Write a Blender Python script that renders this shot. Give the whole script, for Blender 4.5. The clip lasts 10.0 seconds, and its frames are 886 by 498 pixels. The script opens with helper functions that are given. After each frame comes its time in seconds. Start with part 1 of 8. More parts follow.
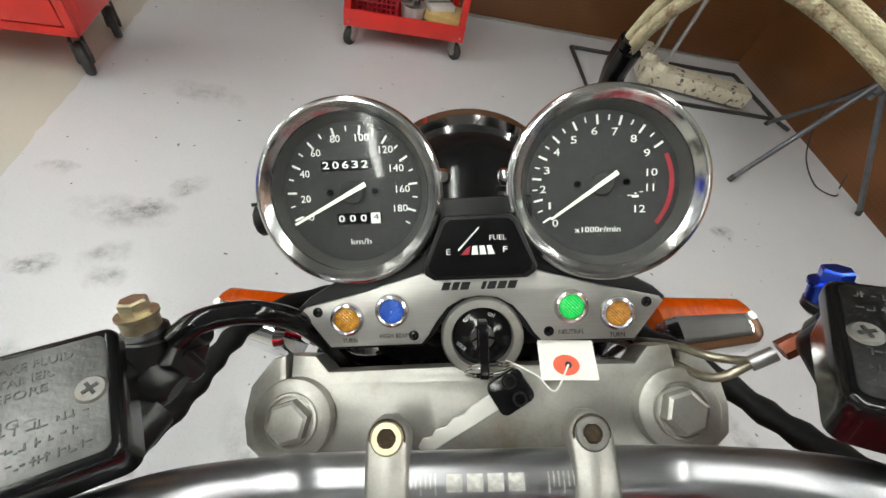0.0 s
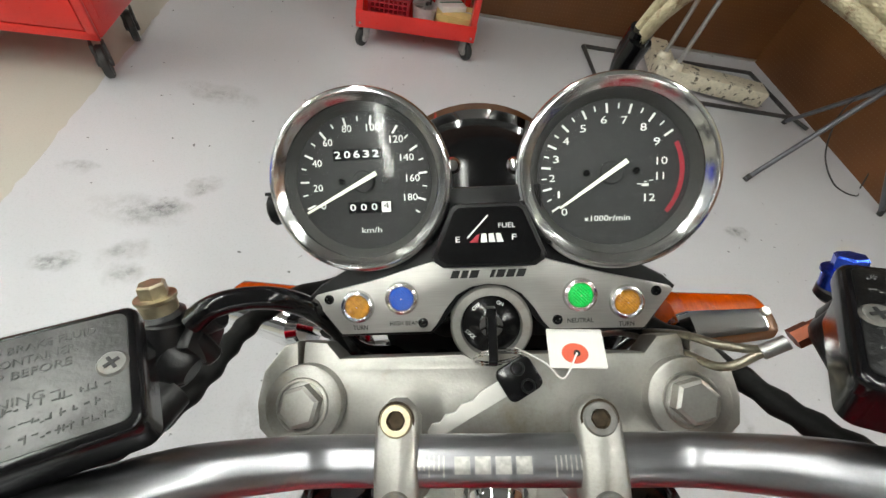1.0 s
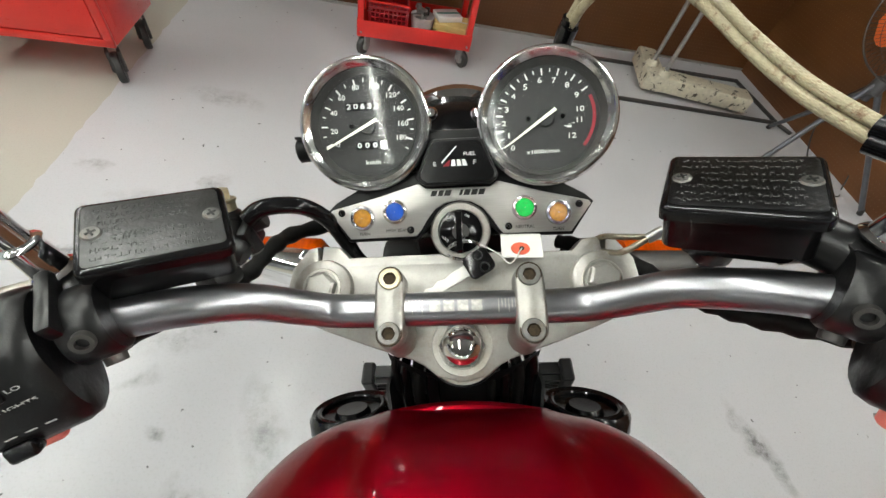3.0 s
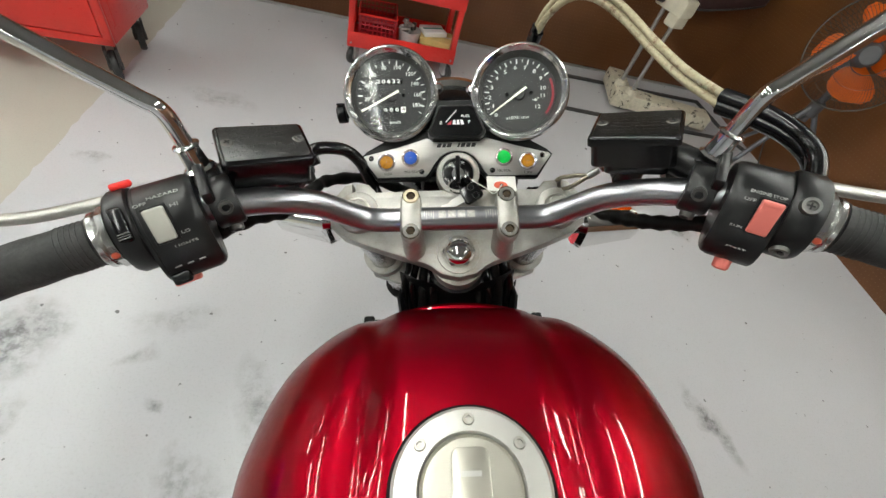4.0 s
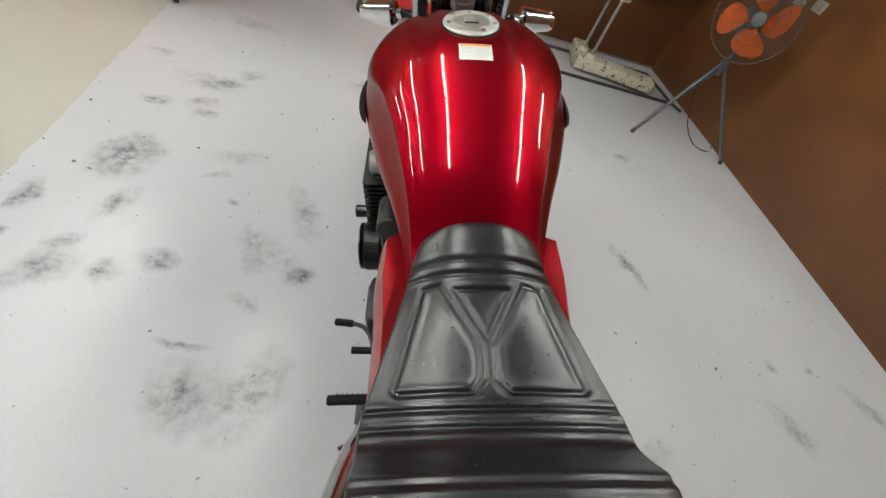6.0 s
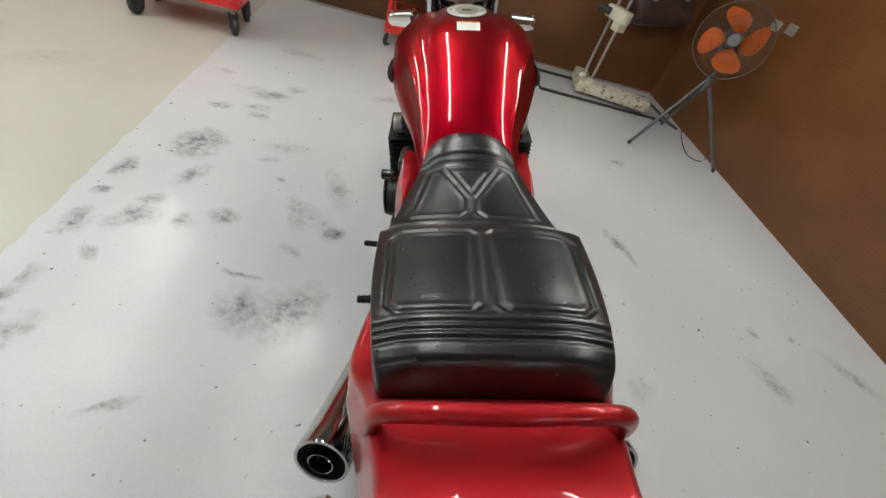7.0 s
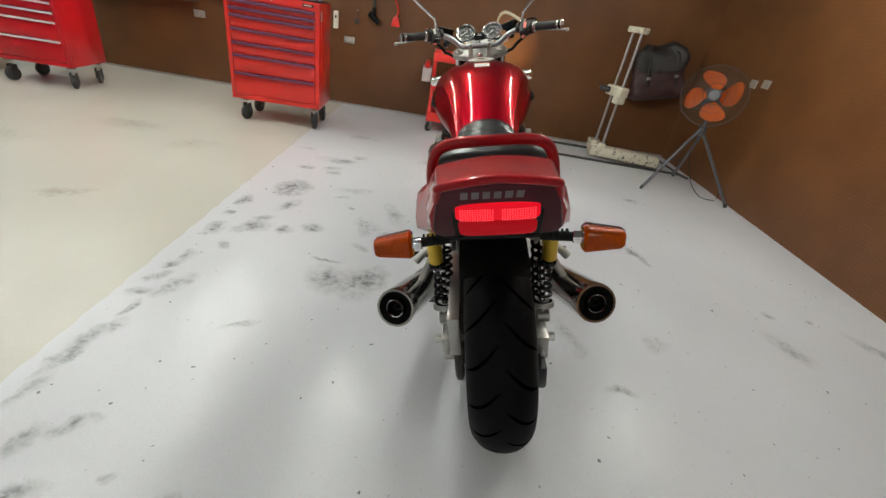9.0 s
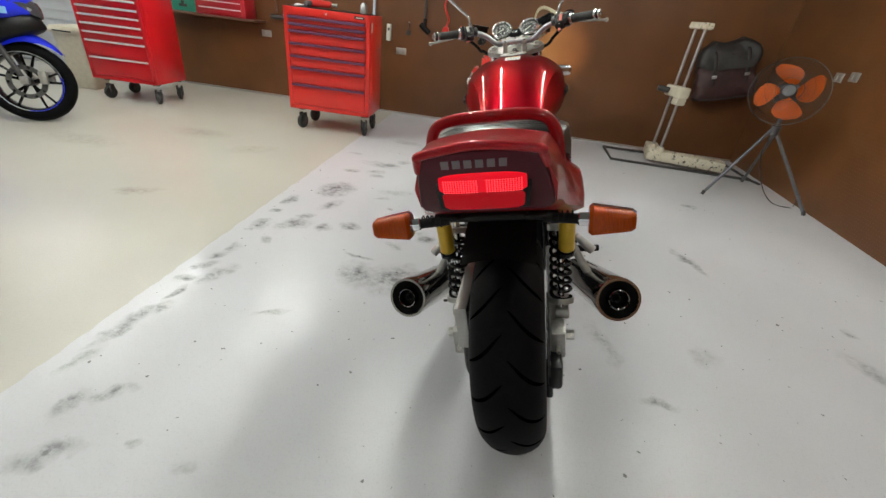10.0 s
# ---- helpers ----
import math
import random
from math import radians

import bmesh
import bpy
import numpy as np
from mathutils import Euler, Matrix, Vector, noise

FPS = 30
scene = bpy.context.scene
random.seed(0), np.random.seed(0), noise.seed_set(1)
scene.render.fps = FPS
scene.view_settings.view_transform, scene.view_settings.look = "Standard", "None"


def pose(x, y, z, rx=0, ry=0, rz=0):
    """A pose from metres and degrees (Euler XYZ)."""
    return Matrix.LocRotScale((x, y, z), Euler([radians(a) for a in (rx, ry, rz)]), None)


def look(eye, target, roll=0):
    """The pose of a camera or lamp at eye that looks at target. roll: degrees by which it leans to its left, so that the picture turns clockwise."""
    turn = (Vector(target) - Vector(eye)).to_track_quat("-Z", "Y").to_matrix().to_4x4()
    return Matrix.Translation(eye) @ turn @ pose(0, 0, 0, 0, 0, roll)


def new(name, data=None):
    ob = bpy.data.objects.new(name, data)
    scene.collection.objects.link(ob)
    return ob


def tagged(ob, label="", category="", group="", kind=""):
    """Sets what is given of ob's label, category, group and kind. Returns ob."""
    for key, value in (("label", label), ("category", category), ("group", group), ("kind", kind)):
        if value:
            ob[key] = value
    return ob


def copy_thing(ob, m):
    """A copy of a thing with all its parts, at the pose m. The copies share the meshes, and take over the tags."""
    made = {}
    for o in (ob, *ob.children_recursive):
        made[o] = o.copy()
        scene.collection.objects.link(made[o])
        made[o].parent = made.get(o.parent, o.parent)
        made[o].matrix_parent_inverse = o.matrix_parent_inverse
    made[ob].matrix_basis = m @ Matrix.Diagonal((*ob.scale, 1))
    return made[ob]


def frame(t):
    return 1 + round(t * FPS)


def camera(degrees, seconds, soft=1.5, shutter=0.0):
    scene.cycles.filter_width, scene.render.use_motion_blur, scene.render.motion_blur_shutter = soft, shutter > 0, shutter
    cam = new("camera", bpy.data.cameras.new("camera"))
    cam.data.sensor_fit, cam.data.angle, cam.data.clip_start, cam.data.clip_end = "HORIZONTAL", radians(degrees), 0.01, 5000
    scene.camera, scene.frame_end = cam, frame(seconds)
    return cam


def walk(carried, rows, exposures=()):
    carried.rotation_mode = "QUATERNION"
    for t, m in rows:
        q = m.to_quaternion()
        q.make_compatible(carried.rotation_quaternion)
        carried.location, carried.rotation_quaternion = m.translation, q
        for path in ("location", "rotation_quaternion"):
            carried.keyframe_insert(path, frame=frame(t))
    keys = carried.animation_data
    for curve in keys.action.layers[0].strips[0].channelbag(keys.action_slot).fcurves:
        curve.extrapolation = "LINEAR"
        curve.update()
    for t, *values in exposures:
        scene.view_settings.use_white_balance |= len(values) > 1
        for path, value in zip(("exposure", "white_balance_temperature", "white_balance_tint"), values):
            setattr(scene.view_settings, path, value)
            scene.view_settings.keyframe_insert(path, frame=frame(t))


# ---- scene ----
# ---------------------------------------------------------------- the camera and its way
cam = camera(95.0, 10.0)
PATH = [
    (0, (-0.069, 1.102, 1.244), (0.249, 2.29, -0.334), 17.8),
    (0.5, (-0.069, 1.098, 1.242), (0.222, 2.287, -0.34), 17.0),
    (1, (-0.068, 1.095, 1.242), (0.198, 2.287, -0.342), 16.1),
    (1.5, (-0.066, 1.091, 1.244), (0.186, 2.285, -0.34), 15.4),
    (2, (-0.068, 1.079, 1.248), (0.18, 2.282, -0.33), 15.2),
    (2.5, (-0.056, 1.041, 1.259), (0.203, 2.256, -0.309), 15.7),
    (2.7, (-0.056, 1.023, 1.265), (0.204, 2.244, -0.298), 15.6),
    (3.8, (-0.083, 0.898, 1.297), (0.246, 2.164, -0.216), 18.2),
    (4, (-0.089, 0.862, 1.308), (0.271, 2.142, -0.185), 19.3),
    (4.5, (-0.12, 0.726, 1.324), (0.284, 2.022, -0.145), 20.9),
    (5, (-0.129, 0.541, 1.327), (0.308, 1.845, -0.126), 22.5),
    (5.5, (-0.146, 0.308, 1.312), (0.309, 1.599, -0.146), 23.6),
    (6, (-0.165, 0.064, 1.289), (0.299, 1.356, -0.165), 24.2),
    (6.2, (-0.174, -0.027, 1.293), (0.278, 1.277, -0.155), 24.0),
    (7.3, (-0.123, -0.503, 1.292), (0.174, 0.988, -0.008), 18.4),
    (7.5, (-0.122, -0.593, 1.285), (0.146, 0.931, 0.017), 17.4),
    (8, (-0.136, -0.795, 1.268), (0.059, 0.818, 0.101), 14.8),
    (8.5, (-0.118, -0.919, 1.211), (0.026, 0.774, 0.156), 12.7),
    (9, (-0.071, -1.046, 1.17), (-0.02, 0.68, 0.162), 10.4),
    (9.5, (-0.017, -1.085, 1.132), (-0.068, 0.662, 0.158), 8.8),
    (10, (0.063, -1.041, 1.118), (-0.166, 0.679, 0.124), 7.1),
]
EXPOSURES = [(0, 0.0), (2.5, 0.03), (4, -0.08), (4.5, -0.19), (5.5, -0.10), (6.2, -0.07), (7.5, -0.10), (8.5, -0.01), (9, 0.0), (10, 0.02)]
walk(cam, [(t, look(eye, target, roll)) for t, eye, target, roll in PATH], exposures=EXPOSURES)

# ---------------------------------------------------------------- world and lights
world = bpy.data.worlds.new("world")
scene.world = world
world.use_nodes = True
world.node_tree.nodes["Background"].inputs[0].default_value = (0.75, 0.8, 0.9, 1)
world.node_tree.nodes["Background"].inputs[1].default_value = 0.05
TUBE_GLOW = 88.0
CEILING = 2.6


# ---------------------------------------------------------------- materials
def nodes_of(name):
    m = bpy.data.materials.new(name)
    m.use_nodes = True
    return m, m.node_tree, m.node_tree.nodes["Principled BSDF"]


def surf(name, color, rough=0.5, metal=0.0, var=0.12, scale=30.0, bump=0.0, bump_scale=200.0, coat=0.0,
         stretch=(1, 1, 1), rough_var=0.1, emit=None, glow=0.0, trans=0.0, dirt=None, dirt_amount=0.0, spec=0.5, ior=1.5, edge=None, dirt_range=(0.52, 0.72)):
    m, tree, b = nodes_of(name)
    n, l = tree.nodes, tree.links
    tc = n.new("ShaderNodeTexCoord")
    mp = n.new("ShaderNodeMapping")
    mp.inputs["Scale"].default_value = stretch
    l.new(tc.outputs["Object"], mp.inputs[0])
    big = n.new("ShaderNodeTexNoise")
    big.inputs["Scale"].default_value = scale
    big.inputs["Detail"].default_value = 6
    l.new(mp.outputs[0], big.inputs[0])
    fine = n.new("ShaderNodeTexNoise")
    fine.inputs["Scale"].default_value = bump_scale
    fine.inputs["Detail"].default_value = 4
    l.new(mp.outputs[0], fine.inputs[0])
    ramp = n.new("ShaderNodeMapRange")
    ramp.inputs[1].default_value, ramp.inputs[2].default_value = 0.3, 0.7
    ramp.inputs[3].default_value, ramp.inputs[4].default_value = 1 - var, 1 + var
    l.new(big.outputs[0], ramp.inputs[0])
    mul = n.new("ShaderNodeVectorMath")
    mul.operation = "SCALE"
    mul.inputs[0].default_value = color[:3]
    l.new(ramp.outputs[0], mul.inputs[3])
    out = mul.outputs[0]
    if dirt:
        dn = n.new("ShaderNodeTexNoise")
        dn.inputs["Scale"].default_value = scale * 0.45
        dn.inputs["Detail"].default_value = 9
        dn.inputs["Roughness"].default_value = 0.7
        l.new(tc.outputs["Object"], dn.inputs[0])
        dr = n.new("ShaderNodeMapRange")
        dr.inputs[1].default_value, dr.inputs[2].default_value = dirt_range
        dr.inputs[3].default_value, dr.inputs[4].default_value = 0, dirt_amount
        l.new(dn.outputs[0], dr.inputs[0])
        mix = n.new("ShaderNodeMix")
        mix.data_type = "RGBA"
        l.new(dr.outputs[0], mix.inputs["Factor"])
        l.new(out, mix.inputs["A"])
        mix.inputs["B"].default_value = (*dirt, 1)
        out = mix.outputs["Result"]
    l.new(out, b.inputs["Base Color"])
    rr = n.new("ShaderNodeMapRange")
    rr.inputs[1].default_value, rr.inputs[2].default_value = 0.3, 0.7
    rr.inputs[3].default_value = max(0.02, rough * (1 - rough_var))
    rr.inputs[4].default_value = min(1, rough * (1 + rough_var))
    l.new(fine.outputs[0], rr.inputs[0])
    l.new(rr.outputs[0], b.inputs["Roughness"])
    b.inputs["Metallic"].default_value = metal
    b.inputs["Coat Weight"].default_value = coat
    b.inputs["Coat Roughness"].default_value = 0.03
    b.inputs["Specular IOR Level"].default_value = spec
    b.inputs["IOR"].default_value = ior
    if edge:
        b.inputs["Specular Tint"].default_value = (*edge, 1)
        b.inputs["Coat IOR"].default_value = 1.4
    b.inputs["Transmission Weight"].default_value = trans
    if bump:
        bp = n.new("ShaderNodeBump")
        bp.inputs["Strength"].default_value = 1.0
        bp.inputs["Distance"].default_value = bump
        l.new(fine.outputs[0], bp.inputs["Height"])
        l.new(bp.outputs[0], b.inputs["Normal"])
    if emit:
        b.inputs["Emission Color"].default_value = (*emit, 1)
        b.inputs["Emission Strength"].default_value = glow
        if glow < 10:
            m.cycles.emission_sampling = "NONE"
    return m


CANDY = surf("candy_red_paint", (0.240, 0.0003, 0.0075), 0.37, 0.82, var=0.02, scale=8, coat=0.75, edge=(0.35, 0.01, 0.02))
TAIL_RED = surf("red_tail_paint", (0.29, 0.010, 0.014), 0.42, 0.25, var=0.04, scale=8, coat=0.7, edge=(0.4, 0.03, 0.04))
# the tail's red again, darkened to paint in the rear panel's shade
TAIL_SHADE = surf("red_tail_paint_shaded", (0.062, 0.004, 0.010), 0.38, 0.1, spec=0.25, var=0.05, scale=8)
CHROME = surf("chrome", (0.80, 0.80, 0.80), 0.06, 1.0, var=0.04, scale=60, rough_var=0.5)
BEZEL_CHROME = surf("soft_chrome_bezel", (0.74, 0.74, 0.74), 0.15, 1.0, var=0.04, scale=60, rough_var=0.3)
RIM_CHROME = surf("satin_chrome_rim", (0.62, 0.62, 0.61), 0.22, 1.0, var=0.05, scale=60)
STEEL = surf("polished_steel_bar", (0.31, 0.31, 0.33), 0.31, 1.0, var=0.04, scale=40, rough_var=0.1, stretch=(3, 30, 30))
ALU = surf("cast_aluminium", (0.40, 0.39, 0.365), 0.46, 0.9, var=0.18, scale=36, bump=0.00012, bump_scale=650, rough_var=0.25,
           dirt=(0.22, 0.175, 0.10), dirt_amount=0.75, dirt_range=(0.52, 0.74))
BRUSHED = surf("brushed_aluminium", (0.46, 0.45, 0.43), 0.38, 0.85, var=0.06, scale=60, stretch=(1, 30, 30), bump=0.00003, bump_scale=700)
FORK = surf("fork_tube_metal", (0.55, 0.55, 0.56), 0.25, 1.0, var=0.06, scale=20)
RUST_AND_SHADE = surf("rusty_socket_and_gap_shade", (0.035, 0.024, 0.014), 0.8, 0.0, spec=0.2, var=0.4, scale=400)
DULL = surf("dull_zinc_screw", (0.16, 0.157, 0.15), 0.5, 0.8, var=0.2, scale=200, dirt=(0.20, 0.12, 0.06), dirt_amount=0.5)
BOLT = surf("zinc_bolt", (0.52, 0.51, 0.47), 0.35, 1.0, var=0.15, scale=150, dirt=(0.35, 0.28, 0.14), dirt_amount=0.35)
GOLD_BOLT = surf("yellow_zinc_bolt", (0.40, 0.35, 0.24), 0.38, 0.9, var=0.2, scale=200)
BLUE_BOLT = surf("blue_anodised_bolt", (0.03, 0.08, 0.55), 0.25, 0.9, var=0.1)
COPPER = surf("copper_fitting", (0.22, 0.065, 0.035), 0.4, 0.8, var=0.2, scale=120)
BLACK = surf("black_plastic", (0.0035, 0.0035, 0.004), 0.42, 0.0, spec=0.25, var=0.15, scale=60, bump=0.00008, bump_scale=900)
GLOSS_BLACK = surf("black_gloss_paint", (0.004, 0.004, 0.0045), 0.16, 0.0, var=0.1, spec=0.32)
SATIN_BLACK = surf("worn_satin_black_paint", (0.005, 0.005, 0.0055), 0.34, 0.0, spec=0.35, var=0.2, scale=45, bump=0.00012, bump_scale=500,
                   dirt=(0.02, 0.02, 0.02), dirt_amount=0.3)
# tone set off from the lids, in place of the relief's shaded edges
LID_RAISED = surf("raised_lid_lettering", (0.058, 0.058, 0.058), 0.42, 0.8, var=0.3, scale=300)
GREY_LID = surf("weathered_grey_lid", (0.10, 0.10, 0.10), 0.42, 0.9, var=0.3, scale=50, bump=0.0003, bump_scale=400,
                dirt=(0.05, 0.05, 0.05), dirt_amount=0.5)
LID = surf("weathered_black_lid", (0.038, 0.038, 0.039), 0.38, 1.0, var=0.3, scale=60, bump=0.0004, bump_scale=380,
           dirt=(0.022, 0.022, 0.022), dirt_amount=0.6)
RUBBER = surf("black_rubber", (0.005, 0.005, 0.005), 0.58, 0.0, spec=0.15, var=0.2, scale=50, bump=0.0002, bump_scale=500,
              dirt=(0.015, 0.015, 0.014), dirt_amount=0.25)
GRIP = surf("grey_worn_rubber_grip", (0.015, 0.015, 0.015), 0.7, 0.0, var=0.25, scale=60, bump=0.0005, bump_scale=420,
            dirt=(0.06, 0.06, 0.057), dirt_amount=0.5)
GROOVE_SHADE = surf("tread_groove_shade", (0.001, 0.001, 0.001), 0.9, 0.0, spec=0.0)
TYRE = surf("tyre_rubber", (0.003, 0.003, 0.0034), 0.58, 0.0, spec=0.07, var=0.2, scale=40, bump=0.0001, bump_scale=600)
VINYL = surf("black_seat_vinyl", (0.006, 0.006, 0.0063), 0.31, 0.0, spec=0.62, var=0.15, scale=40, rough_var=0.12)
WALL_GREY = surf("grey_dial_wall", (0.055, 0.055, 0.053), 0.35, 0.3, var=0.06)
DIAL = surf("dial_black", (0.0065, 0.0065, 0.007), 0.6, 0.0, var=0.05)
WHITE_INK = surf("white_print", (0.78, 0.78, 0.76), 0.6, 0.0, var=0.02)
RED_INK = surf("red_print", (0.24, 0.005, 0.016), 0.6, 0.0, var=0.02)
DARK_INK = surf("dark_print", (0.0025, 0.0025, 0.0025), 0.6, 0.0, var=0.02)
LABEL_INK = surf("pale_grey_print", (0.50, 0.50, 0.51), 0.6, 0.0, var=0.2, scale=900)
GREY_INK = surf("grey_print", (0.13, 0.12, 0.13), 0.5, 0.0, var=0.05)
NEEDLE = surf("cream_needle", (0.80, 0.80, 0.68), 0.5, 0.0, var=0.02)
AMBER = surf("amber_lens", (0.42, 0.052, 0.0), 0.12, 0.0, spec=0.28, var=0.18, scale=60, trans=0.2, bump=0.0008, bump_scale=60, stretch=(6, 1, 1))
AMBER_LAMP = surf("amber_pilot_lens", (0.42, 0.18, 0.012), 0.18, 0.0, var=0.25, scale=350, bump=0.0006, bump_scale=330, coat=0.5)
BLUE_LAMP = surf("blue_pilot_lens", (0.012, 0.07, 0.40), 0.18, 0.0, var=0.1, scale=300, bump=0.0004, bump_scale=330, coat=0.5)
GREEN_LAMP = surf("green_pilot_lens_lit", (0.0, 0.30, 0.04), 0.2, 0.0, var=0.3, scale=350, bump=0.0006, bump_scale=330,
                  emit=(0.0, 0.9, 0.10), glow=0.32, coat=0.5)
TAIL_LENS = surf("red_tail_lens_lit", (0.12, 0.0, 0.003), 0.2, 0.0, var=0.1, scale=200, bump=0.0005, bump_scale=320, spec=0.3,
                 emit=(1.0, 0.002, 0.016), glow=0.70)
TAIL_DIM = surf("red_tail_lens_dim", (0.12, 0.0, 0.003), 0.2, 0.0, var=0.1, scale=200, bump=0.0008, bump_scale=220, stretch=(3, 1, 1), spec=0.3,
                emit=(1.0, 0.002, 0.012), glow=0.26)
TAIL_HOT = surf("tail_lens_over_bulb", (0.5, 0.01, 0.02), 0.15, 0.0, var=0.1, scale=200, bump=0.0008, bump_scale=320,
                emit=(1.0, 0.06, 0.08), glow=1.5, coat=0.6)
YELLOW = surf("yellow_shock_body", (0.55, 0.36, 0.03), 0.35, 0.3, var=0.1)
PAPER = surf("white_paper", (0.75, 0.74, 0.71), 0.7, 0.0, var=0.04)
ORANGE_INK = surf("orange_print", (0.75, 0.33, 0.05), 0.6, 0.0, var=0.03)
RED_STICKER = surf("red_dot_print", (0.62, 0.10, 0.05), 0.6, 0.0, var=0.05)
BRAID = surf("beige_braided_sleeve", (0.40, 0.35, 0.23), 0.42, 0.2, var=0.12, scale=300, rough_var=0.3,
             dirt=(0.13, 0.055, 0.022), dirt_amount=0.85, dirt_range=(0.53, 0.66))
HOSE_GREY = surf("thin_steel_braid", (0.26, 0.235, 0.18), 0.35, 0.8, var=0.2, scale=300, dirt=(0.05, 0.035, 0.01), dirt_amount=0.7)
CAP_GREY = surf("satin_cap_metal", (0.50, 0.48, 0.42), 0.35, 0.75, var=0.05, scale=40)
CAP_RING = surf("silver_ring_paint", (0.62, 0.61, 0.58), 0.35, 0.5, var=0.05, scale=40)
PINK = surf("faded_red_switch", (0.62, 0.16, 0.13), 0.5, 0.0, var=0.1)
HAZARD_RED = surf("bright_red_plastic", (0.75, 0.02, 0.015), 0.4, 0.0, var=0.05)
SWITCH_INK = surf("faded_white_print", (0.40, 0.40, 0.39), 0.6, 0.0, var=0.4, scale=400)
GREY_SWITCH = surf("grey_switch", (0.42, 0.42, 0.38), 0.5, 0.0, var=0.06)
ENGINE = surf("black_engine_paint", (0.006, 0.006, 0.0065), 0.4, 0.0, spec=0.3, var=0.25, scale=40, bump=0.0002, bump_scale=300)
EXHAUST = surf("chrome_exhaust", (0.52, 0.51, 0.50), 0.10, 1.0, var=0.1, scale=30)
SOOT_AND_SHADE = surf("soot_and_shade_black", (0.004, 0.0038, 0.0036), 0.7, 0.0, spec=0.1, var=0.3)
MIRROR = surf("mirror_glass", (0.9, 0.9, 0.9), 0.02, 1.0, var=0.0)


def glass_mat():
    m, tree, b = nodes_of("gauge_glass")
    b.inputs["Base Color"].default_value = (1, 1, 1, 1)
    b.inputs["Roughness"].default_value = 0.05
    b.inputs["Transmission Weight"].default_value = 1.0
    b.inputs["IOR"].default_value = 1.22
    return m


GLASS = glass_mat()

# workshop
CRIMSON = surf("crimson_cabinet_paint", (0.52, 0.006, 0.012), 0.30, 0.0, var=0.06, scale=6, coat=0.3, bump=0.0001, bump_scale=150)
LAMP_FACE = surf("smoked_lamp_face", (0.05, 0.05, 0.055), 0.12, 0.0, var=0.2, scale=20, coat=0.6)
PALE_BLUE = surf("pale_blue_decal", (0.25, 0.55, 0.75), 0.35, 0.0, var=0.05)
TOOL_RED = surf("red_cabinet_paint", (0.62, 0.018, 0.012), 0.30, 0.0, var=0.06, scale=6, coat=0.3, bump=0.0001, bump_scale=150)
DARK_RED = surf("dark_red_chest_paint", (0.30, 0.008, 0.015), 0.32, 0.0, var=0.08, scale=6, coat=0.3)
PURPLE = surf("purple_drawer_pull", (0.13, 0.05, 0.11), 0.35, 0.5, var=0.1)
PULL = surf("bare_metal_drawer_pull", (0.74, 0.73, 0.71), 0.35, 0.3, var=0.08)
WHEEL = surf("black_castor_rubber", (0.025, 0.025, 0.025), 0.5, 0.0, var=0.2)
ZINC = surf("zinc_plated_steel", (0.45, 0.45, 0.44), 0.4, 0.9, var=0.15, scale=60)
GREEN = surf("green_case_plastic", (0.02, 0.22, 0.15), 0.45, 0.0, var=0.1)
CREAM = surf("cream_plastic", (0.62, 0.58, 0.46), 0.45, 0.0, var=0.06)
CHIPPED = surf("chipped_cream_paint", (0.62, 0.57, 0.45), 0.55, 0.0, var=0.12, scale=46, bump=0.001, bump_scale=60,
               dirt=(0.05, 0.04, 0.03), dirt_amount=0.95, dirt_range=(0.57, 0.60))
DARK_STEEL = surf("dark_steel", (0.055, 0.052, 0.05), 0.5, 0.4, var=0.25, scale=30)
TRIPOD = surf("grey_tripod_tube", (0.11, 0.115, 0.13), 0.4, 0.5, var=0.15, scale=30)
ORANGE = surf("orange_fan_blade", (0.68, 0.125, 0.002), 0.6, 0.0, var=0.06, scale=12)
FAN_GREY = surf("fan_dark_grey", (0.07, 0.07, 0.075), 0.45, 0.1, var=0.1)
GUARD = surf("dark_fan_guard_wire", (0.035, 0.032, 0.03), 0.5, 0.2, var=0.1)
BAG = surf("maroon_bag_vinyl", (0.042, 0.017, 0.016), 0.55, 0.0, var=0.25, scale=12, bump=0.004, bump_scale=14)
BAG_TOP = surf("dark_grey_bag_vinyl", (0.018, 0.015, 0.0145), 0.55, 0.0, var=0.2, scale=12, bump=0.004, bump_scale=14)
CARDBOARD = surf("yellow_cardboard", (0.62, 0.46, 0.18), 0.7, 0.0, var=0.1, scale=25)
TUB = surf("frosted_plastic_tub", (0.55, 0.50, 0.50), 0.4, 0.0, var=0.08)
IVORY = surf("ivory_switch_plate", (0.62, 0.60, 0.52), 0.4, 0.0, var=0.04)
PLATE = surf("steel_outlet_plate", (0.50, 0.48, 0.44), 0.35, 0.7, var=0.1)
BLUE_PAINT = surf("blue_fairing_paint", (0.005, 0.018, 0.60), 0.32, 0.1, var=0.05, coat=0.15, spec=0.3)
WHITE_PAINT = surf("white_paint", (0.75, 0.75, 0.75), 0.35, 0.0, var=0.03)
SIDING = surf("pale_grey_siding", (0.48, 0.50, 0.53), 0.5, 0.0, var=0.06, scale=4, bump=0.0003, bump_scale=60)
CEILING_WHITE = surf("grey_ceiling_board", (0.15, 0.15, 0.145), 0.9, 0.0, var=0.08, scale=3)
CABLE = surf("black_cable", (0.02, 0.02, 0.02), 0.45, 0.0, var=0.1)
LIGHT_BLUE = surf("pale_blue_pole", (0.42, 0.55, 0.68), 0.4, 0.0, var=0.05)
WOOD = surf("dark_wood_handle", (0.11, 0.05, 0.03), 0.5, 0.0, var=0.2)
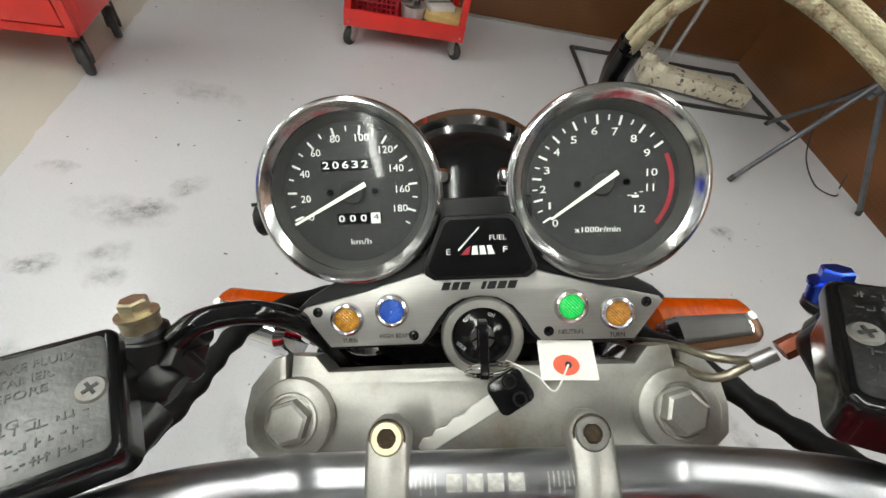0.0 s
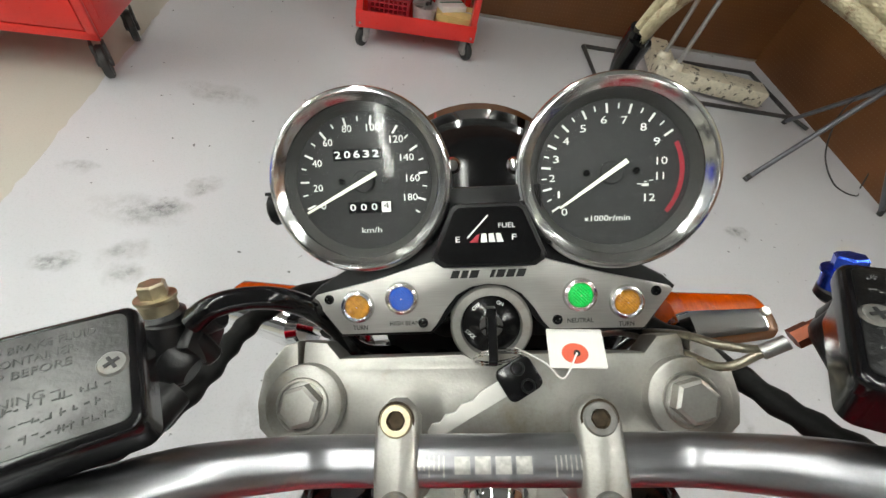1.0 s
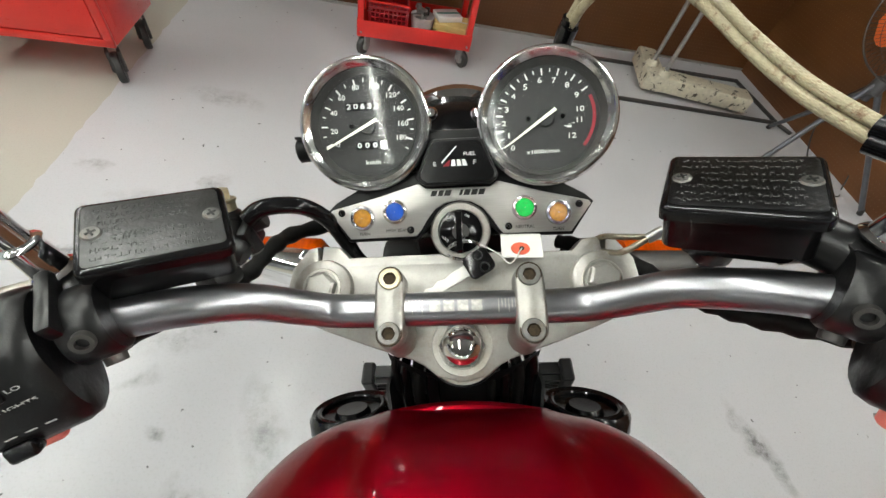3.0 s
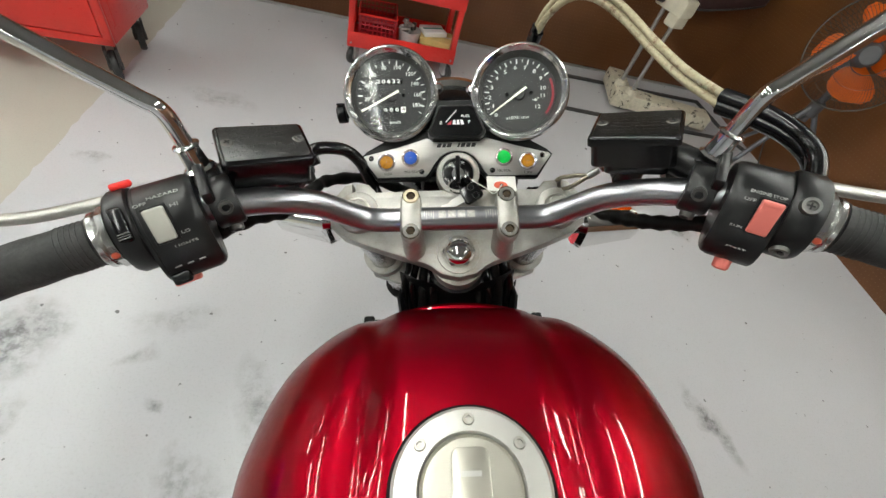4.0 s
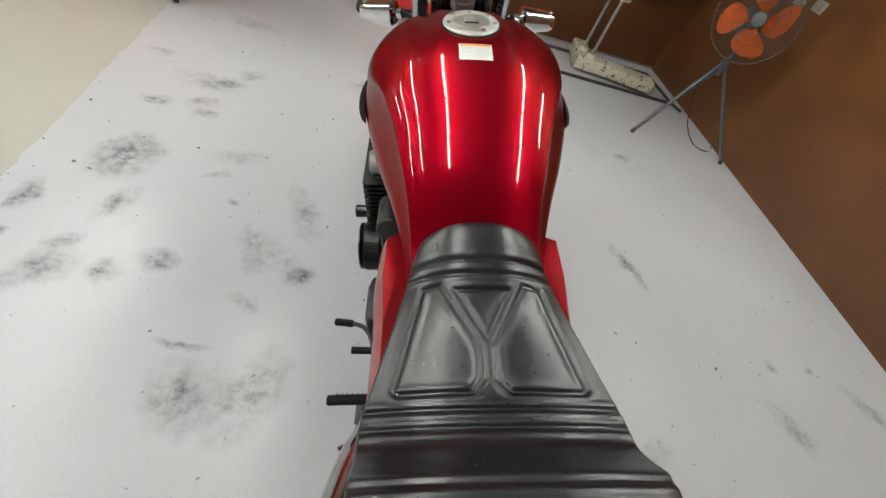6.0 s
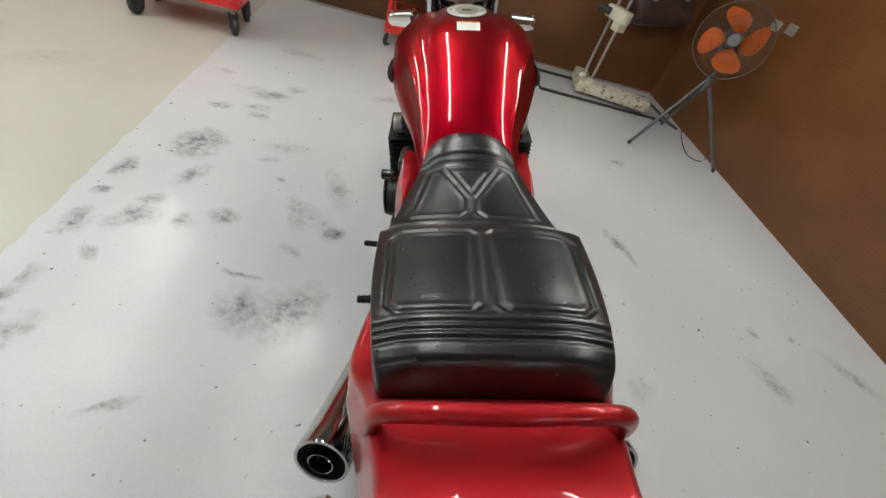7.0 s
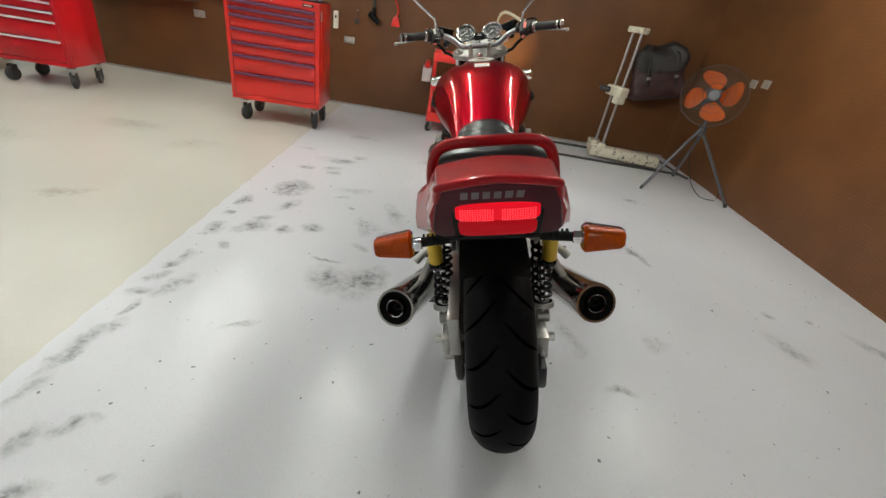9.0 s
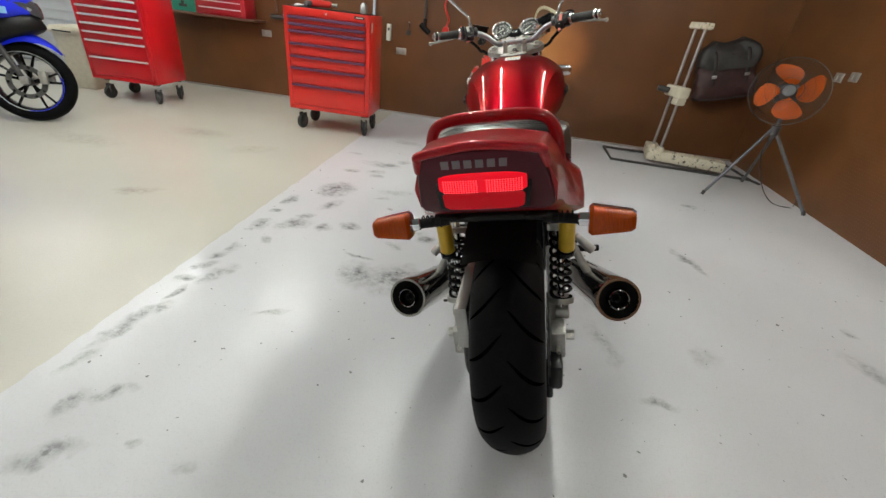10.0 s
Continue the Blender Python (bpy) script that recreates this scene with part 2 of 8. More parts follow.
TUBE = surf("fluorescent_tube", (0.9, 0.9, 0.9), 0.4, 0.0, var=0.0, emit=(0.972, 1.0, 0.925), glow=TUBE_GLOW)
HEADLAMP = surf("headlamp_lens_lit", (0.8, 0.8, 0.75), 0.1, 0.0, var=0.05, emit=(1.0, 0.62, 0.25), glow=6.0)


def pegboard():
    m, tree, b = nodes_of("brown_pegboard")
    n, l = tree.nodes, tree.links
    tc = n.new("ShaderNodeTexCoord")
    sep = n.new("ShaderNodeSeparateXYZ")
    l.new(tc.outputs["Object"], sep.inputs[0])
    cells = []
    for axis in (0, 2):
        d = n.new("ShaderNodeMath")
        d.operation = "MULTIPLY"
        d.inputs[1].default_value = 1 / 0.025
        l.new(sep.outputs[axis], d.inputs[0])
        f = n.new("ShaderNodeMath")
        f.operation = "FRACT"
        l.new(d.outputs[0], f.inputs[0])
        s = n.new("ShaderNodeMath")
        s.operation = "SUBTRACT"
        s.inputs[1].default_value = 0.5
        l.new(f.outputs[0], s.inputs[0])
        p = n.new("ShaderNodeMath")
        p.operation = "POWER"
        p.inputs[1].default_value = 2
        a = n.new("ShaderNodeMath")
        a.operation = "ABSOLUTE"
        l.new(s.outputs[0], a.inputs[0])
        l.new(a.outputs[0], p.inputs[0])
        cells.append(p)
    add = n.new("ShaderNodeMath")
    l.new(cells[0].outputs[0], add.inputs[0])
    l.new(cells[1].outputs[0], add.inputs[1])
    hole = n.new("ShaderNodeMath")
    hole.operation = "LESS_THAN"
    hole.inputs[1].default_value = 0.0125
    l.new(add.outputs[0], hole.inputs[0])
    noise_a = n.new("ShaderNodeTexNoise")
    noise_a.inputs["Scale"].default_value = 2.2
    noise_a.inputs["Detail"].default_value = 8
    l.new(tc.outputs["Object"], noise_a.inputs[0])
    ramp = n.new("ShaderNodeValToRGB")
    ramp.color_ramp.elements[0].position, ramp.color_ramp.elements[0].color = 0.3, (0.092, 0.033, 0.009, 1)
    ramp.color_ramp.elements[1].position, ramp.color_ramp.elements[1].color = 0.75, (0.150, 0.057, 0.017, 1)
    l.new(noise_a.outputs[0], ramp.inputs[0])
    mix = n.new("ShaderNodeMix")
    mix.data_type = "RGBA"
    l.new(hole.outputs[0], mix.inputs["Factor"])
    l.new(ramp.outputs[0], mix.inputs["A"])
    mix.inputs["B"].default_value = (0.15, 0.075, 0.03, 1)
    l.new(mix.outputs["Result"], b.inputs["Base Color"])
    b.inputs["Roughness"].default_value = 0.38
    bp = n.new("ShaderNodeBump")
    bp.invert = True
    bp.inputs["Distance"].default_value = 0.002
    l.new(hole.outputs[0], bp.inputs["Height"])
    l.new(bp.outputs[0], b.inputs["Normal"])
    return m


PEGBOARD = pegboard()


def floor_mat(name, base, stain, marks, rough, relief, uneven, wear, grain):
    """Painted or bare screed: soft cloudy tone, fine specks, scuffs at given places (x, y, half length, half width, turn, strength)."""
    m, tree, b = nodes_of(name)
    n, l = tree.nodes, tree.links
    tc = n.new("ShaderNodeTexCoord")
    co = tc.outputs["Object"]

    def tex(scale, detail=6, rough_=0.6):
        t = n.new("ShaderNodeTexNoise")
        t.inputs["Scale"].default_value, t.inputs["Detail"].default_value, t.inputs["Roughness"].default_value = scale, detail, rough_
        l.new(co, t.inputs[0])
        return t.outputs[0]

    def ranged(src, a, z, lo, hi):
        r = n.new("ShaderNodeMapRange")
        for i, v in enumerate((a, z, lo, hi)):
            r.inputs[i + 1].default_value = v
        l.new(src, r.inputs[0])
        return r.outputs[0]

    def math_(op, a, c):
        k = n.new("ShaderNodeMath")
        k.operation = op
        for i, v in enumerate((a, c)):
            if isinstance(v, (int, float)):
                k.inputs[i].default_value = v
            else:
                l.new(v, k.inputs[i])
        return k.outputs[0]

    def mixed(fac, a, c):
        k = n.new("ShaderNodeMix")
        k.data_type = "RGBA"
        l.new(fac, k.inputs["Factor"])
        for key, v in (("A", a), ("B", c)):
            if isinstance(v, tuple):
                k.inputs[key].default_value = (*v, 1)
            else:
                l.new(v, k.inputs[key])
        return k.outputs["Result"]

    cloud = tex(1.1, 3, 0.45)
    col = mixed(ranged(cloud, 0.25, 0.75, 0, 1), tuple(c * 0.93 for c in base), tuple(c * 1.05 for c in base))
    col = mixed(ranged(tex(0.8, 3, 0.45), 0.42, 0.74, 0, wear), col, tuple(0.62 * a + 0.38 * c for a, c in zip(base, stain)))
    col = mixed(ranged(tex(140, 3, 0.6), 0.52, 0.8, 0, 0.14), col, stain)
    col = mixed(ranged(tex(48, 5, 0.75), 0.60, 0.74, 0, grain), col, stain)
    speck = ranged(tex(34, 2, 0.4), 0.735, 0.765, 0, min(0.75, 6 * grain))
    col = mixed(speck, col, tuple(c * 0.6 for c in stain))
    # ragged outlines for the scuffs
    warp = n.new("ShaderNodeTexNoise")
    warp.inputs["Scale"].default_value, warp.inputs["Detail"].default_value = 11, 5
    l.new(co, warp.inputs[0])
    off = n.new("ShaderNodeVectorMath")
    off.operation = "MULTIPLY_ADD"
    off.inputs[1].default_value = (0.11, 0.11, 0)
    l.new(warp.outputs[1], off.inputs[0])
    l.new(co, off.inputs[2])
    shift = n.new("ShaderNodeVectorMath")
    shift.operation = "SUBTRACT"
    shift.inputs[1].default_value = (0.055, 0.055, 0)
    l.new(off.outputs[0], shift.inputs[0])
    grit = tex(30, 9, 0.68)
    soft = tex(9, 3, 0.5)
    total = None
    for x, y, a, c, turn, power in marks:
        mp = n.new("ShaderNodeMapping")
        mp.vector_type = "TEXTURE"
        mp.inputs["Location"].default_value = (x, y, 0)
        mp.inputs["Rotation"].default_value = (0, 0, radians(turn))
        mp.inputs["Scale"].default_value = (a, c, 1)
        l.new(shift.outputs[0], mp.inputs[0])
        ln = n.new("ShaderNodeVectorMath")
        ln.operation = "LENGTH"
        l.new(mp.outputs[0], ln.inputs[0])
        v = math_("MULTIPLY", ranged(ln.outputs[1], 0.15, 1.55, 1, 0), power)
        total = v if total is None else math_("MAXIMUM", total, v)
    if total is not None:
        g = math_("ADD", ranged(grit, 0.43, 0.60, 0.0, 0.56), ranged(soft, 0.32, 0.62, 0.06, 0.50))
        col = mixed(math_("MULTIPLY", total, g), col, stain)
    b.inputs["Specular IOR Level"].default_value = 0.42
    l.new(col, b.inputs["Base Color"])
    l.new(ranged(tex(9, 9, 0.7), 0.36, 0.66, rough * (1 - uneven), rough * (1 + 1.3 * uneven)), b.inputs["Roughness"])
    bp = n.new("ShaderNodeBump")
    bp.inputs["Distance"].default_value = relief
    l.new(tex(14, 10, 0.76), bp.inputs["Height"])
    l.new(bp.outputs[0], b.inputs["Normal"])
    return m


# ---------------------------------------------------------------- mesh helpers
def mesh_of(bm, smooth=40):
    bmesh.ops.recalc_face_normals(bm, faces=bm.faces)
    me = bpy.data.meshes.new("mesh")
    bm.to_mesh(me)
    bm.free()
    if smooth:
        me.polygons.foreach_set("use_smooth", [True] * len(me.polygons))
        me.set_sharp_from_angle(angle=radians(smooth))
    return me


def part(name, bm, material, parent, label="", smooth=40):
    """Links a bmesh as one mesh object under a thing or under a part."""
    ob = new(name, mesh_of(bm, smooth))
    ob.data.materials.append(material)
    ob.parent = parent
    if label:
        ob["label"] = label
    return ob


def thing(name, label, category, m=None, group="", kind=""):
    ob = new(name)
    ob.empty_display_size = 0.05
    if m is not None:
        ob.matrix_basis = m
    return tagged(ob, label, category, group, kind)


def solid(name, bm, material, label, category="", group="", kind="", m=None, smooth=40):
    ob = new(name, mesh_of(bm, smooth))
    ob.data.materials.append(material)
    if m is not None:
        ob.matrix_basis = m
    return tagged(ob, label, category, group, kind)


def joined(*bms):
    out = bmesh.new()
    for bm in bms:
        me = bpy.data.meshes.new("tmp")
        bm.to_mesh(me)
        bm.free()
        out.from_mesh(me)
        bpy.data.meshes.remove(me)
    return out


def box(size, at=(0, 0, 0), bevel=0.0, m=None, segments=2):
    bm = bmesh.new()
    bmesh.ops.create_cube(bm, size=1)
    bmesh.ops.scale(bm, vec=size, verts=bm.verts)
    if bevel:
        bmesh.ops.bevel(bm, geom=bm.edges[:], offset=bevel, segments=segments, affect="EDGES", profile=0.5)
    bmesh.ops.translate(bm, vec=at, verts=bm.verts)
    if m is not None:
        bmesh.ops.transform(bm, matrix=m, verts=bm.verts)
    return bm


def aim(a, b):
    """A pose at a whose z axis points to b."""
    a, b = Vector(a), Vector(b)
    return Matrix.Translation(a) @ (b - a).to_track_quat("Z", "Y").to_matrix().to_4x4()


def lathe(profile, m=None, steps=32, close=False):
    """Turns a profile of (radius, height) round the z axis."""
    bm = bmesh.new()
    rings = []
    for r, z in profile:
        if r < 1e-6:
            rings.append([bm.verts.new((0, 0, z))])
        else:
            rings.append([bm.verts.new((r * math.cos(2 * math.pi * k / steps), r * math.sin(2 * math.pi * k / steps), z)) for k in range(steps)])
    pairs = list(zip(rings, rings[1:]))
    if close:
        pairs.append((rings[-1], rings[0]))
    for a, b in pairs:
        for k in range(steps):
            q = (k + 1) % steps
            if len(a) == 1 and len(b) == 1:
                continue
            if len(a) == 1:
                bm.faces.new((a[0], b[q], b[k]))
            elif len(b) == 1:
                bm.faces.new((a[k], a[q], b[0]))
            else:
                bm.faces.new((a[k], a[q], b[q], b[k]))
    if m is not None:
        bmesh.ops.transform(bm, matrix=m, verts=bm.verts)
    return bm


def rod(a, b, r, r2=None, steps=16, bevel=0.0):
    a, b = Vector(a), Vector(b)
    h, r2 = (b - a).length, r if r2 is None else r2
    e = min(bevel, h * 0.4)
    prof = [(0, 0), (r - e, 0), (r, e), (r2, h - e), (r2 - e, h), (0, h)] if e else [(0, 0), (r, 0), (r2, h), (0, h)]
    return lathe(prof, aim(a, b), steps)


def spline(points, per=8):
    """Smooth points through the given ones."""
    p = [Vector(q) for q in points]
    p = [2 * p[0] - p[1], *p, 2 * p[-1] - p[-2]]
    out = []
    for i in range(1, len(p) - 2):
        for k in range(per):
            t = k / per
            a, b, c, d = p[i - 1], p[i], p[i + 1], p[i + 2]
            out.append(0.5 * (2 * b + (c - a) * t + (2 * a - 5 * b + 4 * c - d) * t * t + (3 * b - a - 3 * c + d) * t ** 3))
    return out + [p[-2]]


def tube(points, r, steps=12, smooth=8, closed=False, flat=1.0):
    """A round (or flattened) tube along a smooth line."""
    pts = spline(points, smooth) if smooth > 1 else [Vector(q) for q in points]
    bm = bmesh.new()
    rings, up = [], None
    for i, p in enumerate(pts):
        d = (pts[min(i + 1, len(pts) - 1)] - pts[max(i - 1, 0)]).normalized()
        if up is None:
            up = Vector((0, 0, 1)) if abs(d.z) < 0.9 else Vector((0, 1, 0))
        side = d.cross(up).normalized()
        up = side.cross(d).normalized()
        rr = r(i / (len(pts) - 1)) if callable(r) else r
        rings.append([bm.verts.new(p + rr * (math.cos(2 * math.pi * k / steps) * side + flat * math.sin(2 * math.pi * k / steps) * up)) for k in range(steps)])
    for a, b in zip(rings, rings[1:]):
        for k in range(steps):
            bm.faces.new((a[k], a[(k + 1) % steps], b[(k + 1) % steps], b[k]))
    bm.faces.new(rings[0][::-1])
    bm.faces.new(rings[-1])
    return bm


def prism(outline, depth, m=None, bevel=0.0, segments=2):
    """An outline in x, y raised by depth along z."""
    bm = bmesh.new()
    low = [bm.verts.new((x, y, 0)) for x, y in outline]
    f = bm.faces.new(low)
    r = bmesh.ops.extrude_face_region(bm, geom=[f])
    top = [v for v in r["geom"] if isinstance(v, bmesh.types.BMVert)]
    bmesh.ops.translate(bm, vec=(0, 0, depth), verts=top)
    bmesh.ops.recalc_face_normals(bm, faces=bm.faces)
    if bevel:
        tops = set(top)
        edges = [e for e in bm.edges if e.verts[0] in tops and e.verts[1] in tops]
        bmesh.ops.bevel(bm, geom=edges, offset=bevel, segments=segments, affect="EDGES", profile=0.5)
    if m is not None:
        bmesh.ops.transform(bm, matrix=m, verts=bm.verts)
    return bm


def rounded(w, h, r, n=5):
    """The outline of a rectangle with round corners."""
    out = []
    for cx, cy, a in ((w / 2 - r, h / 2 - r, 0), (-w / 2 + r, h / 2 - r, 90), (-w / 2 + r, -h / 2 + r, 180), (w / 2 - r, -h / 2 + r, 270)):
        out += [(cx + r * math.cos(radians(a + 90 * k / n)), cy + r * math.sin(radians(a + 90 * k / n))) for k in range(n + 1)]
    return out


def ring(r, thick, m=None, steps=40, sub=10):
    prof = [(r + thick * math.cos(2 * math.pi * k / sub), thick * math.sin(2 * math.pi * k / sub)) for k in range(sub)]
    return lathe(prof, m, steps, close=True)


def loft(rings, caps=True, wrap=True):
    bm = bmesh.new()
    vs = [[bm.verts.new(p) for p in r] for r in rings]
    for a, b in zip(vs, vs[1:]):
        n = len(a)
        for k in range(n if wrap else n - 1):
            bm.faces.new((a[k], a[(k + 1) % n], b[(k + 1) % n], b[k]))
    if caps and wrap:
        bm.faces.new(vs[0][::-1])
        bm.faces.new(vs[-1])
    return bm


def table(rows, x):
    """Values at x, smoothly between rows of (x, v1, v2, ...)."""
    rows = sorted(rows)
    xs = [r[0] for r in rows]
    if x <= xs[0]:
        return rows[0][1:]
    if x >= xs[-1]:
        return rows[-1][1:]
    i = max(k for k in range(len(xs)) if xs[k] <= x)
    i = min(i, len(xs) - 2)
    t = (x - xs[i]) / (xs[i + 1] - xs[i])
    a, b, c, d = rows[max(i - 1, 0)], rows[i], rows[i + 1], rows[min(i + 2, len(rows) - 1)]
    out = []
    for k in range(1, len(b)):
        m0 = (c[k] - a[k]) / max(c[0] - a[0], 1e-6) * (c[0] - b[0])
        m1 = (d[k] - b[k]) / max(d[0] - b[0], 1e-6) * (c[0] - b[0])
        out.append((2 * t ** 3 - 3 * t * t + 1) * b[k] + (t ** 3 - 2 * t * t + t) * m0 + (-2 * t ** 3 + 3 * t * t) * c[k] + (t ** 3 - t * t) * m1)
    return out


def lettering(name, words, size, material, parent, m, width=None):
    """Words in the built-in font as thin raised letters, centred at the pose m."""
    cu = bpy.data.curves.new("letters", "FONT")
    cu.body, cu.size, cu.align_x, cu.align_y, cu.extrude = words, size, "CENTER", "CENTER", 0.00015
    cu.resolution_u = 2
    ob = bpy.data.objects.new("letters", cu)
    scene.collection.objects.link(ob)
    bpy.context.view_layer.update()
    me = bpy.data.meshes.new_from_object(ob)
    wide = max(ob.dimensions.x, 1e-6)
    bpy.data.objects.remove(ob)
    me.transform(m @ Matrix.Diagonal((width / wide if width else 1, 1, 1, 1)))
    t = new(name, me)
    t.data.materials.clear()
    t.data.materials.append(material)
    t.parent = parent
    return t

# ---------------------------------------------------------------- the room
# scuffs on the paint: x, y, half length, half width, turn, strength; beside the front wheel
FRONT_SCUFFS = [
    (-1.05, 1.42, 0.11, 0.085, 75, 1.0), (-1.11, 1.82, 0.046, 0.026, 170, 1.0), (-0.88, 2.08, 0.07, 0.03, 3, 0.8), (-0.96, 2.06, 0.126, 0.05, 179, 0.5), (-1.23, 2.23, 0.05, 0.024, 179, 0.6), (-0.79, 2.20, 0.055, 0.028, 40, 0.6),
    (-0.89, 1.79, 0.04, 0.03, 3, 0.5), (-0.35, 1.28, 0.12, 0.05, 110, 0.5), (-0.98, 1.18, 0.07, 0.035, 67, 0.8), (-0.72, 1.41, 0.04, 0.02, 40, 0.5), (-0.62, 1.27, 0.02, 0.015, 157, 0.9), (-0.66, 1.55, 0.10, 0.04, 20, 0.4),
    (-0.2, 2.4, 0.1, 0.05, 30, 0.4), (-0.91, 2.79, 0.14, 0.05, 170, 0.4), (-0.92, 1.88, 0.06, 0.04, 30, 0.5),
]
# where the stand side is walked on
SIDE_SCUFFS = [
    (-1.24, 1.14, 0.061, 0.032, 80, 1.0), (-1.23, 0.97, 0.028, 0.018, 53, 1.0), (-1.06, 0.86, 0.078, 0.054, 45, 0.9), (-1.05, 0.97, 0.05, 0.026, 31, 0.8), (-0.90, 0.88, 0.042, 0.034, 78, 1.0), (-1.22, 0.79, 0.05, 0.04, 92, 0.9),
    (-1.24, 0.71, 0.022, 0.016, 49, 0.9), (-1.10, 0.64, 0.039, 0.027, 135, 0.8), (-0.49, 1.06, 0.085, 0.04, 114, 0.65), (-0.31, 0.95, 0.05, 0.034, 30, 1.0), (-0.75, 0.94, 0.052, 0.032, 170, 0.9), (-0.45, 0.82, 0.045, 0.023, 157, 0.6),
    (-0.38, 1.02, 0.095, 0.048, 138, 0.45), (-0.54, 0.50, 0.086, 0.07, 137, 0.9), (-0.37, 0.53, 0.112, 0.08, 63, 0.9), (-0.40, 0.49, 0.063, 0.032, 166, 0.9),
]
# behind the rear wheel and along the brushed edge
REAR_SCUFFS = [
    (-0.59, 0.65, 0.061, 0.015, 176, 0.8), (-1.22, 0.42, 0.04, 0.02, 44, 0.8), (-1.20, 0.50, 0.045, 0.022, 87, 0.7), (-1.23, 0.32, 0.057, 0.023, 46, 0.8), (-1.21, 0.22, 0.05, 0.022, 40, 0.8), (-1.12, 0.29, 0.071, 0.028, 71, 0.7),
    (-1.19, 0.12, 0.04, 0.018, 93, 1.0), (-1.19, -0.01, 0.07, 0.024, 63, 1.0), (-1.21, -0.13, 0.075, 0.023, 82, 1.0), (-1.20, -0.28, 0.063, 0.018, 81, 0.8), (-1.08, -0.42, 0.051, 0.022, 79, 1.0), (-1.01, -0.37, 0.054, 0.026, 35, 1.0),
    (-0.99, -0.57, 0.07, 0.03, 35, 1.0), (-0.76, 0.12, 0.059, 0.015, 29, 0.7), (-0.80, -0.50, 0.02, 0.015, 15, 0.8), (-0.64, -0.51, 0.023, 0.015, 15, 0.5),
]
# thin marks on the wall side
FAR_SCUFFS = [
    (1.23, 1.3, 0.03, 0.13, 25, 0.9), (1.55, 2.3, 0.05, 0.03, 0, 0.8), (0.6, 2.7, 0.12, 0.05, 20, 0.5), (1.75, 0.55, 0.05, 0.1, 30, 0.5),
    (0.75, 0.1, 0.06, 0.02, 0, 0.7), (2.31, 0.65, 0.04, 0.12, 40, 0.5), (1.02, 0.41, 0.06, 0.04, 30, 0.35), (0.6, 0.37, 0.03, 0.1, 20, 0.6),
    (1.82, 0.82, 0.03, 0.02, 0, 0.6), (2.06, 0.82, 0.02, 0.02, 0, 0.7),
]
PAINT_MARKS = FRONT_SCUFFS + SIDE_SCUFFS + REAR_SCUFFS + FAR_SCUFFS
CONCRETE_MARKS = [(-2.1, 0.9, 0.10, 0.05, 30, 0.6), (-2.6, 2.1, 0.2, 0.1, 0, 0.4), (-2.0, 1.9, 0.15, 0.08, 40, 0.3), (-3.2, 1.5, 0.3, 0.1, 0, 0.3)]
FLOOR_PAINT = floor_mat("grey_floor_paint", (0.615, 0.617, 0.648), (0.06, 0.06, 0.056), PAINT_MARKS, 0.10, 0.0012, 0.7, 0.10, 0.14)
CONCRETE = floor_mat("bare_screed", (0.54, 0.52, 0.46), (0.20, 0.16, 0.105), CONCRETE_MARKS, 0.26, 0.0003, 0.0, 0.26, 0.0)


def sheet(outline, z, thick):
    return prism(outline, thick, Matrix.Translation((0, 0, z - thick)))


# the painted field ends in a brushed, slightly uneven edge
edge_rnd = random.Random(3)
EDGE = [(-1.30 - 0.034 * y + edge_rnd.uniform(-0.006, 0.006), y) for y in [-6 + 0.04 * k for k in range(276)]]
solid("floor", sheet([(-9, -6)] + EDGE + [(-9, 5)], 0, 0.1), CONCRETE,
      "bare beige screed floor with faint stains", "floor", kind="structure", smooth=0)
solid("floor_painted", sheet([(4, -6), (4, 5)] + EDGE[::-1], 0, 0.1), FLOOR_PAINT,
      "grey painted workshop floor with dark tyre scuffs", "floor", kind="structure", smooth=0)

WALL_TURN = math.degrees(math.atan(0.04))


def on_back(x, z, off=0.0):
    """A pose on the back wall: x along it, z up, y into the wall."""
    return pose(x, 4.07 + 0.04 * x - off, z, 0, 0, WALL_TURN)


solid("wall_north", box((7.2, 0.12, CEILING), (0, 0.06, CEILING / 2)), PEGBOARD, "brown perforated hardboard wall", "wall",
      kind="structure", m=pose(-0.92, 4.07 - 0.04 * 0.92, 0, 0, 0, WALL_TURN), smooth=0)
solid("wall_east", box((10.4, 0.12, CEILING), (0, -0.06, CEILING / 2)), PEGBOARD, "brown perforated hardboard side wall", "wall",
      kind="structure", m=pose(2.66, -1.02, 0, 0, 0, 90.7), smooth=0)
siding = thing("wall_northwest", "pale grey horizontal lap siding wall", "wall", pose(-6.75, 3.80, 0, 0, 0, WALL_TURN), kind="structure")
part("backing", box((4.46, 0.08, CEILING), (0, 0.06, CEILING / 2)), SIDING, siding, smooth=0)
for k in range(24):
    part("siding_board", prism([(0, 0), (0.024, 0), (0.008, 0.1), (0, 0.1)], 4.46, pose(2.23, 0.02, 0.02 + k * 0.105, 90, 0, -90)), SIDING, siding, smooth=0)
# west and south walls stay out of view; added to close in the light
solid("wall_west", box((0.12, 11, CEILING), (-8.9, -0.6, CEILING / 2)), SIDING, "unseen pale grey wall added to close the room", "wall", kind="structure", smooth=0)
solid("wall_south", box((12, 0.12, CEILING), (-3, -6.0, CEILING / 2)), SIDING, "unseen pale grey wall added to close the room", "wall", kind="structure", smooth=0)
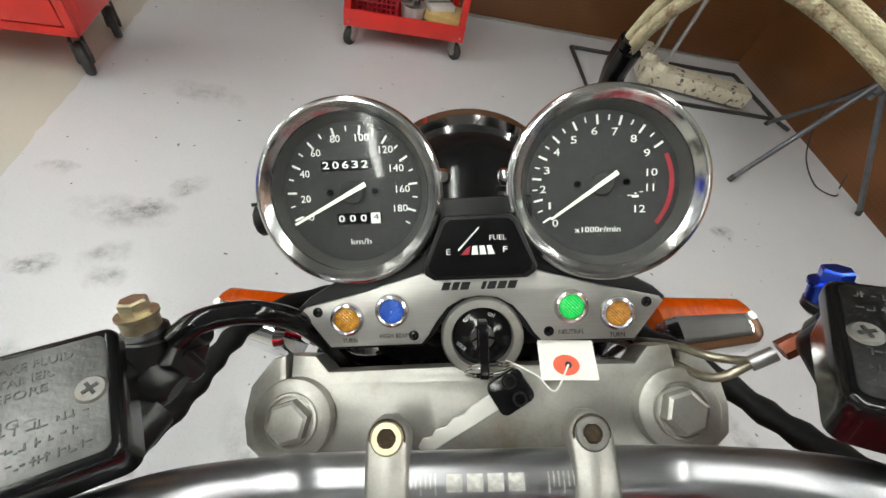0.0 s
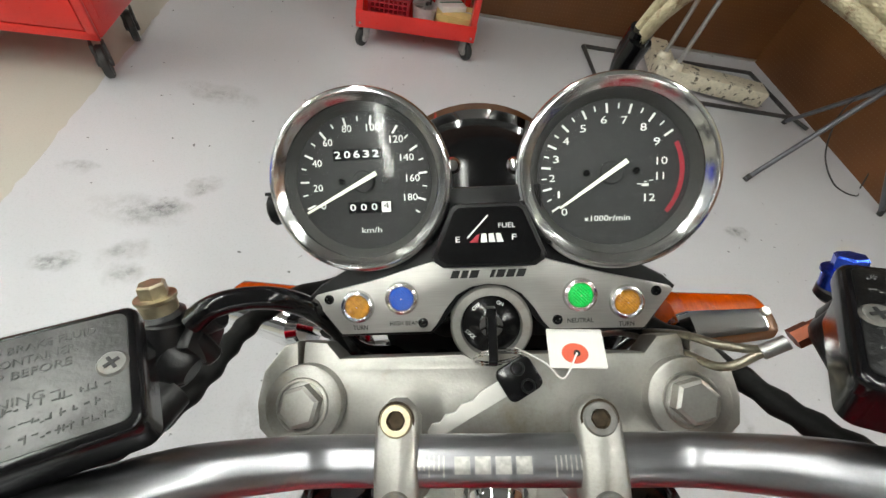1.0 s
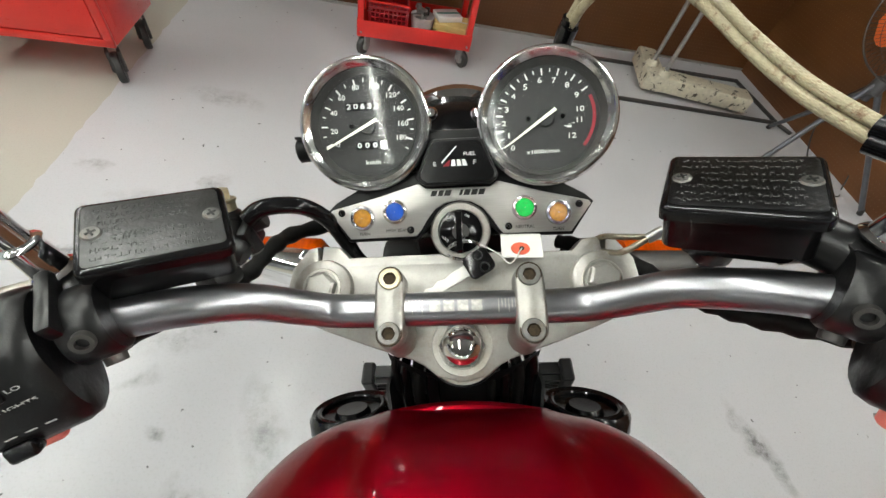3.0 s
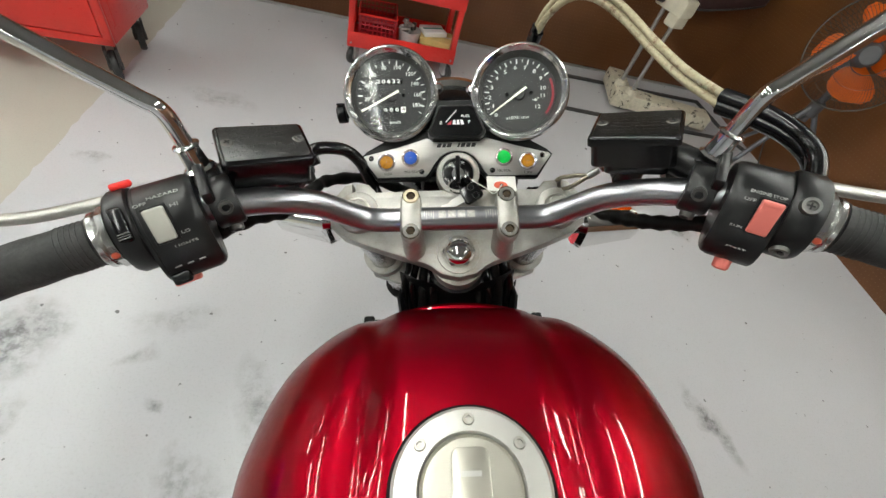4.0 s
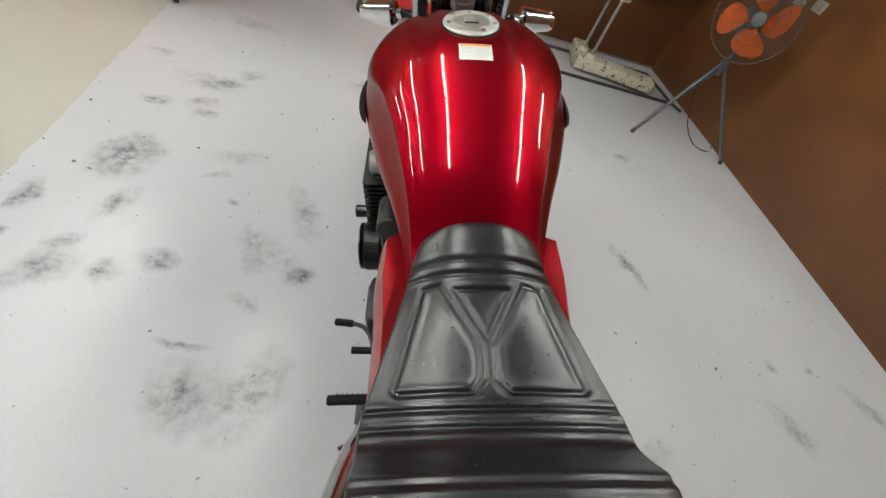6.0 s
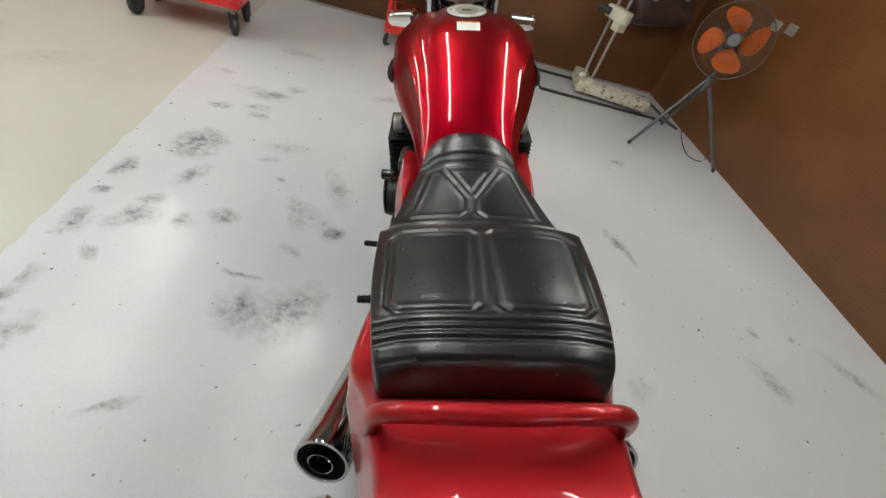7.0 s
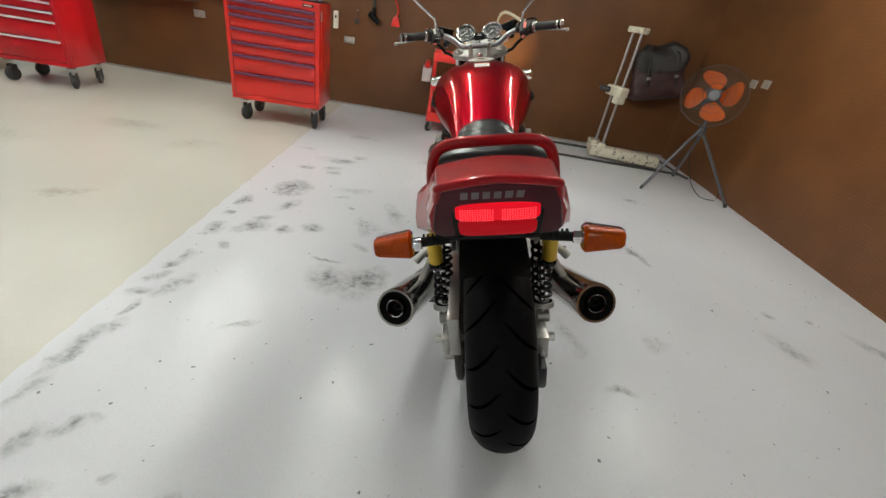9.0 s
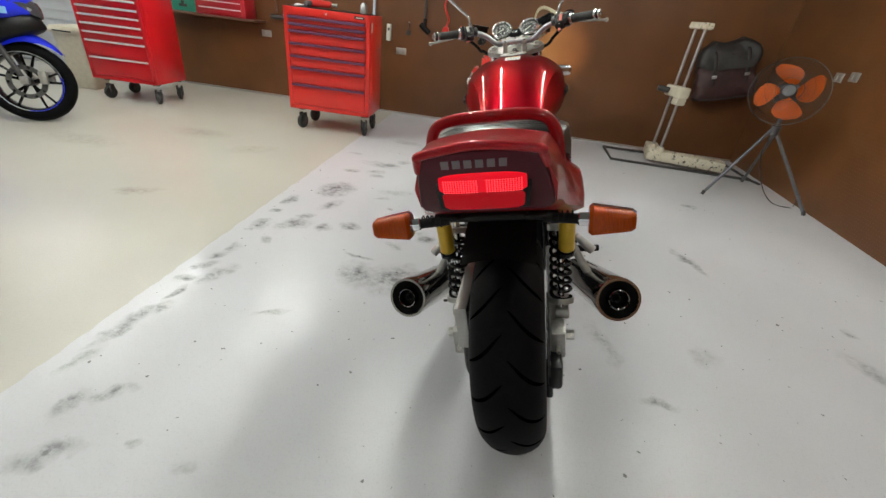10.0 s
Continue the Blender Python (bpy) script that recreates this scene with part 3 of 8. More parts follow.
solid("ceiling", box((12.4, 10.6, 0.1), (-3, -0.8, CEILING + 0.051)), CEILING_WHITE, "dim grey ceiling boards", "ceiling", kind="structure", smooth=0)
solid("baseboard", box((7.1, 0.012, 0.018), (0, -0.006, 0.009), 0.003), ZINC, "thin pale sealant strip along the wall foot", "baseboard",
      kind="structure", m=pose(-0.92, 4.07 - 0.04 * 0.92, 0, 0, 0, WALL_TURN))


def batten_light():
    """A ceiling batten with a bare tube, along y."""
    t = thing("ceiling_light", "white fluorescent ceiling batten with one bare tube", "ceiling light", group="workshop ceiling lights")
    part("housing", prism([(-0.11, 0), (0.11, 0), (0.06, -0.06), (-0.06, -0.06)], 1.22, pose(0, 0.61, 0, 90, 0, 0)), WHITE_PAINT, t)
    part("tube", rod((0, -0.595, -0.085), (0, 0.595, -0.085), 0.017, steps=16), TUBE, t)
    for e in (-1, 1):
        part("lamp_holder", box((0.03, 0.02, 0.055), (0, e * 0.603, -0.078), 0.004), WHITE_PAINT, t)
    return t


first = batten_light()
first.matrix_basis = pose(-0.76, 0.40, CEILING)
# the row at y -4.2 is unseen fill light added at the rear
for x in (-4.2, -2.48, -0.76, 0.96):
    for y in (0.40, 1.64, -4.2):
        if (x, y) != (-0.76, 0.40):
            copy_thing(first, pose(x, y, CEILING))
# more battens out of view, added to brighten the right side and back left
for x, y in ((2.15, 1.64), (2.15, -4.2), (-4.2, 2.88), (-2.48, 2.88), (-5.9, 2.88)):
    copy_thing(first, pose(x, y, CEILING))


def castor(parent, x, y, r, fork=ZINC, turn=0.0, plate=0.16):
    base = pose(x, y, 0, 0, 0, turn)
    c = part("castor", joined(box((0.012, 0.05, 0.09), (-0.022, 0.01, r + 0.035), 0.003, base), box((0.012, 0.05, 0.09), (0.022, 0.01, r + 0.035), 0.003, base),
                              box((0.06, 0.07, 0.012), (0, 0.015, plate - 0.012), 0.003, base)), fork, parent)
    part("wheel", lathe([(0.012, -0.016), (r - 0.006, -0.016), (r, -0.009), (r, 0.009), (r - 0.006, 0.016), (0.012, 0.016)],
                        base @ pose(0, 0, r, 0, 90, 0), 28, close=True), WHEEL, c)
    part("hub", rod(base @ Vector((-0.03, 0, r)), base @ Vector((0.03, 0, r)), 0.022, steps=16, bevel=0.004), fork, c)


def cabinet(label, m, w, d, low, high, drawers, pull, lip, paint, reach, wheel_r=0.068):
    t = thing("tool_cabinet", label, "tool cabinet", m, group="roller tool cabinets")
    h = high - low
    part("body", joined(box((w, d - 0.02, h), (0, d / 2 + 0.01, low + h / 2), 0.008),
                        box((0.035, 0.02, h), (-w / 2 + 0.0175, 0.005, low + h / 2), 0.004), box((0.035, 0.02, h), (w / 2 - 0.0175, 0.005, low + h / 2), 0.004),
                        box((w, 0.02, 0.035), (0, 0.005, low + 0.0175), 0.004), box((w, 0.02, lip), (0, 0.005, high - lip / 2), 0.004)), paint, t)
    part("side_panel", box((0.006, d - 0.12, h - 0.12), (w / 2 + 0.001, d / 2, low + h / 2), 0.003), paint, t)
    z = high - lip - 0.004
    for k, hh in enumerate(drawers):
        hh = hh * (h - lip - 0.04) / sum(drawers)
        dr = part("drawer", box((w - 0.078, 0.018, hh - 0.006), (0, 0.004, z - hh / 2), 0.003), paint, t)
        part("pull", prism([(0, 0), (reach, 0.003), (reach + 0.003, -0.3 * reach), (reach, -0.75 * reach), (0.006, -0.85 * reach), (0, -0.7 * reach)], w - 0.085,
                           pose(w / 2 - 0.042, -0.004, z - 0.006, 90, 0, -90)), pull, dr)
        z -= hh
    part("lock", rod((0, -0.012, high - lip / 2), (0, -0.004, high - lip / 2), 0.008), PULL, t)
    part("top_mat", box((w - 0.05, d - 0.05, 0.006), (0, d / 2, high + 0.003), 0.002), RUBBER, t)
    for x in (-w / 2 + 0.09, w / 2 - 0.06):
        for y in (0.06, d - 0.06):
            castor(t, x, y, wheel_r, DARK_STEEL, 25 if x > 0 else -15, low)
    return t


main_cabinet = cabinet("bright red roller tool cabinet with purple drawer pulls", pose(-1.69, 2.715, 0, 0, 0, 5.0), 0.765, 0.44, 0.195, 1.043,
                       (0.055, 0.055, 0.10, 0.105, 0.10, 0.145, 0.20), PURPLE, 0.06, TOOL_RED, 0.024)
part("badge", box((0.09, 0.003, 0.022), (0.29, -0.007, 1.015), 0.001), DARK_INK, main_cabinet, "black badge plate with a pale mark")
part("badge_mark", box((0.06, 0.003, 0.008), (0.29, -0.009, 1.015), 0.001), IVORY, main_cabinet)
part("sticker", box((0.003, 0.035, 0.075), (0.386, 0.06, 0.95), 0.001), IVORY, main_cabinet, "pale label")
cabinet("red roller tool cabinet with bare metal drawer pulls", pose(-3.84, 2.66, 0, 0, 0, 5.8), 0.67, 0.45, 0.195, 1.10,
        (0.05, 0.06, 0.062, 0.062, 0.064, 0.064, 0.064, 0.13, 0.155), PULL, 0.05, CRIMSON, 0.018, 0.060)


def trolley():
    t = thing("parts_trolley", "red steel parts trolley with castors", "trolley", pose(-0.04, 3.42, 0, 0, 0, 3.5))
    w, d = 0.66, 0.36
    for s in (-1, 1):
        part("upright", box((0.035, 0.05, 0.64), (s * (w / 2 - 0.018), 0.025, 0.45), 0.005), TOOL_RED, t)
        part("upright", box((0.035, 0.05, 0.64), (s * (w / 2 - 0.018), d - 0.025, 0.45), 0.005), TOOL_RED, t)
    for z, hh in ((0.16, 0.09), (0.47, 0.07), (0.75, 0.08)):
        part("tray", joined(box((w, d, 0.006), (0, d / 2, z - hh / 2 + 0.01)), box((w, 0.006, hh), (0, 0, z), 0.002), box((w, 0.006, hh), (0, d, z), 0.002),
                            box((0.006, d, hh), (-w / 2, d / 2, z), 0.002), box((0.006, d, hh), (w / 2, d / 2, z), 0.002)), TOOL_RED, t)
    for s in (-1, 1):
        for y in (0.03, d - 0.03):
            castor(t, s * (w / 2 - 0.03), y, 0.05, ZINC, s * 30, 0.13)
            part("bolt", rod((s * (w / 2 - 0.02), -0.008, 0.14), (s * (w / 2 - 0.02), -0.002, 0.14), 0.006, steps=10), ZINC, t)
    return t


trolley()
TROLLEY = pose(-0.04, 3.42, 0, 0, 0, 3.5)


def basket():
    t = thing("plastic_basket", "red perforated plastic basket on the trolley's lowest tray", "basket", TROLLEY @ pose(-0.16, 0.17, 0.128))
    walls = []
    for s in (-1, 1):
        for k in range(9):
            x = -0.1 + k * 0.025
            walls.append(box((0.006, 0.006, 0.16), (x, s * 0.12, 0.08)))
            walls.append(box((0.006, 0.006, 0.16), (s * 0.11, -0.12 + k * 0.03, 0.08)))
        for k in range(7):
            walls.append(box((0.22, 0.005, 0.008), (0, s * 0.12, 0.004 + k * 0.026)))
            walls.append(box((0.005, 0.24, 0.008), (s * 0.11, 0, 0.004 + k * 0.026)))
    part("lattice", joined(*walls), DARK_RED, t, smooth=0)
    part("base", box((0.22, 0.24, 0.006), (0, 0, 0.003)), DARK_RED, t)
    part("rim", tube([(-0.112, -0.122, 0.163), (0.112, -0.122, 0.163), (0.112, 0.122, 0.163), (-0.112, 0.122, 0.163), (-0.112, -0.122, 0.163)], 0.006, 8, 1), TOOL_RED, t)


basket()
solid("plastic_tub", lathe([(0, 0), (0.055, 0), (0.068, 0.10), (0.071, 0.10), (0.058, 0.004)], None, 24), TUB, "cloudy plastic tub on the trolley's lowest tray", "tub",
      m=TROLLEY @ pose(0.04, 0.13, 0.128))
for k, (x, y, a, mat_) in enumerate(((0.02, 0.12, 20, ZINC), (0.06, 0.15, 75, DARK_STEEL), (0.03, 0.16, 130, ZINC))):
    solid("metal_fitting", joined(rod((-0.045, 0, 0), (0.045, 0, 0.012), 0.010, steps=10, bevel=0.002), rod((0.02, 0, -0.012), (0.02, 0, 0.03), 0.016, steps=6)), mat_,
          "grey metal fitting lying in the tub", "fitting", group="fittings in the tub", m=TROLLEY @ pose(x, y, 0.218 + 0.012 * k, 0, 12, a))
for x, y, z, a, s, mat_, lab in ((0.20, 0.16, 0.128, 12, (0.19, 0.20, 0.05), CARDBOARD, "yellow cardboard box on the trolley's lowest tray"),
                                 (0.22, 0.15, 0.178, -8, (0.21, 0.17, 0.035), CARDBOARD, "creased yellow cardboard box lying on another box"),
                                 (0.19, 0.17, 0.213, 20, (0.15, 0.11, 0.03), WHITE_PAINT, "white carton lying on the cardboard boxes")):
    crate = thing("carton", lab, "box", TROLLEY @ pose(x, y, z, 0, 0, a), group="cartons on the trolley")
    part("carton_body", box(s, (0, 0, s[2] / 2), 0.003), mat_, crate)
    part("flap", box((s[0] * 0.96, 0.012, 0.0015), (0, 0, s[2] + 0.001)), GREEN if mat_ is WHITE_PAINT else IVORY, crate, "printed strip across the lid")
for x, a, c, ln, mat_, lab in ((-0.1, 0.03, 0.09, 0.34, ORANGE, "orange rolled cloth on the trolley's upper tray"), (0.05, -0.05, 0.2, 0.42, TOOL_RED, "red rolled mat on the trolley's upper tray")):
    solid("rolled_mat", rod((-ln / 2, 0, 0.035), (ln / 2, 0, 0.035), 0.035, steps=20, bevel=0.006), mat_, lab, "roll", group="rolls on the trolley", m=TROLLEY @ pose(x, c + 0.05, 0.722, 0, 0, a * 100))
side_box = thing("side_bin", "grey plastic bin hooked on the trolley's end", "bin", TROLLEY @ pose(-0.385, 0.14, 0.50))
part("bin_shell", joined(box((0.09, 0.24, 0.006), (0, 0, 0.003)), box((0.006, 0.24, 0.13), (-0.042, 0, 0.065)), box((0.006, 0.24, 0.13), (0.042, 0, 0.065)),
                         box((0.09, 0.006, 0.13), (0, -0.117, 0.065)), box((0.09, 0.006, 0.13), (0, 0.117, 0.065))), TUB, side_box, smooth=0)
solid("rolled_mat", rod((-0.14, 0, 0.03), (0.13, 0, 0.03), 0.03, steps=20, bevel=0.006), TOOL_RED, "red rolled cloth lying across the grey bin", "roll",
      group="rolls on the trolley", m=TROLLEY @ pose(-0.385, 0.14, 0.629, 0, 0, 90))


def stand():
    t = thing("press_stand", "chipped cream stand with two steel guide rods", "stand", pose(1.60, 3.72, 0))
    part("floor_bar", tube([(-0.49, 0.17, 0.012), (-0.49, -0.33, 0.012), (0.88, -0.31, 0.012), (0.83, 0.22, 0.012), (-0.49, 0.17, 0.012)], 0.014, 8, 1), DARK_STEEL, t)
    part("floor_bar", rod((0.88, -0.31, 0.012), (0.93, -0.42, 0.012), 0.012), DARK_STEEL, t)
    part("base_beam", box((0.70, 0.15, 0.10), (0.31, -0.12, 0.078), 0.012, pose(0, 0, 0, 0, 0, -9)), CHIPPED, t)
    part("base_block", box((0.13, 0.42, 0.11), (-0.02, 0.0, 0.083), 0.014, pose(0, 0, 0, 0, 0, -9)), CHIPPED, t)
    for x, y in ((-0.045, -0.05), (0.0, -0.17)):
        part("rod_foot", lathe([(0, 0.13), (0.045, 0.13), (0.04, 0.155), (0.03, 0.17), (0, 0.17)], pose(x, y, 0), 16), CHIPPED, t)
        part("guide_rod", rod((x, y, 0.15), (x, y, 1.27), 0.014, steps=16), ZINC, t)
    mid = pose(-0.0225, -0.11, 0, 0, 0, -69)
    part("head_block", box((0.22, 0.09, 0.055), (0, 0, 1.285), 0.01, mid), CHIPPED, t)
    part("slider", joined(box((0.24, 0.11, 0.10), (0, 0, 0.71), 0.015, mid), box((0.09, 0.10, 0.07), (0.065, 0, 0.63), 0.012, mid)), CREAM, t)
    part("clamp_knob", rod((-0.09, -0.08, 0.71), (-0.20, -0.06, 0.72), 0.028, steps=14, bevel=0.005), DARK_STEEL, t)


stand()


def fan():
    hub = Vector((2.080, 2.745, 0.893))
    t = thing("pedestal_fan", "grey tripod workshop fan with four orange blades", "fan", pose(2.15, 2.80, 0))
    feet = [(-0.36, -0.09, 0.01), (0.40, -0.225, 0.01), (0.24, 0.55, 0.01)]
    for i, f in enumerate(feet):
        leg = part("leg", rod((0.02 * (i - 1), 0, 0.60), f, 0.0135, steps=12), TRIPOD, t)
        part("rubber_foot", rod((f[0], f[1], 0.0), (f[0] * 0.97, f[1] * 0.97, 0.035), 0.015, steps=12), WHEEL, leg)
    part("pole", rod((0, 0, 0.52), (0, 0, 0.72), 0.018), TRIPOD, t)
    part("collar", rod((0, 0, 0.55), (0, 0, 0.63), 0.035, bevel=0.006), FAN_GREY, t)
    loc = hub - Vector((2.15, 2.80, 0))
    face = Matrix.Translation(loc) @ Vector((-0.42, -0.86, 0.30)).to_track_quat("Z", "Y").to_matrix().to_4x4()
    part("motor", lathe([(0, -0.17), (0.06, -0.16), (0.085, -0.12), (0.085, -0.05), (0.05, -0.03), (0, -0.03)], face, 24), FAN_GREY, t)
    part("yoke", tube([(0, 0, 0.70), (0.0, 0.02, 0.78), face @ Vector((0, -0.02, -0.10))], 0.016, 10), FAN_GREY, t)
    part("hub", lathe([(0, 0.03), (0.04, 0.028), (0.055, 0.01), (0.058, -0.03), (0, -0.03)], face, 24), FAN_GREY, t)
    for k in range(4):
        rows = []
        for i in range(9):
            r = 0.05 + 0.158 * i / 8
            half = 0.022 + 0.070 * math.sin(math.pi * min(1, (i / 8) ** 0.9) * 0.66)
            half *= (1, 1, 1, 1, 1, 0.98, 0.92, 0.78, 0.42)[i]
            rows.append([Vector((r, half * (j / 6 * 2 - 1) + 0.055 * (i / 8) ** 1.6 - 0.012, 0.035 * (j / 6 * 2 - 1) * (1 - 0.4 * i / 8) - 0.01)) for j in range(7)])
        top = loft(rows, wrap=False)
        bmesh.ops.solidify(top, geom=top.faces[:], thickness=0.003)
        bmesh.ops.transform(top, matrix=face @ pose(0, 0, 0, 0, 0, 90 * k + 13), verts=top.verts)
        part("blade", top, ORANGE, t)
    cage = part("guard_ring", ring(0.250, 0.004, face @ pose(0, 0, 0.0), 56, 8), GUARD, t)
    part("guard_ring", ring(0.085, 0.002, face @ pose(0, 0, 0.062), 40, 6), GUARD, t)
    part("guard_ring", ring(0.085, 0.002, face @ pose(0, 0, -0.082), 40, 6), GUARD, t)
    for z in (0.035, 0.058, -0.04):
        part("guard_ring", ring(0.155 if z < 0 else (0.21 if z < 0.05 else 0.15), 0.0011, face @ pose(0, 0, z), 56, 5), GUARD, t)
    for k in range(60):
        a = 2 * math.pi * k / 60
        part("guard_wire", tube([face @ Vector((0.085 * math.cos(a), 0.085 * math.sin(a), -0.082)), face @ Vector((0.19 * math.cos(a), 0.19 * math.sin(a), -0.068)), face @ Vector((0.250 * math.cos(a), 0.250 * math.sin(a), 0))], 0.0009, 4, 3), GUARD, cage)
    for k in range(96):
        a = 2 * math.pi * k / 96
        c, s = math.cos(a), math.sin(a)
        part("guard_wire", tube([face @ Vector((0.085 * c, 0.085 * s, 0.062)), face @ Vector((0.18 * c, 0.18 * s, 0.052)), face @ Vector((0.250 * c, 0.250 * s, 0))], 0.0009, 4, 3), GUARD, cage)
    part("power_cable", tube([(0.02, 0.03, 0.62), (0.10, 0.20, 0.35), (0.20, 0.15, 0.10), (0.24, -0.02, 0.008), (0.33, -0.10, 0.008), (0.44, 0.0, 0.008), (0.485, 0.12, 0.2), (0.49, 0.22, 0.7), (0.49, 0.25, 1.0)], 0.004, 8), CABLE, t)


fan()


def outlet(name, m, label, material, wide=0.12):
    t = thing(name, label, "socket", m, group="wall sockets")
    part("plate", prism(rounded(wide, 0.07, 0.005), 0.008, pose(0, 0, 0, 90, 0, 0), 0.002), material, t)
    for s in (-1, 1):
        part("socket_insert", prism(rounded(0.035, 0.045, 0.004), 0.004, pose(s * wide * 0.25, -0.008, 0, 90, 0, 0), 0.001), ZINC if material is PLATE else DARK_STEEL, t)


outlet("wall_socket", on_back(-1.384, 0.70, 0.0), "steel double socket plate on the brown wall", PLATE)
outlet("wall_socket", on_back(-3.03, 0.70, 0.0), "steel double socket plate on the brown wall", PLATE)
outlet("wall_socket", pose(2.607, 3.14, 1.02, 0, 0, -90), "steel socket plate beside the fan", PLATE, 0.10)
outlet("wall_socket", pose(2.609, 2.97, 1.04, 0, 0, -90), "steel socket plate beside the fan", PLATE, 0.10)
sw = thing("light_switch", "slim ivory switch on the brown wall", "switch", on_back(-1.534, 0.88))
part("switch_case", prism(rounded(0.05, 0.17, 0.006), 0.03, pose(0, 0, 0, 90, 0, 0), 0.004), IVORY, sw)
part("switch_button", box((0.02, 0.006, 0.03), (0, -0.032, 0.03), 0.002), DARK_STEEL, sw)


def bag():
    t = thing("saddle_bag", "maroon and dark grey saddle bag hung on the wall", "bag", on_back(2.17, 0.665, 0.0) @ pose(0, 0, 0, 0, -14, 0))
    rings = []
    for i in range(13):
        z = 0.50 * i / 12
        w = 0.285 * (1 - 0.30 * (i / 12) ** 4) + 0.012 * math.sin(i * 1.9)
        d = 0.21 * (1 - 0.4 * (i / 12) ** 2) * (0.85 + 0.15 * math.sin(min(1, i / 3) * math.pi / 2))
        rings.append([(w * math.copysign(abs(math.cos(a)) ** 0.5, math.cos(a)) + 0.01 * math.sin(3 * a + i), -0.012 - d / 2 + d / 2 * math.copysign(abs(math.sin(a)) ** 0.5, math.sin(a)), z)
                      for a in [2 * math.pi * k / 36 for k in range(36)]])
    def slumped(bm):
        """Soft dents and folds."""
        for q in bm.verts:
            if q.co.y < -0.03:
                q.co.y += 0.030 * noise.noise(q.co * 7) + 0.014 * math.sin(18 * q.co.x + 26 * q.co.z)
                q.co.z += 0.020 * noise.noise(q.co * 6 + Vector((4, 0, 0)))
                q.co.x += 0.018 * noise.noise(q.co * 6 + Vector((0, 7, 0)))
        return bm

    part("bag_body", slumped(loft(rings)), BAG, t)
    flap = []
    for i in range(7):
        z = 0.30 + 0.235 * i / 6
        w, d = 0.292 * (1 - 0.52 * (i / 6) ** 3), 0.225 * (1 - 0.5 * (i / 6) ** 2.5)
        flap.append([(w * math.copysign(abs(math.cos(a)) ** 0.5, math.cos(a)), -0.01 - d / 2 + d / 2 * math.copysign(abs(math.sin(a)) ** 0.5, math.sin(a)), z + 0.05 * math.cos(a) ** 2) for a in [2 * math.pi * k / 36 for k in range(36)]])
    part("flap", slumped(loft(flap)), BAG_TOP, t)
    for s in (-1, 1):
        st = part("strap", tube([(s * 0.15, -0.06, 0.53), (s * 0.15, -0.19, 0.46), (s * 0.15, -0.225, 0.3), (s * 0.15, -0.22, 0.16)], 0.016, 8, flat=0.25), BAG_TOP, t)
        part("buckle", box((0.045, 0.008, 0.03), (s * 0.15, -0.232, 0.24), 0.003), ZINC, st)
    part("piping", tube([(-0.29, -0.06, 0.02), (-0.22, -0.215, 0.02), (0.22, -0.215, 0.02), (0.29, -0.06, 0.02)], 0.006, 6), BAG_TOP, t)


bag()

# things on and along the back wall
chest = thing("tool_chest", "dark red portable tool chest on a wall shelf", "tool chest", on_back(-3.43, 0.835))
part("chest_body", box((0.60, 0.22, 0.30), (0, -0.13, 0.15), 0.008), DARK_RED, chest)
for k in range(3):
    d_ = part("drawer", box((0.52, 0.012, 0.06), (0, -0.243, 0.05 + k * 0.068), 0.002), DARK_RED, chest)
    part("pull", box((0.50, 0.012, 0.010), (0, -0.253, 0.072 + k * 0.068), 0.003), PULL, d_)
part("latch", box((0.04, 0.012, 0.03), (0.2, -0.246, 0.26), 0.003), PULL, chest)
case = thing("tool_case", "green plastic tool case on a wall shelf", "case", on_back(-3.95, 0.835))
part("shell", box((0.36, 0.16, 0.28), (0, -0.09, 0.14), 0.012), GREEN, case)
part("latch", joined(rod((0.02, -0.172, 0.09), (0.02, -0.18, 0.09), 0.02, steps=14), box((0.10, 0.01, 0.03), (0.02, -0.175, 0.06), 0.003)), DARK_STEEL, case)
solid("shelf", box((1.15, 0.26, 0.02), (0, -0.13, 0), 0.003), WOOD, "dark narrow wall shelf", "shelf", m=on_back(-3.60, 0.824))


def hung_tool(name, label, m, handle, head, mats, category="tool"):
    t = thing(name, label, category, m, group="tools hung on the wall")
    part("peg", rod((0, 0, 0), (0, -0.06, 0.01), 0.004, steps=8), ZINC, t)
    part("handle", handle, mats[0], t)
    part("head", head, mats[1], t)


hung_tool("rubber_hammer", "dark hammer hung on the brown wall", on_back(-1.12, 1.30), rod((0, -0.045, 0.03), (0, -0.045, -0.26), 0.014, bevel=0.003),
          joined(rod((-0.05, -0.045, -0.30), (0.06, -0.045, -0.38), 0.028, steps=14, bevel=0.005), rod((0, -0.045, -0.24), (0, -0.045, -0.33), 0.02)), (DARK_STEEL, RUBBER))
hung_tool("oil_filter_wrench", "red-handled wrench hung on the brown wall", on_back(-0.88, 1.30), tube([(0, -0.04, 0.02), (-0.03, -0.05, -0.1), (0.02, -0.05, -0.22), (0.0, -0.05, -0.30)], 0.010, 10),
          prism([(-0.05, 0), (0.05, 0), (0.025, 0.09), (-0.025, 0.09)], 0.025, pose(0, -0.035, -0.385, 90, 0, 0), 0.004), (TOOL_RED, TOOL_RED))
hung_tool("scraper", "small wooden-handled scraper hung on the wall", on_back(-1.30, 1.0), rod((0, -0.04, 0), (0, -0.04, -0.08), 0.012, bevel=0.003),
          box((0.05, 0.008, 0.05), (0, -0.04, -0.10), 0.002), (WOOD, DARK_STEEL))
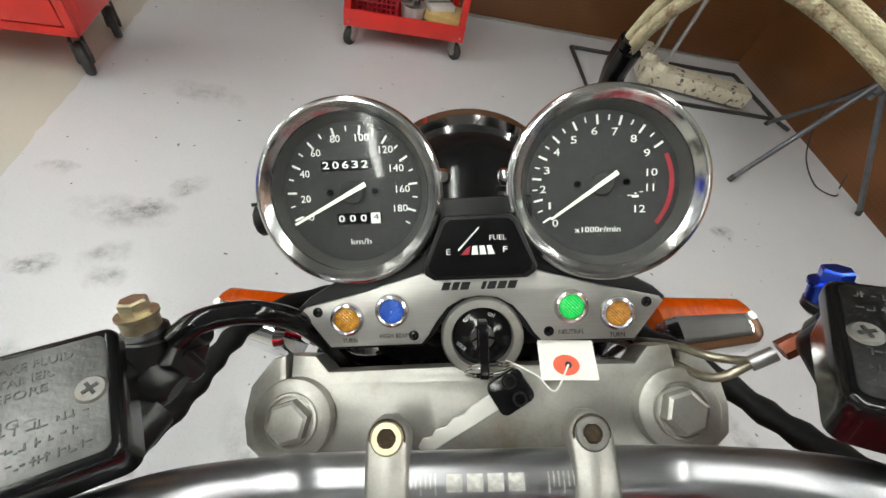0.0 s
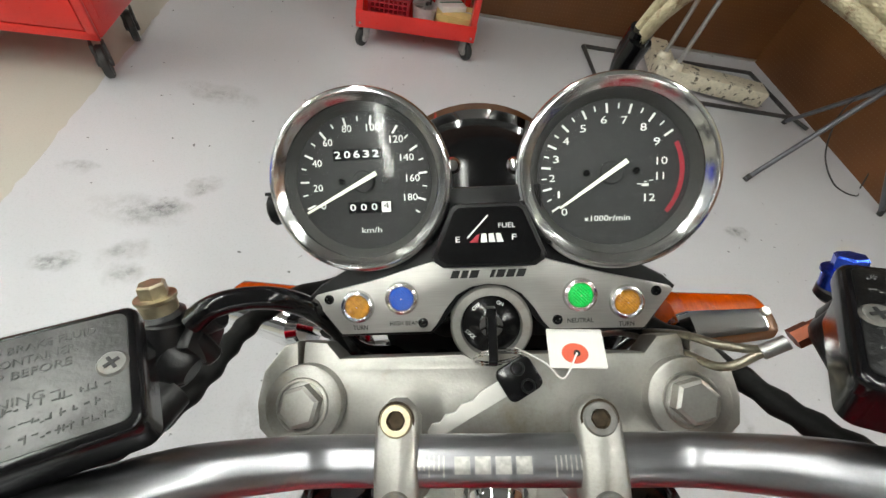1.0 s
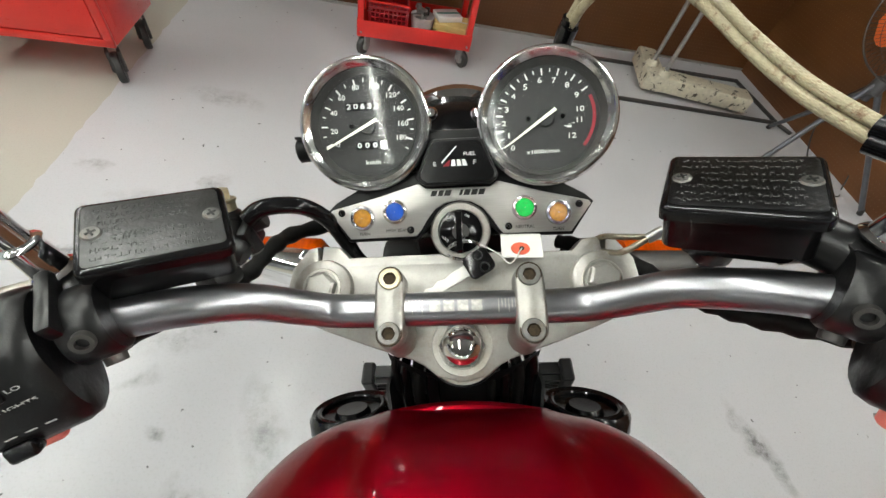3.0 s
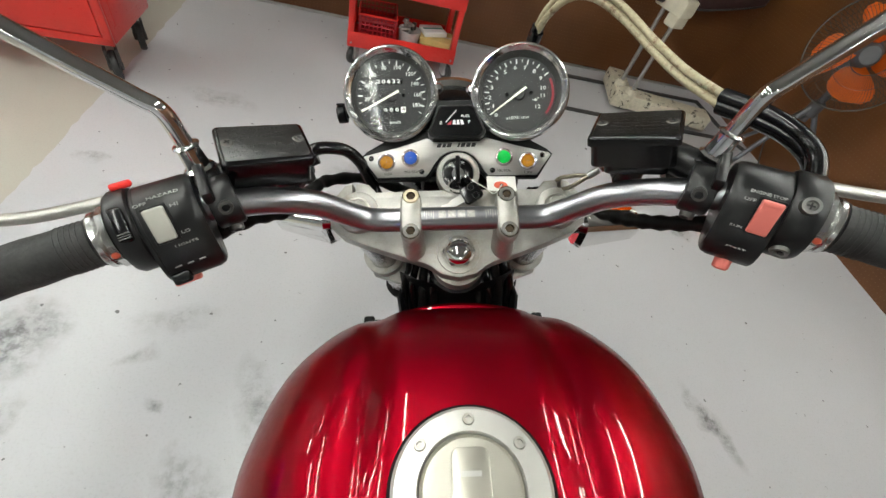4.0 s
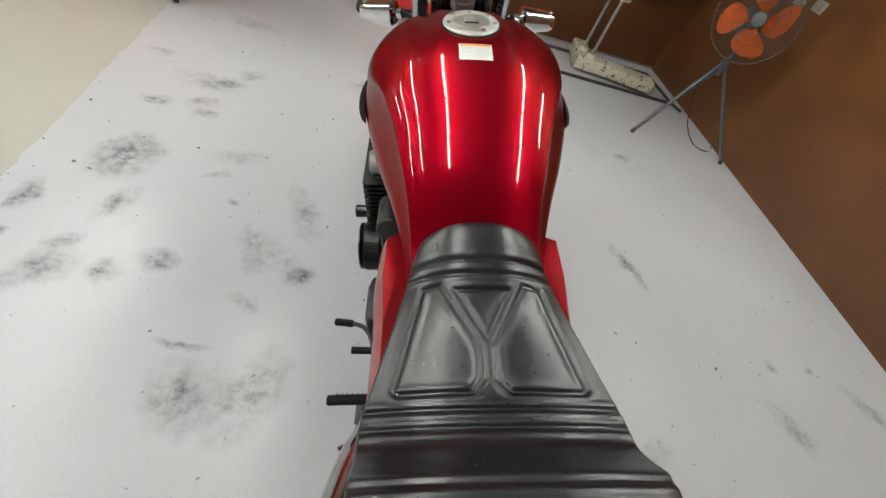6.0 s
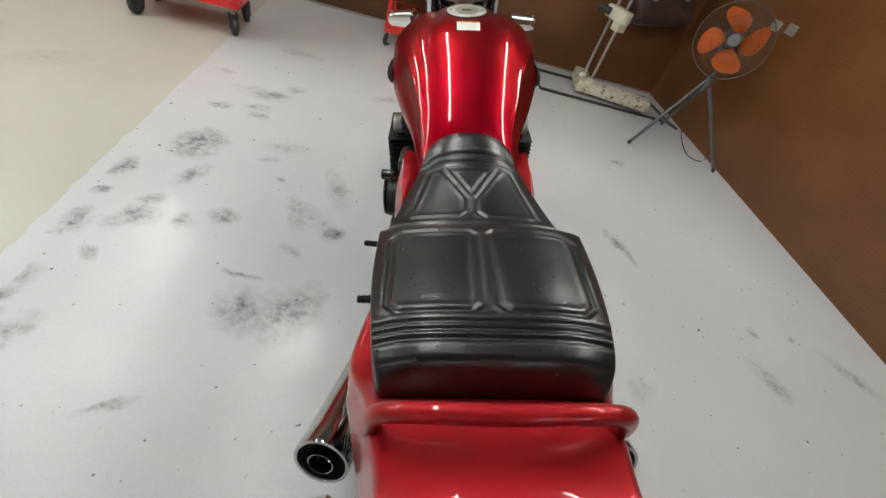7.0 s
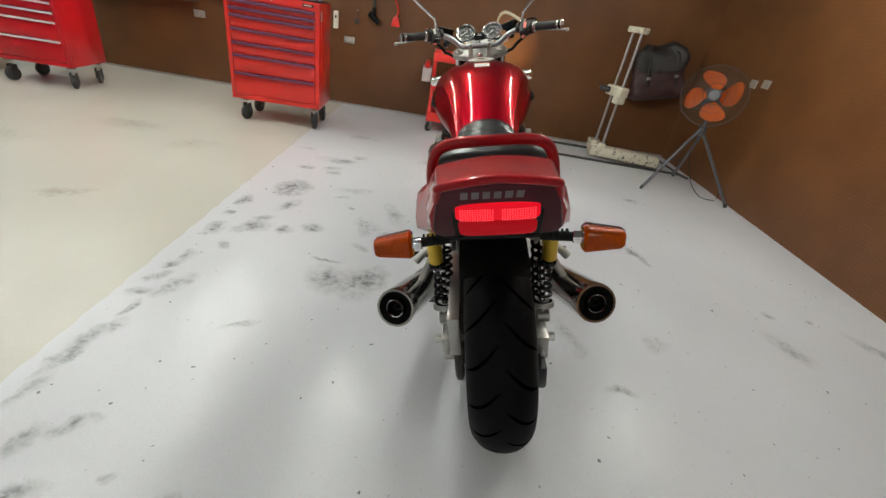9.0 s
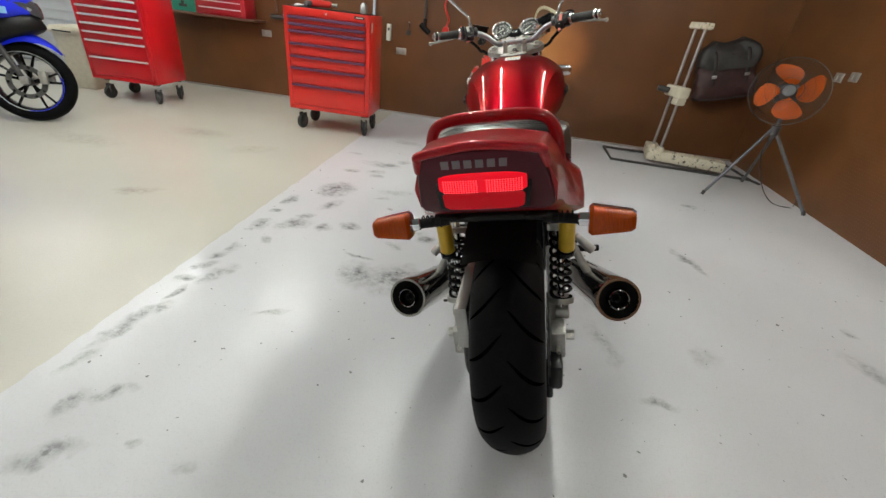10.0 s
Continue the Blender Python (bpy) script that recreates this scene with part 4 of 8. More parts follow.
hung_tool("breaker_bar", "long dark-handled hammer hung by the tool cabinet", on_back(-2.86, 1.35), rod((0, -0.045, 0), (0, -0.045, -0.42), 0.013, bevel=0.003),
          joined(rod((-0.07, -0.045, -0.46), (0.10, -0.045, -0.46), 0.024, steps=14, bevel=0.005)), (WOOD, DARK_STEEL))
hung_tool("steel_spanner", "bright steel spanner hung by the tool cabinet", on_back(-2.66, 1.02), rod((-0.1, -0.03, -0.1), (0.1, -0.03, -0.12), 0.011),
          joined(rod((0.1, -0.035, -0.12), (0.1, -0.015, -0.12), 0.028, steps=6), rod((-0.11, -0.035, -0.1), (-0.11, -0.015, -0.1), 0.024, steps=6)), (ZINC, ZINC))
solid("broom_pole", rod((0, -0.10, 0), (0, -0.03, 1.42), 0.016), LIGHT_BLUE, "pale blue pole leaning on the brown wall", "pole", m=on_back(-1.70, 0.0))
# things on the red cabinet
TOP = pose(-1.69, 2.715, 1.049, 0, 0, 5.0)
drill = thing("air_tool", "red and grey air tool lying on the cabinet", "air tool", TOP @ pose(-0.10, 0.12, 0.035, 0, 0, 10))
part("barrel", rod((-0.09, 0, 0), (0.10, 0, 0), 0.032, 0.025, bevel=0.006), TOOL_RED, drill)
part("grip_handle", rod((-0.07, 0, 0), (-0.10, -0.10, -0.012), 0.021, bevel=0.005), FAN_GREY, drill)
part("chuck", rod((0.10, 0, 0), (0.15, 0, 0), 0.014), ZINC, drill)
solid("spray_can", lathe([(0, 0), (0.03, 0), (0.032, 0.006), (0.032, 0.06), (0.02, 0.075), (0.012, 0.085), (0, 0.085)], None, 20), ZINC, "small grey can on the cabinet", "can", m=TOP @ pose(0.27, 0.2, 0))
solid("parts_tray", joined(box((0.11, 0.08, 0.008), (0, 0, 0.004), 0.002), ring(0.045, 0.006, pose(0, 0, 0.012), 24, 8)), WHITE_PAINT, "small white tray on the cabinet", "tray", m=TOP @ pose(-0.26, 0.1, 0, 0, 0, 15))


def dustbin():
    t = thing("dustbin", "cream plastic dustbin with a rimmed lid", "bin", pose(-4.62, 2.98, 0, 0, 0, 5))
    part("bin_body", loft([[(x * s, y * s, z) for x, y in rounded(0.36, 0.30, 0.05)] for s, z in ((0.70, 0.0), (0.72, 0.02), (0.96, 0.54))]), CREAM, t)
    part("lid", loft([[(x * s, y * s, z) for x, y in rounded(0.40, 0.34, 0.06)] for s, z in ((1.0, 0.535), (1.02, 0.545), (1.02, 0.575), (0.98, 0.585), (0.94, 0.58), (0.90, 0.60), (0.6, 0.61))]), CREAM, t)
    part("lid_slot", box((0.20, 0.004, 0.012), (0, -0.1745, 0.56), 0.002), WHEEL, t)


dustbin()

# ---------------------------------------------------------------- the motorcycle, on its side stand
BIKE = pose(0.241, 0, 0.002, 0, -13.5, 0)
bike = thing("motorcycle", "dark red naked motorcycle leaning on its side stand", "motorcycle", BIKE)

# --- fuel tank: y, half width, top, widest height, bottom
TANK = [(1.106, 0.045, 0.942, 0.930, 0.89), (1.100, 0.092, 0.958, 0.922, 0.87), (1.088, 0.128, 0.977, 0.915, 0.84), (1.07, 0.158, 0.993, 0.906, 0.81), (1.03, 0.191, 1.012, 0.90, 0.785),
        (0.97, 0.211, 1.024, 0.895, 0.765), (0.90, 0.219, 1.028, 0.893, 0.755), (0.83, 0.215, 1.024, 0.889, 0.75), (0.77, 0.203, 1.010, 0.88, 0.75), (0.69, 0.180, 0.976, 0.865, 0.75),
        (0.61, 0.152, 0.924, 0.845, 0.75), (0.56, 0.137, 0.880, 0.825, 0.75), (0.51, 0.126, 0.832, 0.80, 0.75), (0.46, 0.117, 0.798, 0.785, 0.75), (0.41, 0.100, 0.785, 0.775, 0.75)]


# how far the crease over the knee hollow stands in from the widest line: y, share of the half width
CREASE = [(0.40, 0.10), (0.51, 0.13), (0.61, 0.19), (0.70, 0.215), (0.80, 0.17), (0.88, 0.07), (0.95, 0.0), (1.11, 0.0)]


def tank_section(y):
    """Half width and height of the crease, top, the blend to a flat-shouldered section, widest point and bottom."""
    hw, top, wide, low = table(TANK, y)
    c = max(0.0, table(CREASE, y)[0])
    k = min(1.0, c / 0.2)
    return hw * (1 - c), wide + 0.56 * k * (top - wide), top, k, hw, wide, low


def tank_top(x, y):
    """The height of the tank's skin over the plan."""
    xc, zc, top, k, hw, wide, low = tank_section(y)
    q = min(1.0, abs(x) / xc)
    return zc + (top - zc) * ((1 - k) * (1 - q ** 2.35) ** (1 / 2.05) + k * (1 - q ** 2.7))


def tank_bm():
    rings = []
    ys = [1.106, 1.1045, 1.1025, 1.100, 1.097, 1.093, 1.088, 1.082, 1.075, 1.065] + [1.055 - 0.01 * k for k in range(65)]
    for y in ys:
        xc, zc, top, k, hw, wide, low = tank_section(y)
        half = []
        for i in range(31):
            x = xc * math.sin(math.pi / 2 * i / 30) ** (2 / 2.35)
            z = tank_top(x, y)
            # shallow channels on either side of the raised centre panel
            fade = max(0, min(1, (y - 0.80) / 0.14))
            edge = 0.070 + 0.030 * max(0, (0.95 - y))
            z -= 0.0070 * fade * math.exp(-((x - edge - 0.016) / 0.0135) ** 2)
            z += 0.0025 * fade * math.exp(-((x - edge + 0.012) / 0.016) ** 2)
            half.append((x, z))
        # the hollow flank, then the belly
        half += [(xc + (hw * (1 - 0.03 * k) - xc) * t ** 1.25, zc + (wide - 0.006 - zc) * t) for t in (0.06, 0.2, 0.4, 0.6, 0.8, 1.0)]
        half += [(hw * (1 - 0.03 * k) * math.cos(a) ** 0.7, wide - 0.006 - (wide - 0.006 - low) * math.sin(a) ** 0.7) for a in [math.pi / 2 * q / 10 for q in range(1, 10)]]
        half.append((0.004, low))
        rings.append([(x, y, z) for x, z in half] + [(-x, y, z) for x, z in half[:0:-1]])
    return loft(rings)


tank = part("fuel_tank", tank_bm(), CANDY, bike, "candy dark red fuel tank with white light streaks", smooth=60)
lip = [(x, 1.098 - 1.2 * x * x, 0.963 - 2.0 * x * x) for x in [-0.07 + 0.14 * k / 12 for k in range(13)]]
part("front_lip", tube(lip, 0.005, 8, 2), CANDY, tank)
for s in (-1, 1):
    pad = []
    for i in range(15):
        y = 1.04 - 0.24 * i / 14
        hw, top, wide, low = table(TANK, y)
        q = math.sin(math.pi * i / 14) ** 0.4
        pad.append([(s * (hw * 0.985 + 0.016 * q * math.sin(math.pi * j / 8)), y, wide - 0.005 - 0.045 * q * (j / 8 - 0.1)) for j in range(9)])
    part("knee_pad", loft(pad, wrap=False), RUBBER, tank, "black rubber trim pad")


def tank_normal(x, y, e=0.004):
    dx = (tank_top(x + e, y) - tank_top(x - e, y)) / (2 * e)
    dy = (tank_top(x, y + e) - tank_top(x, y - e)) / (2 * e)
    return Vector((-dx, -dy, 1)).normalized()


# --- filler cap
CAP = Matrix.Translation((0.0, 0.912, 1.0265)) @ Vector((0, -0.015, 1)).to_track_quat("Z", "Y").to_matrix().to_4x4() @ pose(0, 0, 0, 0, 0, 0)
cap = part("filler_cap", lathe([(0.0365, 0.004), (0.0375, 0.0085), (0.053, 0.0075), (0.0555, 0.005), (0.056, -0.008), (0.0365, -0.008)], CAP, 56, close=True), CAP_RING, bike, "silver ring filler cap")
part("cap_gasket", lathe([(0.0555, -0.012), (0.0585, -0.010), (0.0585, 0.001), (0.0555, 0.003)], CAP, 56, close=True), RUBBER, cap)
part("cap_lid", joined(lathe([(0, 0.0085), (0.033, 0.008), (0.0360, 0.005), (0.0360, -0.005), (0, -0.005)], CAP, 48),
                       box((0.034, 0.018, 0.008), (0, -0.041, 0.0055), 0.002, CAP)), CAP_GREY, cap, "satin grey lid with a key flap")
part("key_flap", prism(rounded(0.027, 0.036, 0.006), 0.003, CAP @ pose(0.0, 0.008, 0.0082), 0.001), CAP_GREY, cap)
part("flap_step", box((0.027, 0.0025, 0.003), (0, -0.0105, 0.0095), 0.0006, CAP), DARK_STEEL, cap)
part("flap_mark", box((0.014, 0.0035, 0.0006), (0, 0.009, 0.0113), 0, CAP), CAP_RING, cap)
for k in range(7):
    a = radians(90 + k * 360 / 7)
    part("cap_bolt", joined(lathe([(0.0022, 0.0105), (0.004, 0.0105), (0.0044, 0.0095), (0.0044, 0.007), (0.0022, 0.007)], CAP @ pose(0.0455 * math.cos(a), 0.0455 * math.sin(a), 0), 14, close=True),
                            lathe([(0, 0.0085), (0.0022, 0.0085)], CAP @ pose(0.0455 * math.cos(a), 0.0455 * math.sin(a), 0), 6)), BOLT, cap)

# --- caution label on the tank
sticker_rows = []
for i in range(9):
    y = 0.832 - 0.044 * i / 8
    sticker_rows.append([(x, y, tank_top(x, y) + 0.0007) for x in [-0.0285 + 0.061 * k / 12 for k in range(13)]])
label_ob = part("caution_label", loft(sticker_rows, wrap=False), PAPER, tank, "white caution label with an orange head strip")
strip = [[(x, y, tank_top(x, y) + 0.0011) for x in [-0.0265 + 0.057 * k / 12 for k in range(13)]] for y in (0.8305, 0.8275, 0.8245)]
part("label_head", loft(strip, wrap=False), ORANGE_INK, label_ob)
for k in range(8):
    y = 0.8205 - k * 0.0038
    x1 = 0.029 - 0.012 * ((k * 7) % 5) / 5
    part("label_line", loft([[(x, yy, tank_top(x, yy) + 0.0011) for x in [-0.025 + (x1 + 0.025) * j / 8 for j in range(9)]] for yy in (y, y - 0.0010)], wrap=False), LABEL_INK, label_ob)

# --- seat: y, half width, top, shoulder height, skirt
SEAT = [(0.565, 0.066, 0.815, 0.805, 0.79), (0.553, 0.078, 0.842, 0.826, 0.785), (0.538, 0.089, 0.858, 0.832, 0.775), (0.51, 0.106, 0.857, 0.822, 0.755),
        (0.47, 0.119, 0.838, 0.802, 0.74), (0.42, 0.131, 0.824, 0.798, 0.735), (0.29, 0.166, 0.815, 0.799, 0.74),
        (0.23, 0.179, 0.822, 0.806, 0.755), (0.195, 0.180, 0.836, 0.818, 0.765), (0.172, 0.178, 0.866, 0.846, 0.78), (0.155, 0.178, 0.890, 0.870, 0.79), (0.130, 0.176, 0.904, 0.884, 0.80),
        (0.05, 0.173, 0.918, 0.897, 0.815), (-0.02, 0.166, 0.930, 0.909, 0.835), (-0.07, 0.158, 0.937, 0.917, 0.855), (-0.107, 0.151, 0.939, 0.919, 0.868),
        (-0.125, 0.147, 0.936, 0.916, 0.87), (-0.135, 0.144, 0.925, 0.908, 0.87), (-0.142, 0.141, 0.905, 0.893, 0.868), (-0.146, 0.137, 0.882, 0.878, 0.866)]
# seams: lines right across (half length, y), and lines of the right half that are mirrored
CROSS_SEAMS = [(0.04, 0.425), (0.17, 0.243), (0.18, 0.219), (0.13, 0.474), (0.13, 0.452), (0.15, -0.078), (0.15, -0.090), (0.15, -0.103), (0.18, 0.146)]
SIDE_SEAMS = [((0.04, 0.425), (0.0, 0.345)), ((0.062, 0.434), (0.009, 0.33)), ((0.009, 0.33), (0.009, 0.285)), ((0.009, 0.285), (0.024, 0.266)), ((0.062, 0.434), (0.088, 0.43)),
              ((0.088, 0.43), (0.124, 0.272)), ((0.124, 0.272), (0.118, 0.265)), ((0.118, 0.265), (0.024, 0.266)), ((0.020, 0.124), (0.118, 0.120)), ((0.118, 0.120), (0.134, 0.102)), ((0.134, 0.102), (0.127, -0.044)),
              ((0.127, -0.044), (0.112, -0.061)), ((0.112, -0.061), (0.022, -0.060)), ((0.022, -0.060), (0.010, -0.048)), ((0.010, -0.048), (0.009, 0.112)), ((0.009, 0.112), (0.020, 0.124))]
SEAMS = [((-x, y), (x, y)) for x, y in CROSS_SEAMS] + [((k * 1.07 * a[0], a[1]), (k * 1.07 * b[0], b[1])) for a, b in SIDE_SEAMS for k in (-1, 1)]
SEAM_A = np.array([s[0] for s in SEAMS])
SEAM_D = np.array([s[1] for s in SEAMS]) - SEAM_A


def seam_depth(x, y):
    p = np.array((x, y)) - SEAM_A
    t = np.clip((p * SEAM_D).sum(1) / (SEAM_D ** 2).sum(1), 0, 1)
    d = np.sqrt(((p - SEAM_D * t[:, None]) ** 2).sum(1)).min()
    return 0.0032 * math.exp(-(d / 0.0035) ** 2) - 0.0012 * math.exp(-((d - 0.0085) / 0.0050) ** 2)


def seat_bm():
    rings = []
    n = 400
    for i in range(n + 1):
        y = 0.565 - (0.565 + 0.146) * i / n
        flat = 2.6 + 1.6 * max(0.0, min(1.0, (0.20 - y) / 0.08))
        hw, top, wide, low = table(SEAT, y)
        r = []
        for k in range(145):
            u = 2 * k / 144 - 1
            if abs(u) <= 0.84:
                q = u / 0.84
                x = 0.965 * hw * q
                # a softly dished top with round shoulders
                z = wide + (top - wide) * (1 - abs(q) ** flat)
                z -= seam_depth(x, y)
                z += 0.0005 * noise.noise(Vector((x * 26, y * 9, 3.1)))
            else:
                q = (abs(u) - 0.84) / 0.16
                x = math.copysign(hw * (0.965 + 0.035 * math.sin(q * math.pi / 2) * 1.0), u)
                z = wide - (wide - low) * q
            r.append((x, y, z))
        r.append((hw * 0.7, y, low + 0.004))
        r.append((-hw * 0.7, y, low + 0.004))
        rings.append(r)
    return loft(rings)


seat = part("seat", seat_bm(), VINYL, bike, "black stitched vinyl dual seat", smooth=75)
seat.location.x = 0.004

# --- side covers and tail cowl: y, half width top, half width low, top, bottom
COWL = [(0.14, 0.158, 0.168, 0.790, 0.700), (0.08, 0.172, 0.182, 0.800, 0.70), (0.0, 0.186, 0.194, 0.813, 0.70), (-0.06, 0.192, 0.199, 0.820, 0.71), (-0.10, 0.180, 0.196, 0.834, 0.72), (-0.14, 0.157, 0.182, 0.866, 0.74),
        (-0.19, 0.142, 0.164, 0.904, 0.765), (-0.225, 0.131, 0.152, 0.928, 0.78), (-0.25, 0.123, 0.145, 0.944, 0.793), (-0.275, 0.1175, 0.141, 0.957, 0.803), (-0.31, 0.113, 0.137, 0.963, 0.815), (-0.36, 0.108, 0.131, 0.968, 0.83),
        (-0.405, 0.103, 0.125, 0.972, 0.843), (-0.425, 0.100, 0.1215, 0.971, 0.846)]


def cowl_bm():
    rings = []
    for i in range(58):
        y = 0.14 - 0.565 * i / 57
        a, b, top, low = table(COWL, y)
        r = 0.016
        out = [(-b * 0.86, low), (-b, low + 0.012), (-b, (top + low) / 2 - 0.01), (-a - 0.004, top - 0.03)]
        out += [(-a + r - r * math.cos(t), top - r + r * math.sin(t)) for t in [math.pi / 2 * k / 5 for k in range(6)]]
        crown = 0.012 * max(0.0, min(1.0, (-0.12 - y) / 0.1))
        out += [(x * (a - r) / 8, top + crown * (1 - (x / 8) ** 2)) for x in range(-7, 8)]
        out += [(a - r + r * math.sin(t), top - r + r * math.cos(t)) for t in [math.pi / 2 * k / 5 for k in range(6)]]
        out += [(a + 0.004, top - 0.03), (b, (top + low) / 2 - 0.01), (b, low + 0.012), (b * 0.86, low)]
        lean = max(0.0, min(1.0, (-0.26 - y) / 0.16)) * 0.52
        rings.append([(x, y + lean * (top - z), z) for x, z in out])
    return loft(rings)


cowl = part("tail_cowl", cowl_bm(), TAIL_RED, bike, "glossy red tail cowl", smooth=50)
part("rear_lip", tube([(-0.104, -0.404, 0.936), (-0.0995, -0.419, 0.957), (-0.088, -0.4265, 0.968), (0, -0.430, 0.979), (0.088, -0.4265, 0.968), (0.0995, -0.419, 0.957), (0.104, -0.404, 0.936)], 0.0078, 12), TAIL_RED, cowl)
# back panel that holds the lamp
BACK = aim((0, -0.399, 0.918), (0, -0.488, 0.873))
PANEL_HALF = [(0.0, 0.059), (0.080, 0.056), (0.094, 0.050), (0.101, 0.036), (0.109, 0.0), (0.1175, -0.048), (0.119, -0.066), (0.113, -0.076), (0.098, -0.081), (0.0, -0.083)]
part("rear_panel", prism(PANEL_HALF + [(-x, y) for x, y in reversed(PANEL_HALF) if x > 0], 0.008, BACK @ pose(0, 0, -0.004), 0.004, 3), TAIL_SHADE, cowl, "rear panel in tail red darkened as shade")
for k in range(6):
    part("maker_mark", prism([(0, 0), (0.0125, 0), (0.0135, 0.0165), (0.001, 0.0165)], 0.0012, BACK @ pose(-0.0625 + 0.0186 * k, 0.0265, 0.0038)), GREY_INK, cowl, smooth=0)
# the lamp stands upright and proud of the sloping panel
LAMP = aim((0, -0.394, 0.903), (0, -0.494, 0.898))


def lens_bm(w_top, w_low, v_top, v_low, depth, base, r=0.008):
    """A lens block with round corners and a bowed face."""
    rows = []
    for i in range(13):
        u = i / 6 - 1
        bow = depth * (1 - 0.30 * abs(u) ** 3.5)
        row = []
        for j in range(9):
            q = j / 8
            v = v_top + (v_low - v_top) * q
            w = w_top + (w_low - w_top) * q
            cut = r * max(0.0, abs(2 * q - 1) - 0.6) ** 2 / 0.16
            row.append(LAMP @ Vector((u * (w - cut * abs(u) ** 6), v, base + bow * (1 - 0.16 * abs(2 * q - 1) ** 4))))
        rows.append([LAMP @ Vector((u * w_top, v_top, base))] + row + [LAMP @ Vector((u * w_low, v_low, base))])
    return loft(rows)


# the black surround puts the shade round the lamp into its colour
lamp = part("tail_lamp", prism([(-0.0775, 0.030), (0.0775, 0.030), (0.080, 0.022), (0.080, -0.004), (0.076, -0.041), (-0.076, -0.041), (-0.080, -0.004), (-0.080, 0.022)], 0.018, LAMP @ pose(0, 0, -0.012), 0.002), GLOSS_BLACK, bike, "lit red tail lamp")
part("upper_lens", lens_bm(0.0725, 0.0735, 0.0285, -0.0075, 0.017, -0.001), TAIL_LENS, lamp, smooth=60)
part("lower_lens", lens_bm(0.0700, 0.0670, -0.0095, -0.0395, 0.013, -0.001), TAIL_DIM, lamp, smooth=60)
for s in (-1, 1):
    cells = []
    for i in range(14):
        for j in range(7):
            x, v = s * 0.0365 + (i - 6.5) * 0.0043, 0.0138 - j * 0.0033
            cells.append(box((0.0025, 0.0019, 0.0014), (x, v, 0.0160 - 0.0051 * (abs(x) / 0.0735) ** 3.5), 0.0006, LAMP, 1))
    part("reflector", joined(*cells), TAIL_HOT, lamp, "glowing prism field", smooth=0)

half_rail = [(0.0, -0.213, 0.9815), (0.050, -0.212, 0.981), (0.090, -0.209, 0.976), (0.112, -0.205, 0.965), (0.1245, -0.200, 0.945), (0.1315, -0.195, 0.915), (0.1345, -0.190, 0.880), (0.134, -0.183, 0.855)]
grab = part("grab_rail", tube([(-x, y, z) for x, y, z in half_rail[:0:-1]] + half_rail, 0.0118, 16, 8, flat=0.85), TAIL_RED, bike, "red painted passenger grab rail", smooth=60)
for s in (-1, 1):
    part("rail_foot", box((0.012, 0.045, 0.03), (s * 0.136, -0.178, 0.846), 0.004), BOLT, grab)

for s in (-1, 1):
    rows = []
    for y, zt, zb, xx in ((0.60, 0.70, 0.66, 0.120), (0.585, 0.775, 0.615, 0.148), (0.55, 0.80, 0.60, 0.166), (0.48, 0.785, 0.60, 0.170), (0.40, 0.765, 0.615, 0.166), (0.30, 0.755, 0.645, 0.166), (0.20, 0.772, 0.675, 0.172), (0.13, 0.80, 0.70, 0.178)):
        xx *= 1.06
        rows.append([(s * (xx * (0.80 + 0.20 * math.sin(math.pi * (0.12 + 0.76 * j / 8)))), y, zb + (zt - zb) * j / 8) for j in range(9)]
                    + [(s * (xx * 0.60), y, zb + (zt - zb) * j / 8 - (0.03 if j else 0)) for j in (8, 0)])
    part("side_cover", loft(rows), TAIL_RED, bike, "glossy red side cover", smooth=50)

# --- turn signals, rear and front
def signal(name, inner, outer, back_dir, label, stalk_from, mirror):
    """A long tapered lamp: an amber lens behind, a chrome shell over it."""
    a, b = Vector(inner), Vector(outer)
    axis = (b - a).normalized()
    f = Vector(back_dir)
    f = (f - f.dot(axis) * axis).normalized()
    up = f.cross(axis) if not mirror else axis.cross(f)
    m = Matrix((( *axis, 0), (*f, 0), (*up, 0), (0, 0, 0, 1))).transposed()
    m.translation = a
    L = (b - a).length
    rows_s, rows_l = [], []
    for i in range(13):
        t = i / 12
        w = 0.031 - 0.008 * t if t < 0.93 else 0.019
        h = 0.031 - 0.011 * t if t < 0.93 else 0.016
        if i == 0:
            w, h = w * 0.8, h * 0.8
        ring_ = [(math.copysign(abs(math.cos(q)) ** 0.6, math.cos(q)) * w, math.copysign(abs(math.sin(q)) ** 0.6, math.sin(q)) * h) for q in [2 * math.pi * k / 28 for k in range(28)]]
        rows_l.append([m @ Vector((t * L * 0.985, max(y, -0.004), z)) for y, z in ring_])
        rows_s.append([m @ Vector((t * L * 1.004, min(y, 0.003), z * 1.03)) for y, z in ring_])
    sig = part(name, loft(rows_s), CHROME, bike, label)
    part("lens", loft(rows_l), AMBER, sig, "amber lens")
    part("stalk", rod(stalk_from, a, 0.011, steps=14), RUBBER, sig)
    part("collar", rod(a - axis * 0.02, a + axis * 0.002, 0.0135, steps=16, bevel=0.002), CHROME, sig)
    part("screw", rod(m @ Vector((L * 0.9, 0.0, 0.02)), m @ Vector((L * 0.9, 0.0, 0.024)), 0.004, steps=10), BOLT, sig)
    return sig


for s in (-1, 1):
    inset = 0.006 if s < 0 else 0.0
    signal("rear_turn_signal", (s * (0.188 - inset), -0.257, 0.772), (s * (0.274 - inset), -0.264, 0.770), (0, -1, 0.12), "amber rear turn signal with a chrome shell", (s * 0.10, -0.245, 0.775), s > 0)
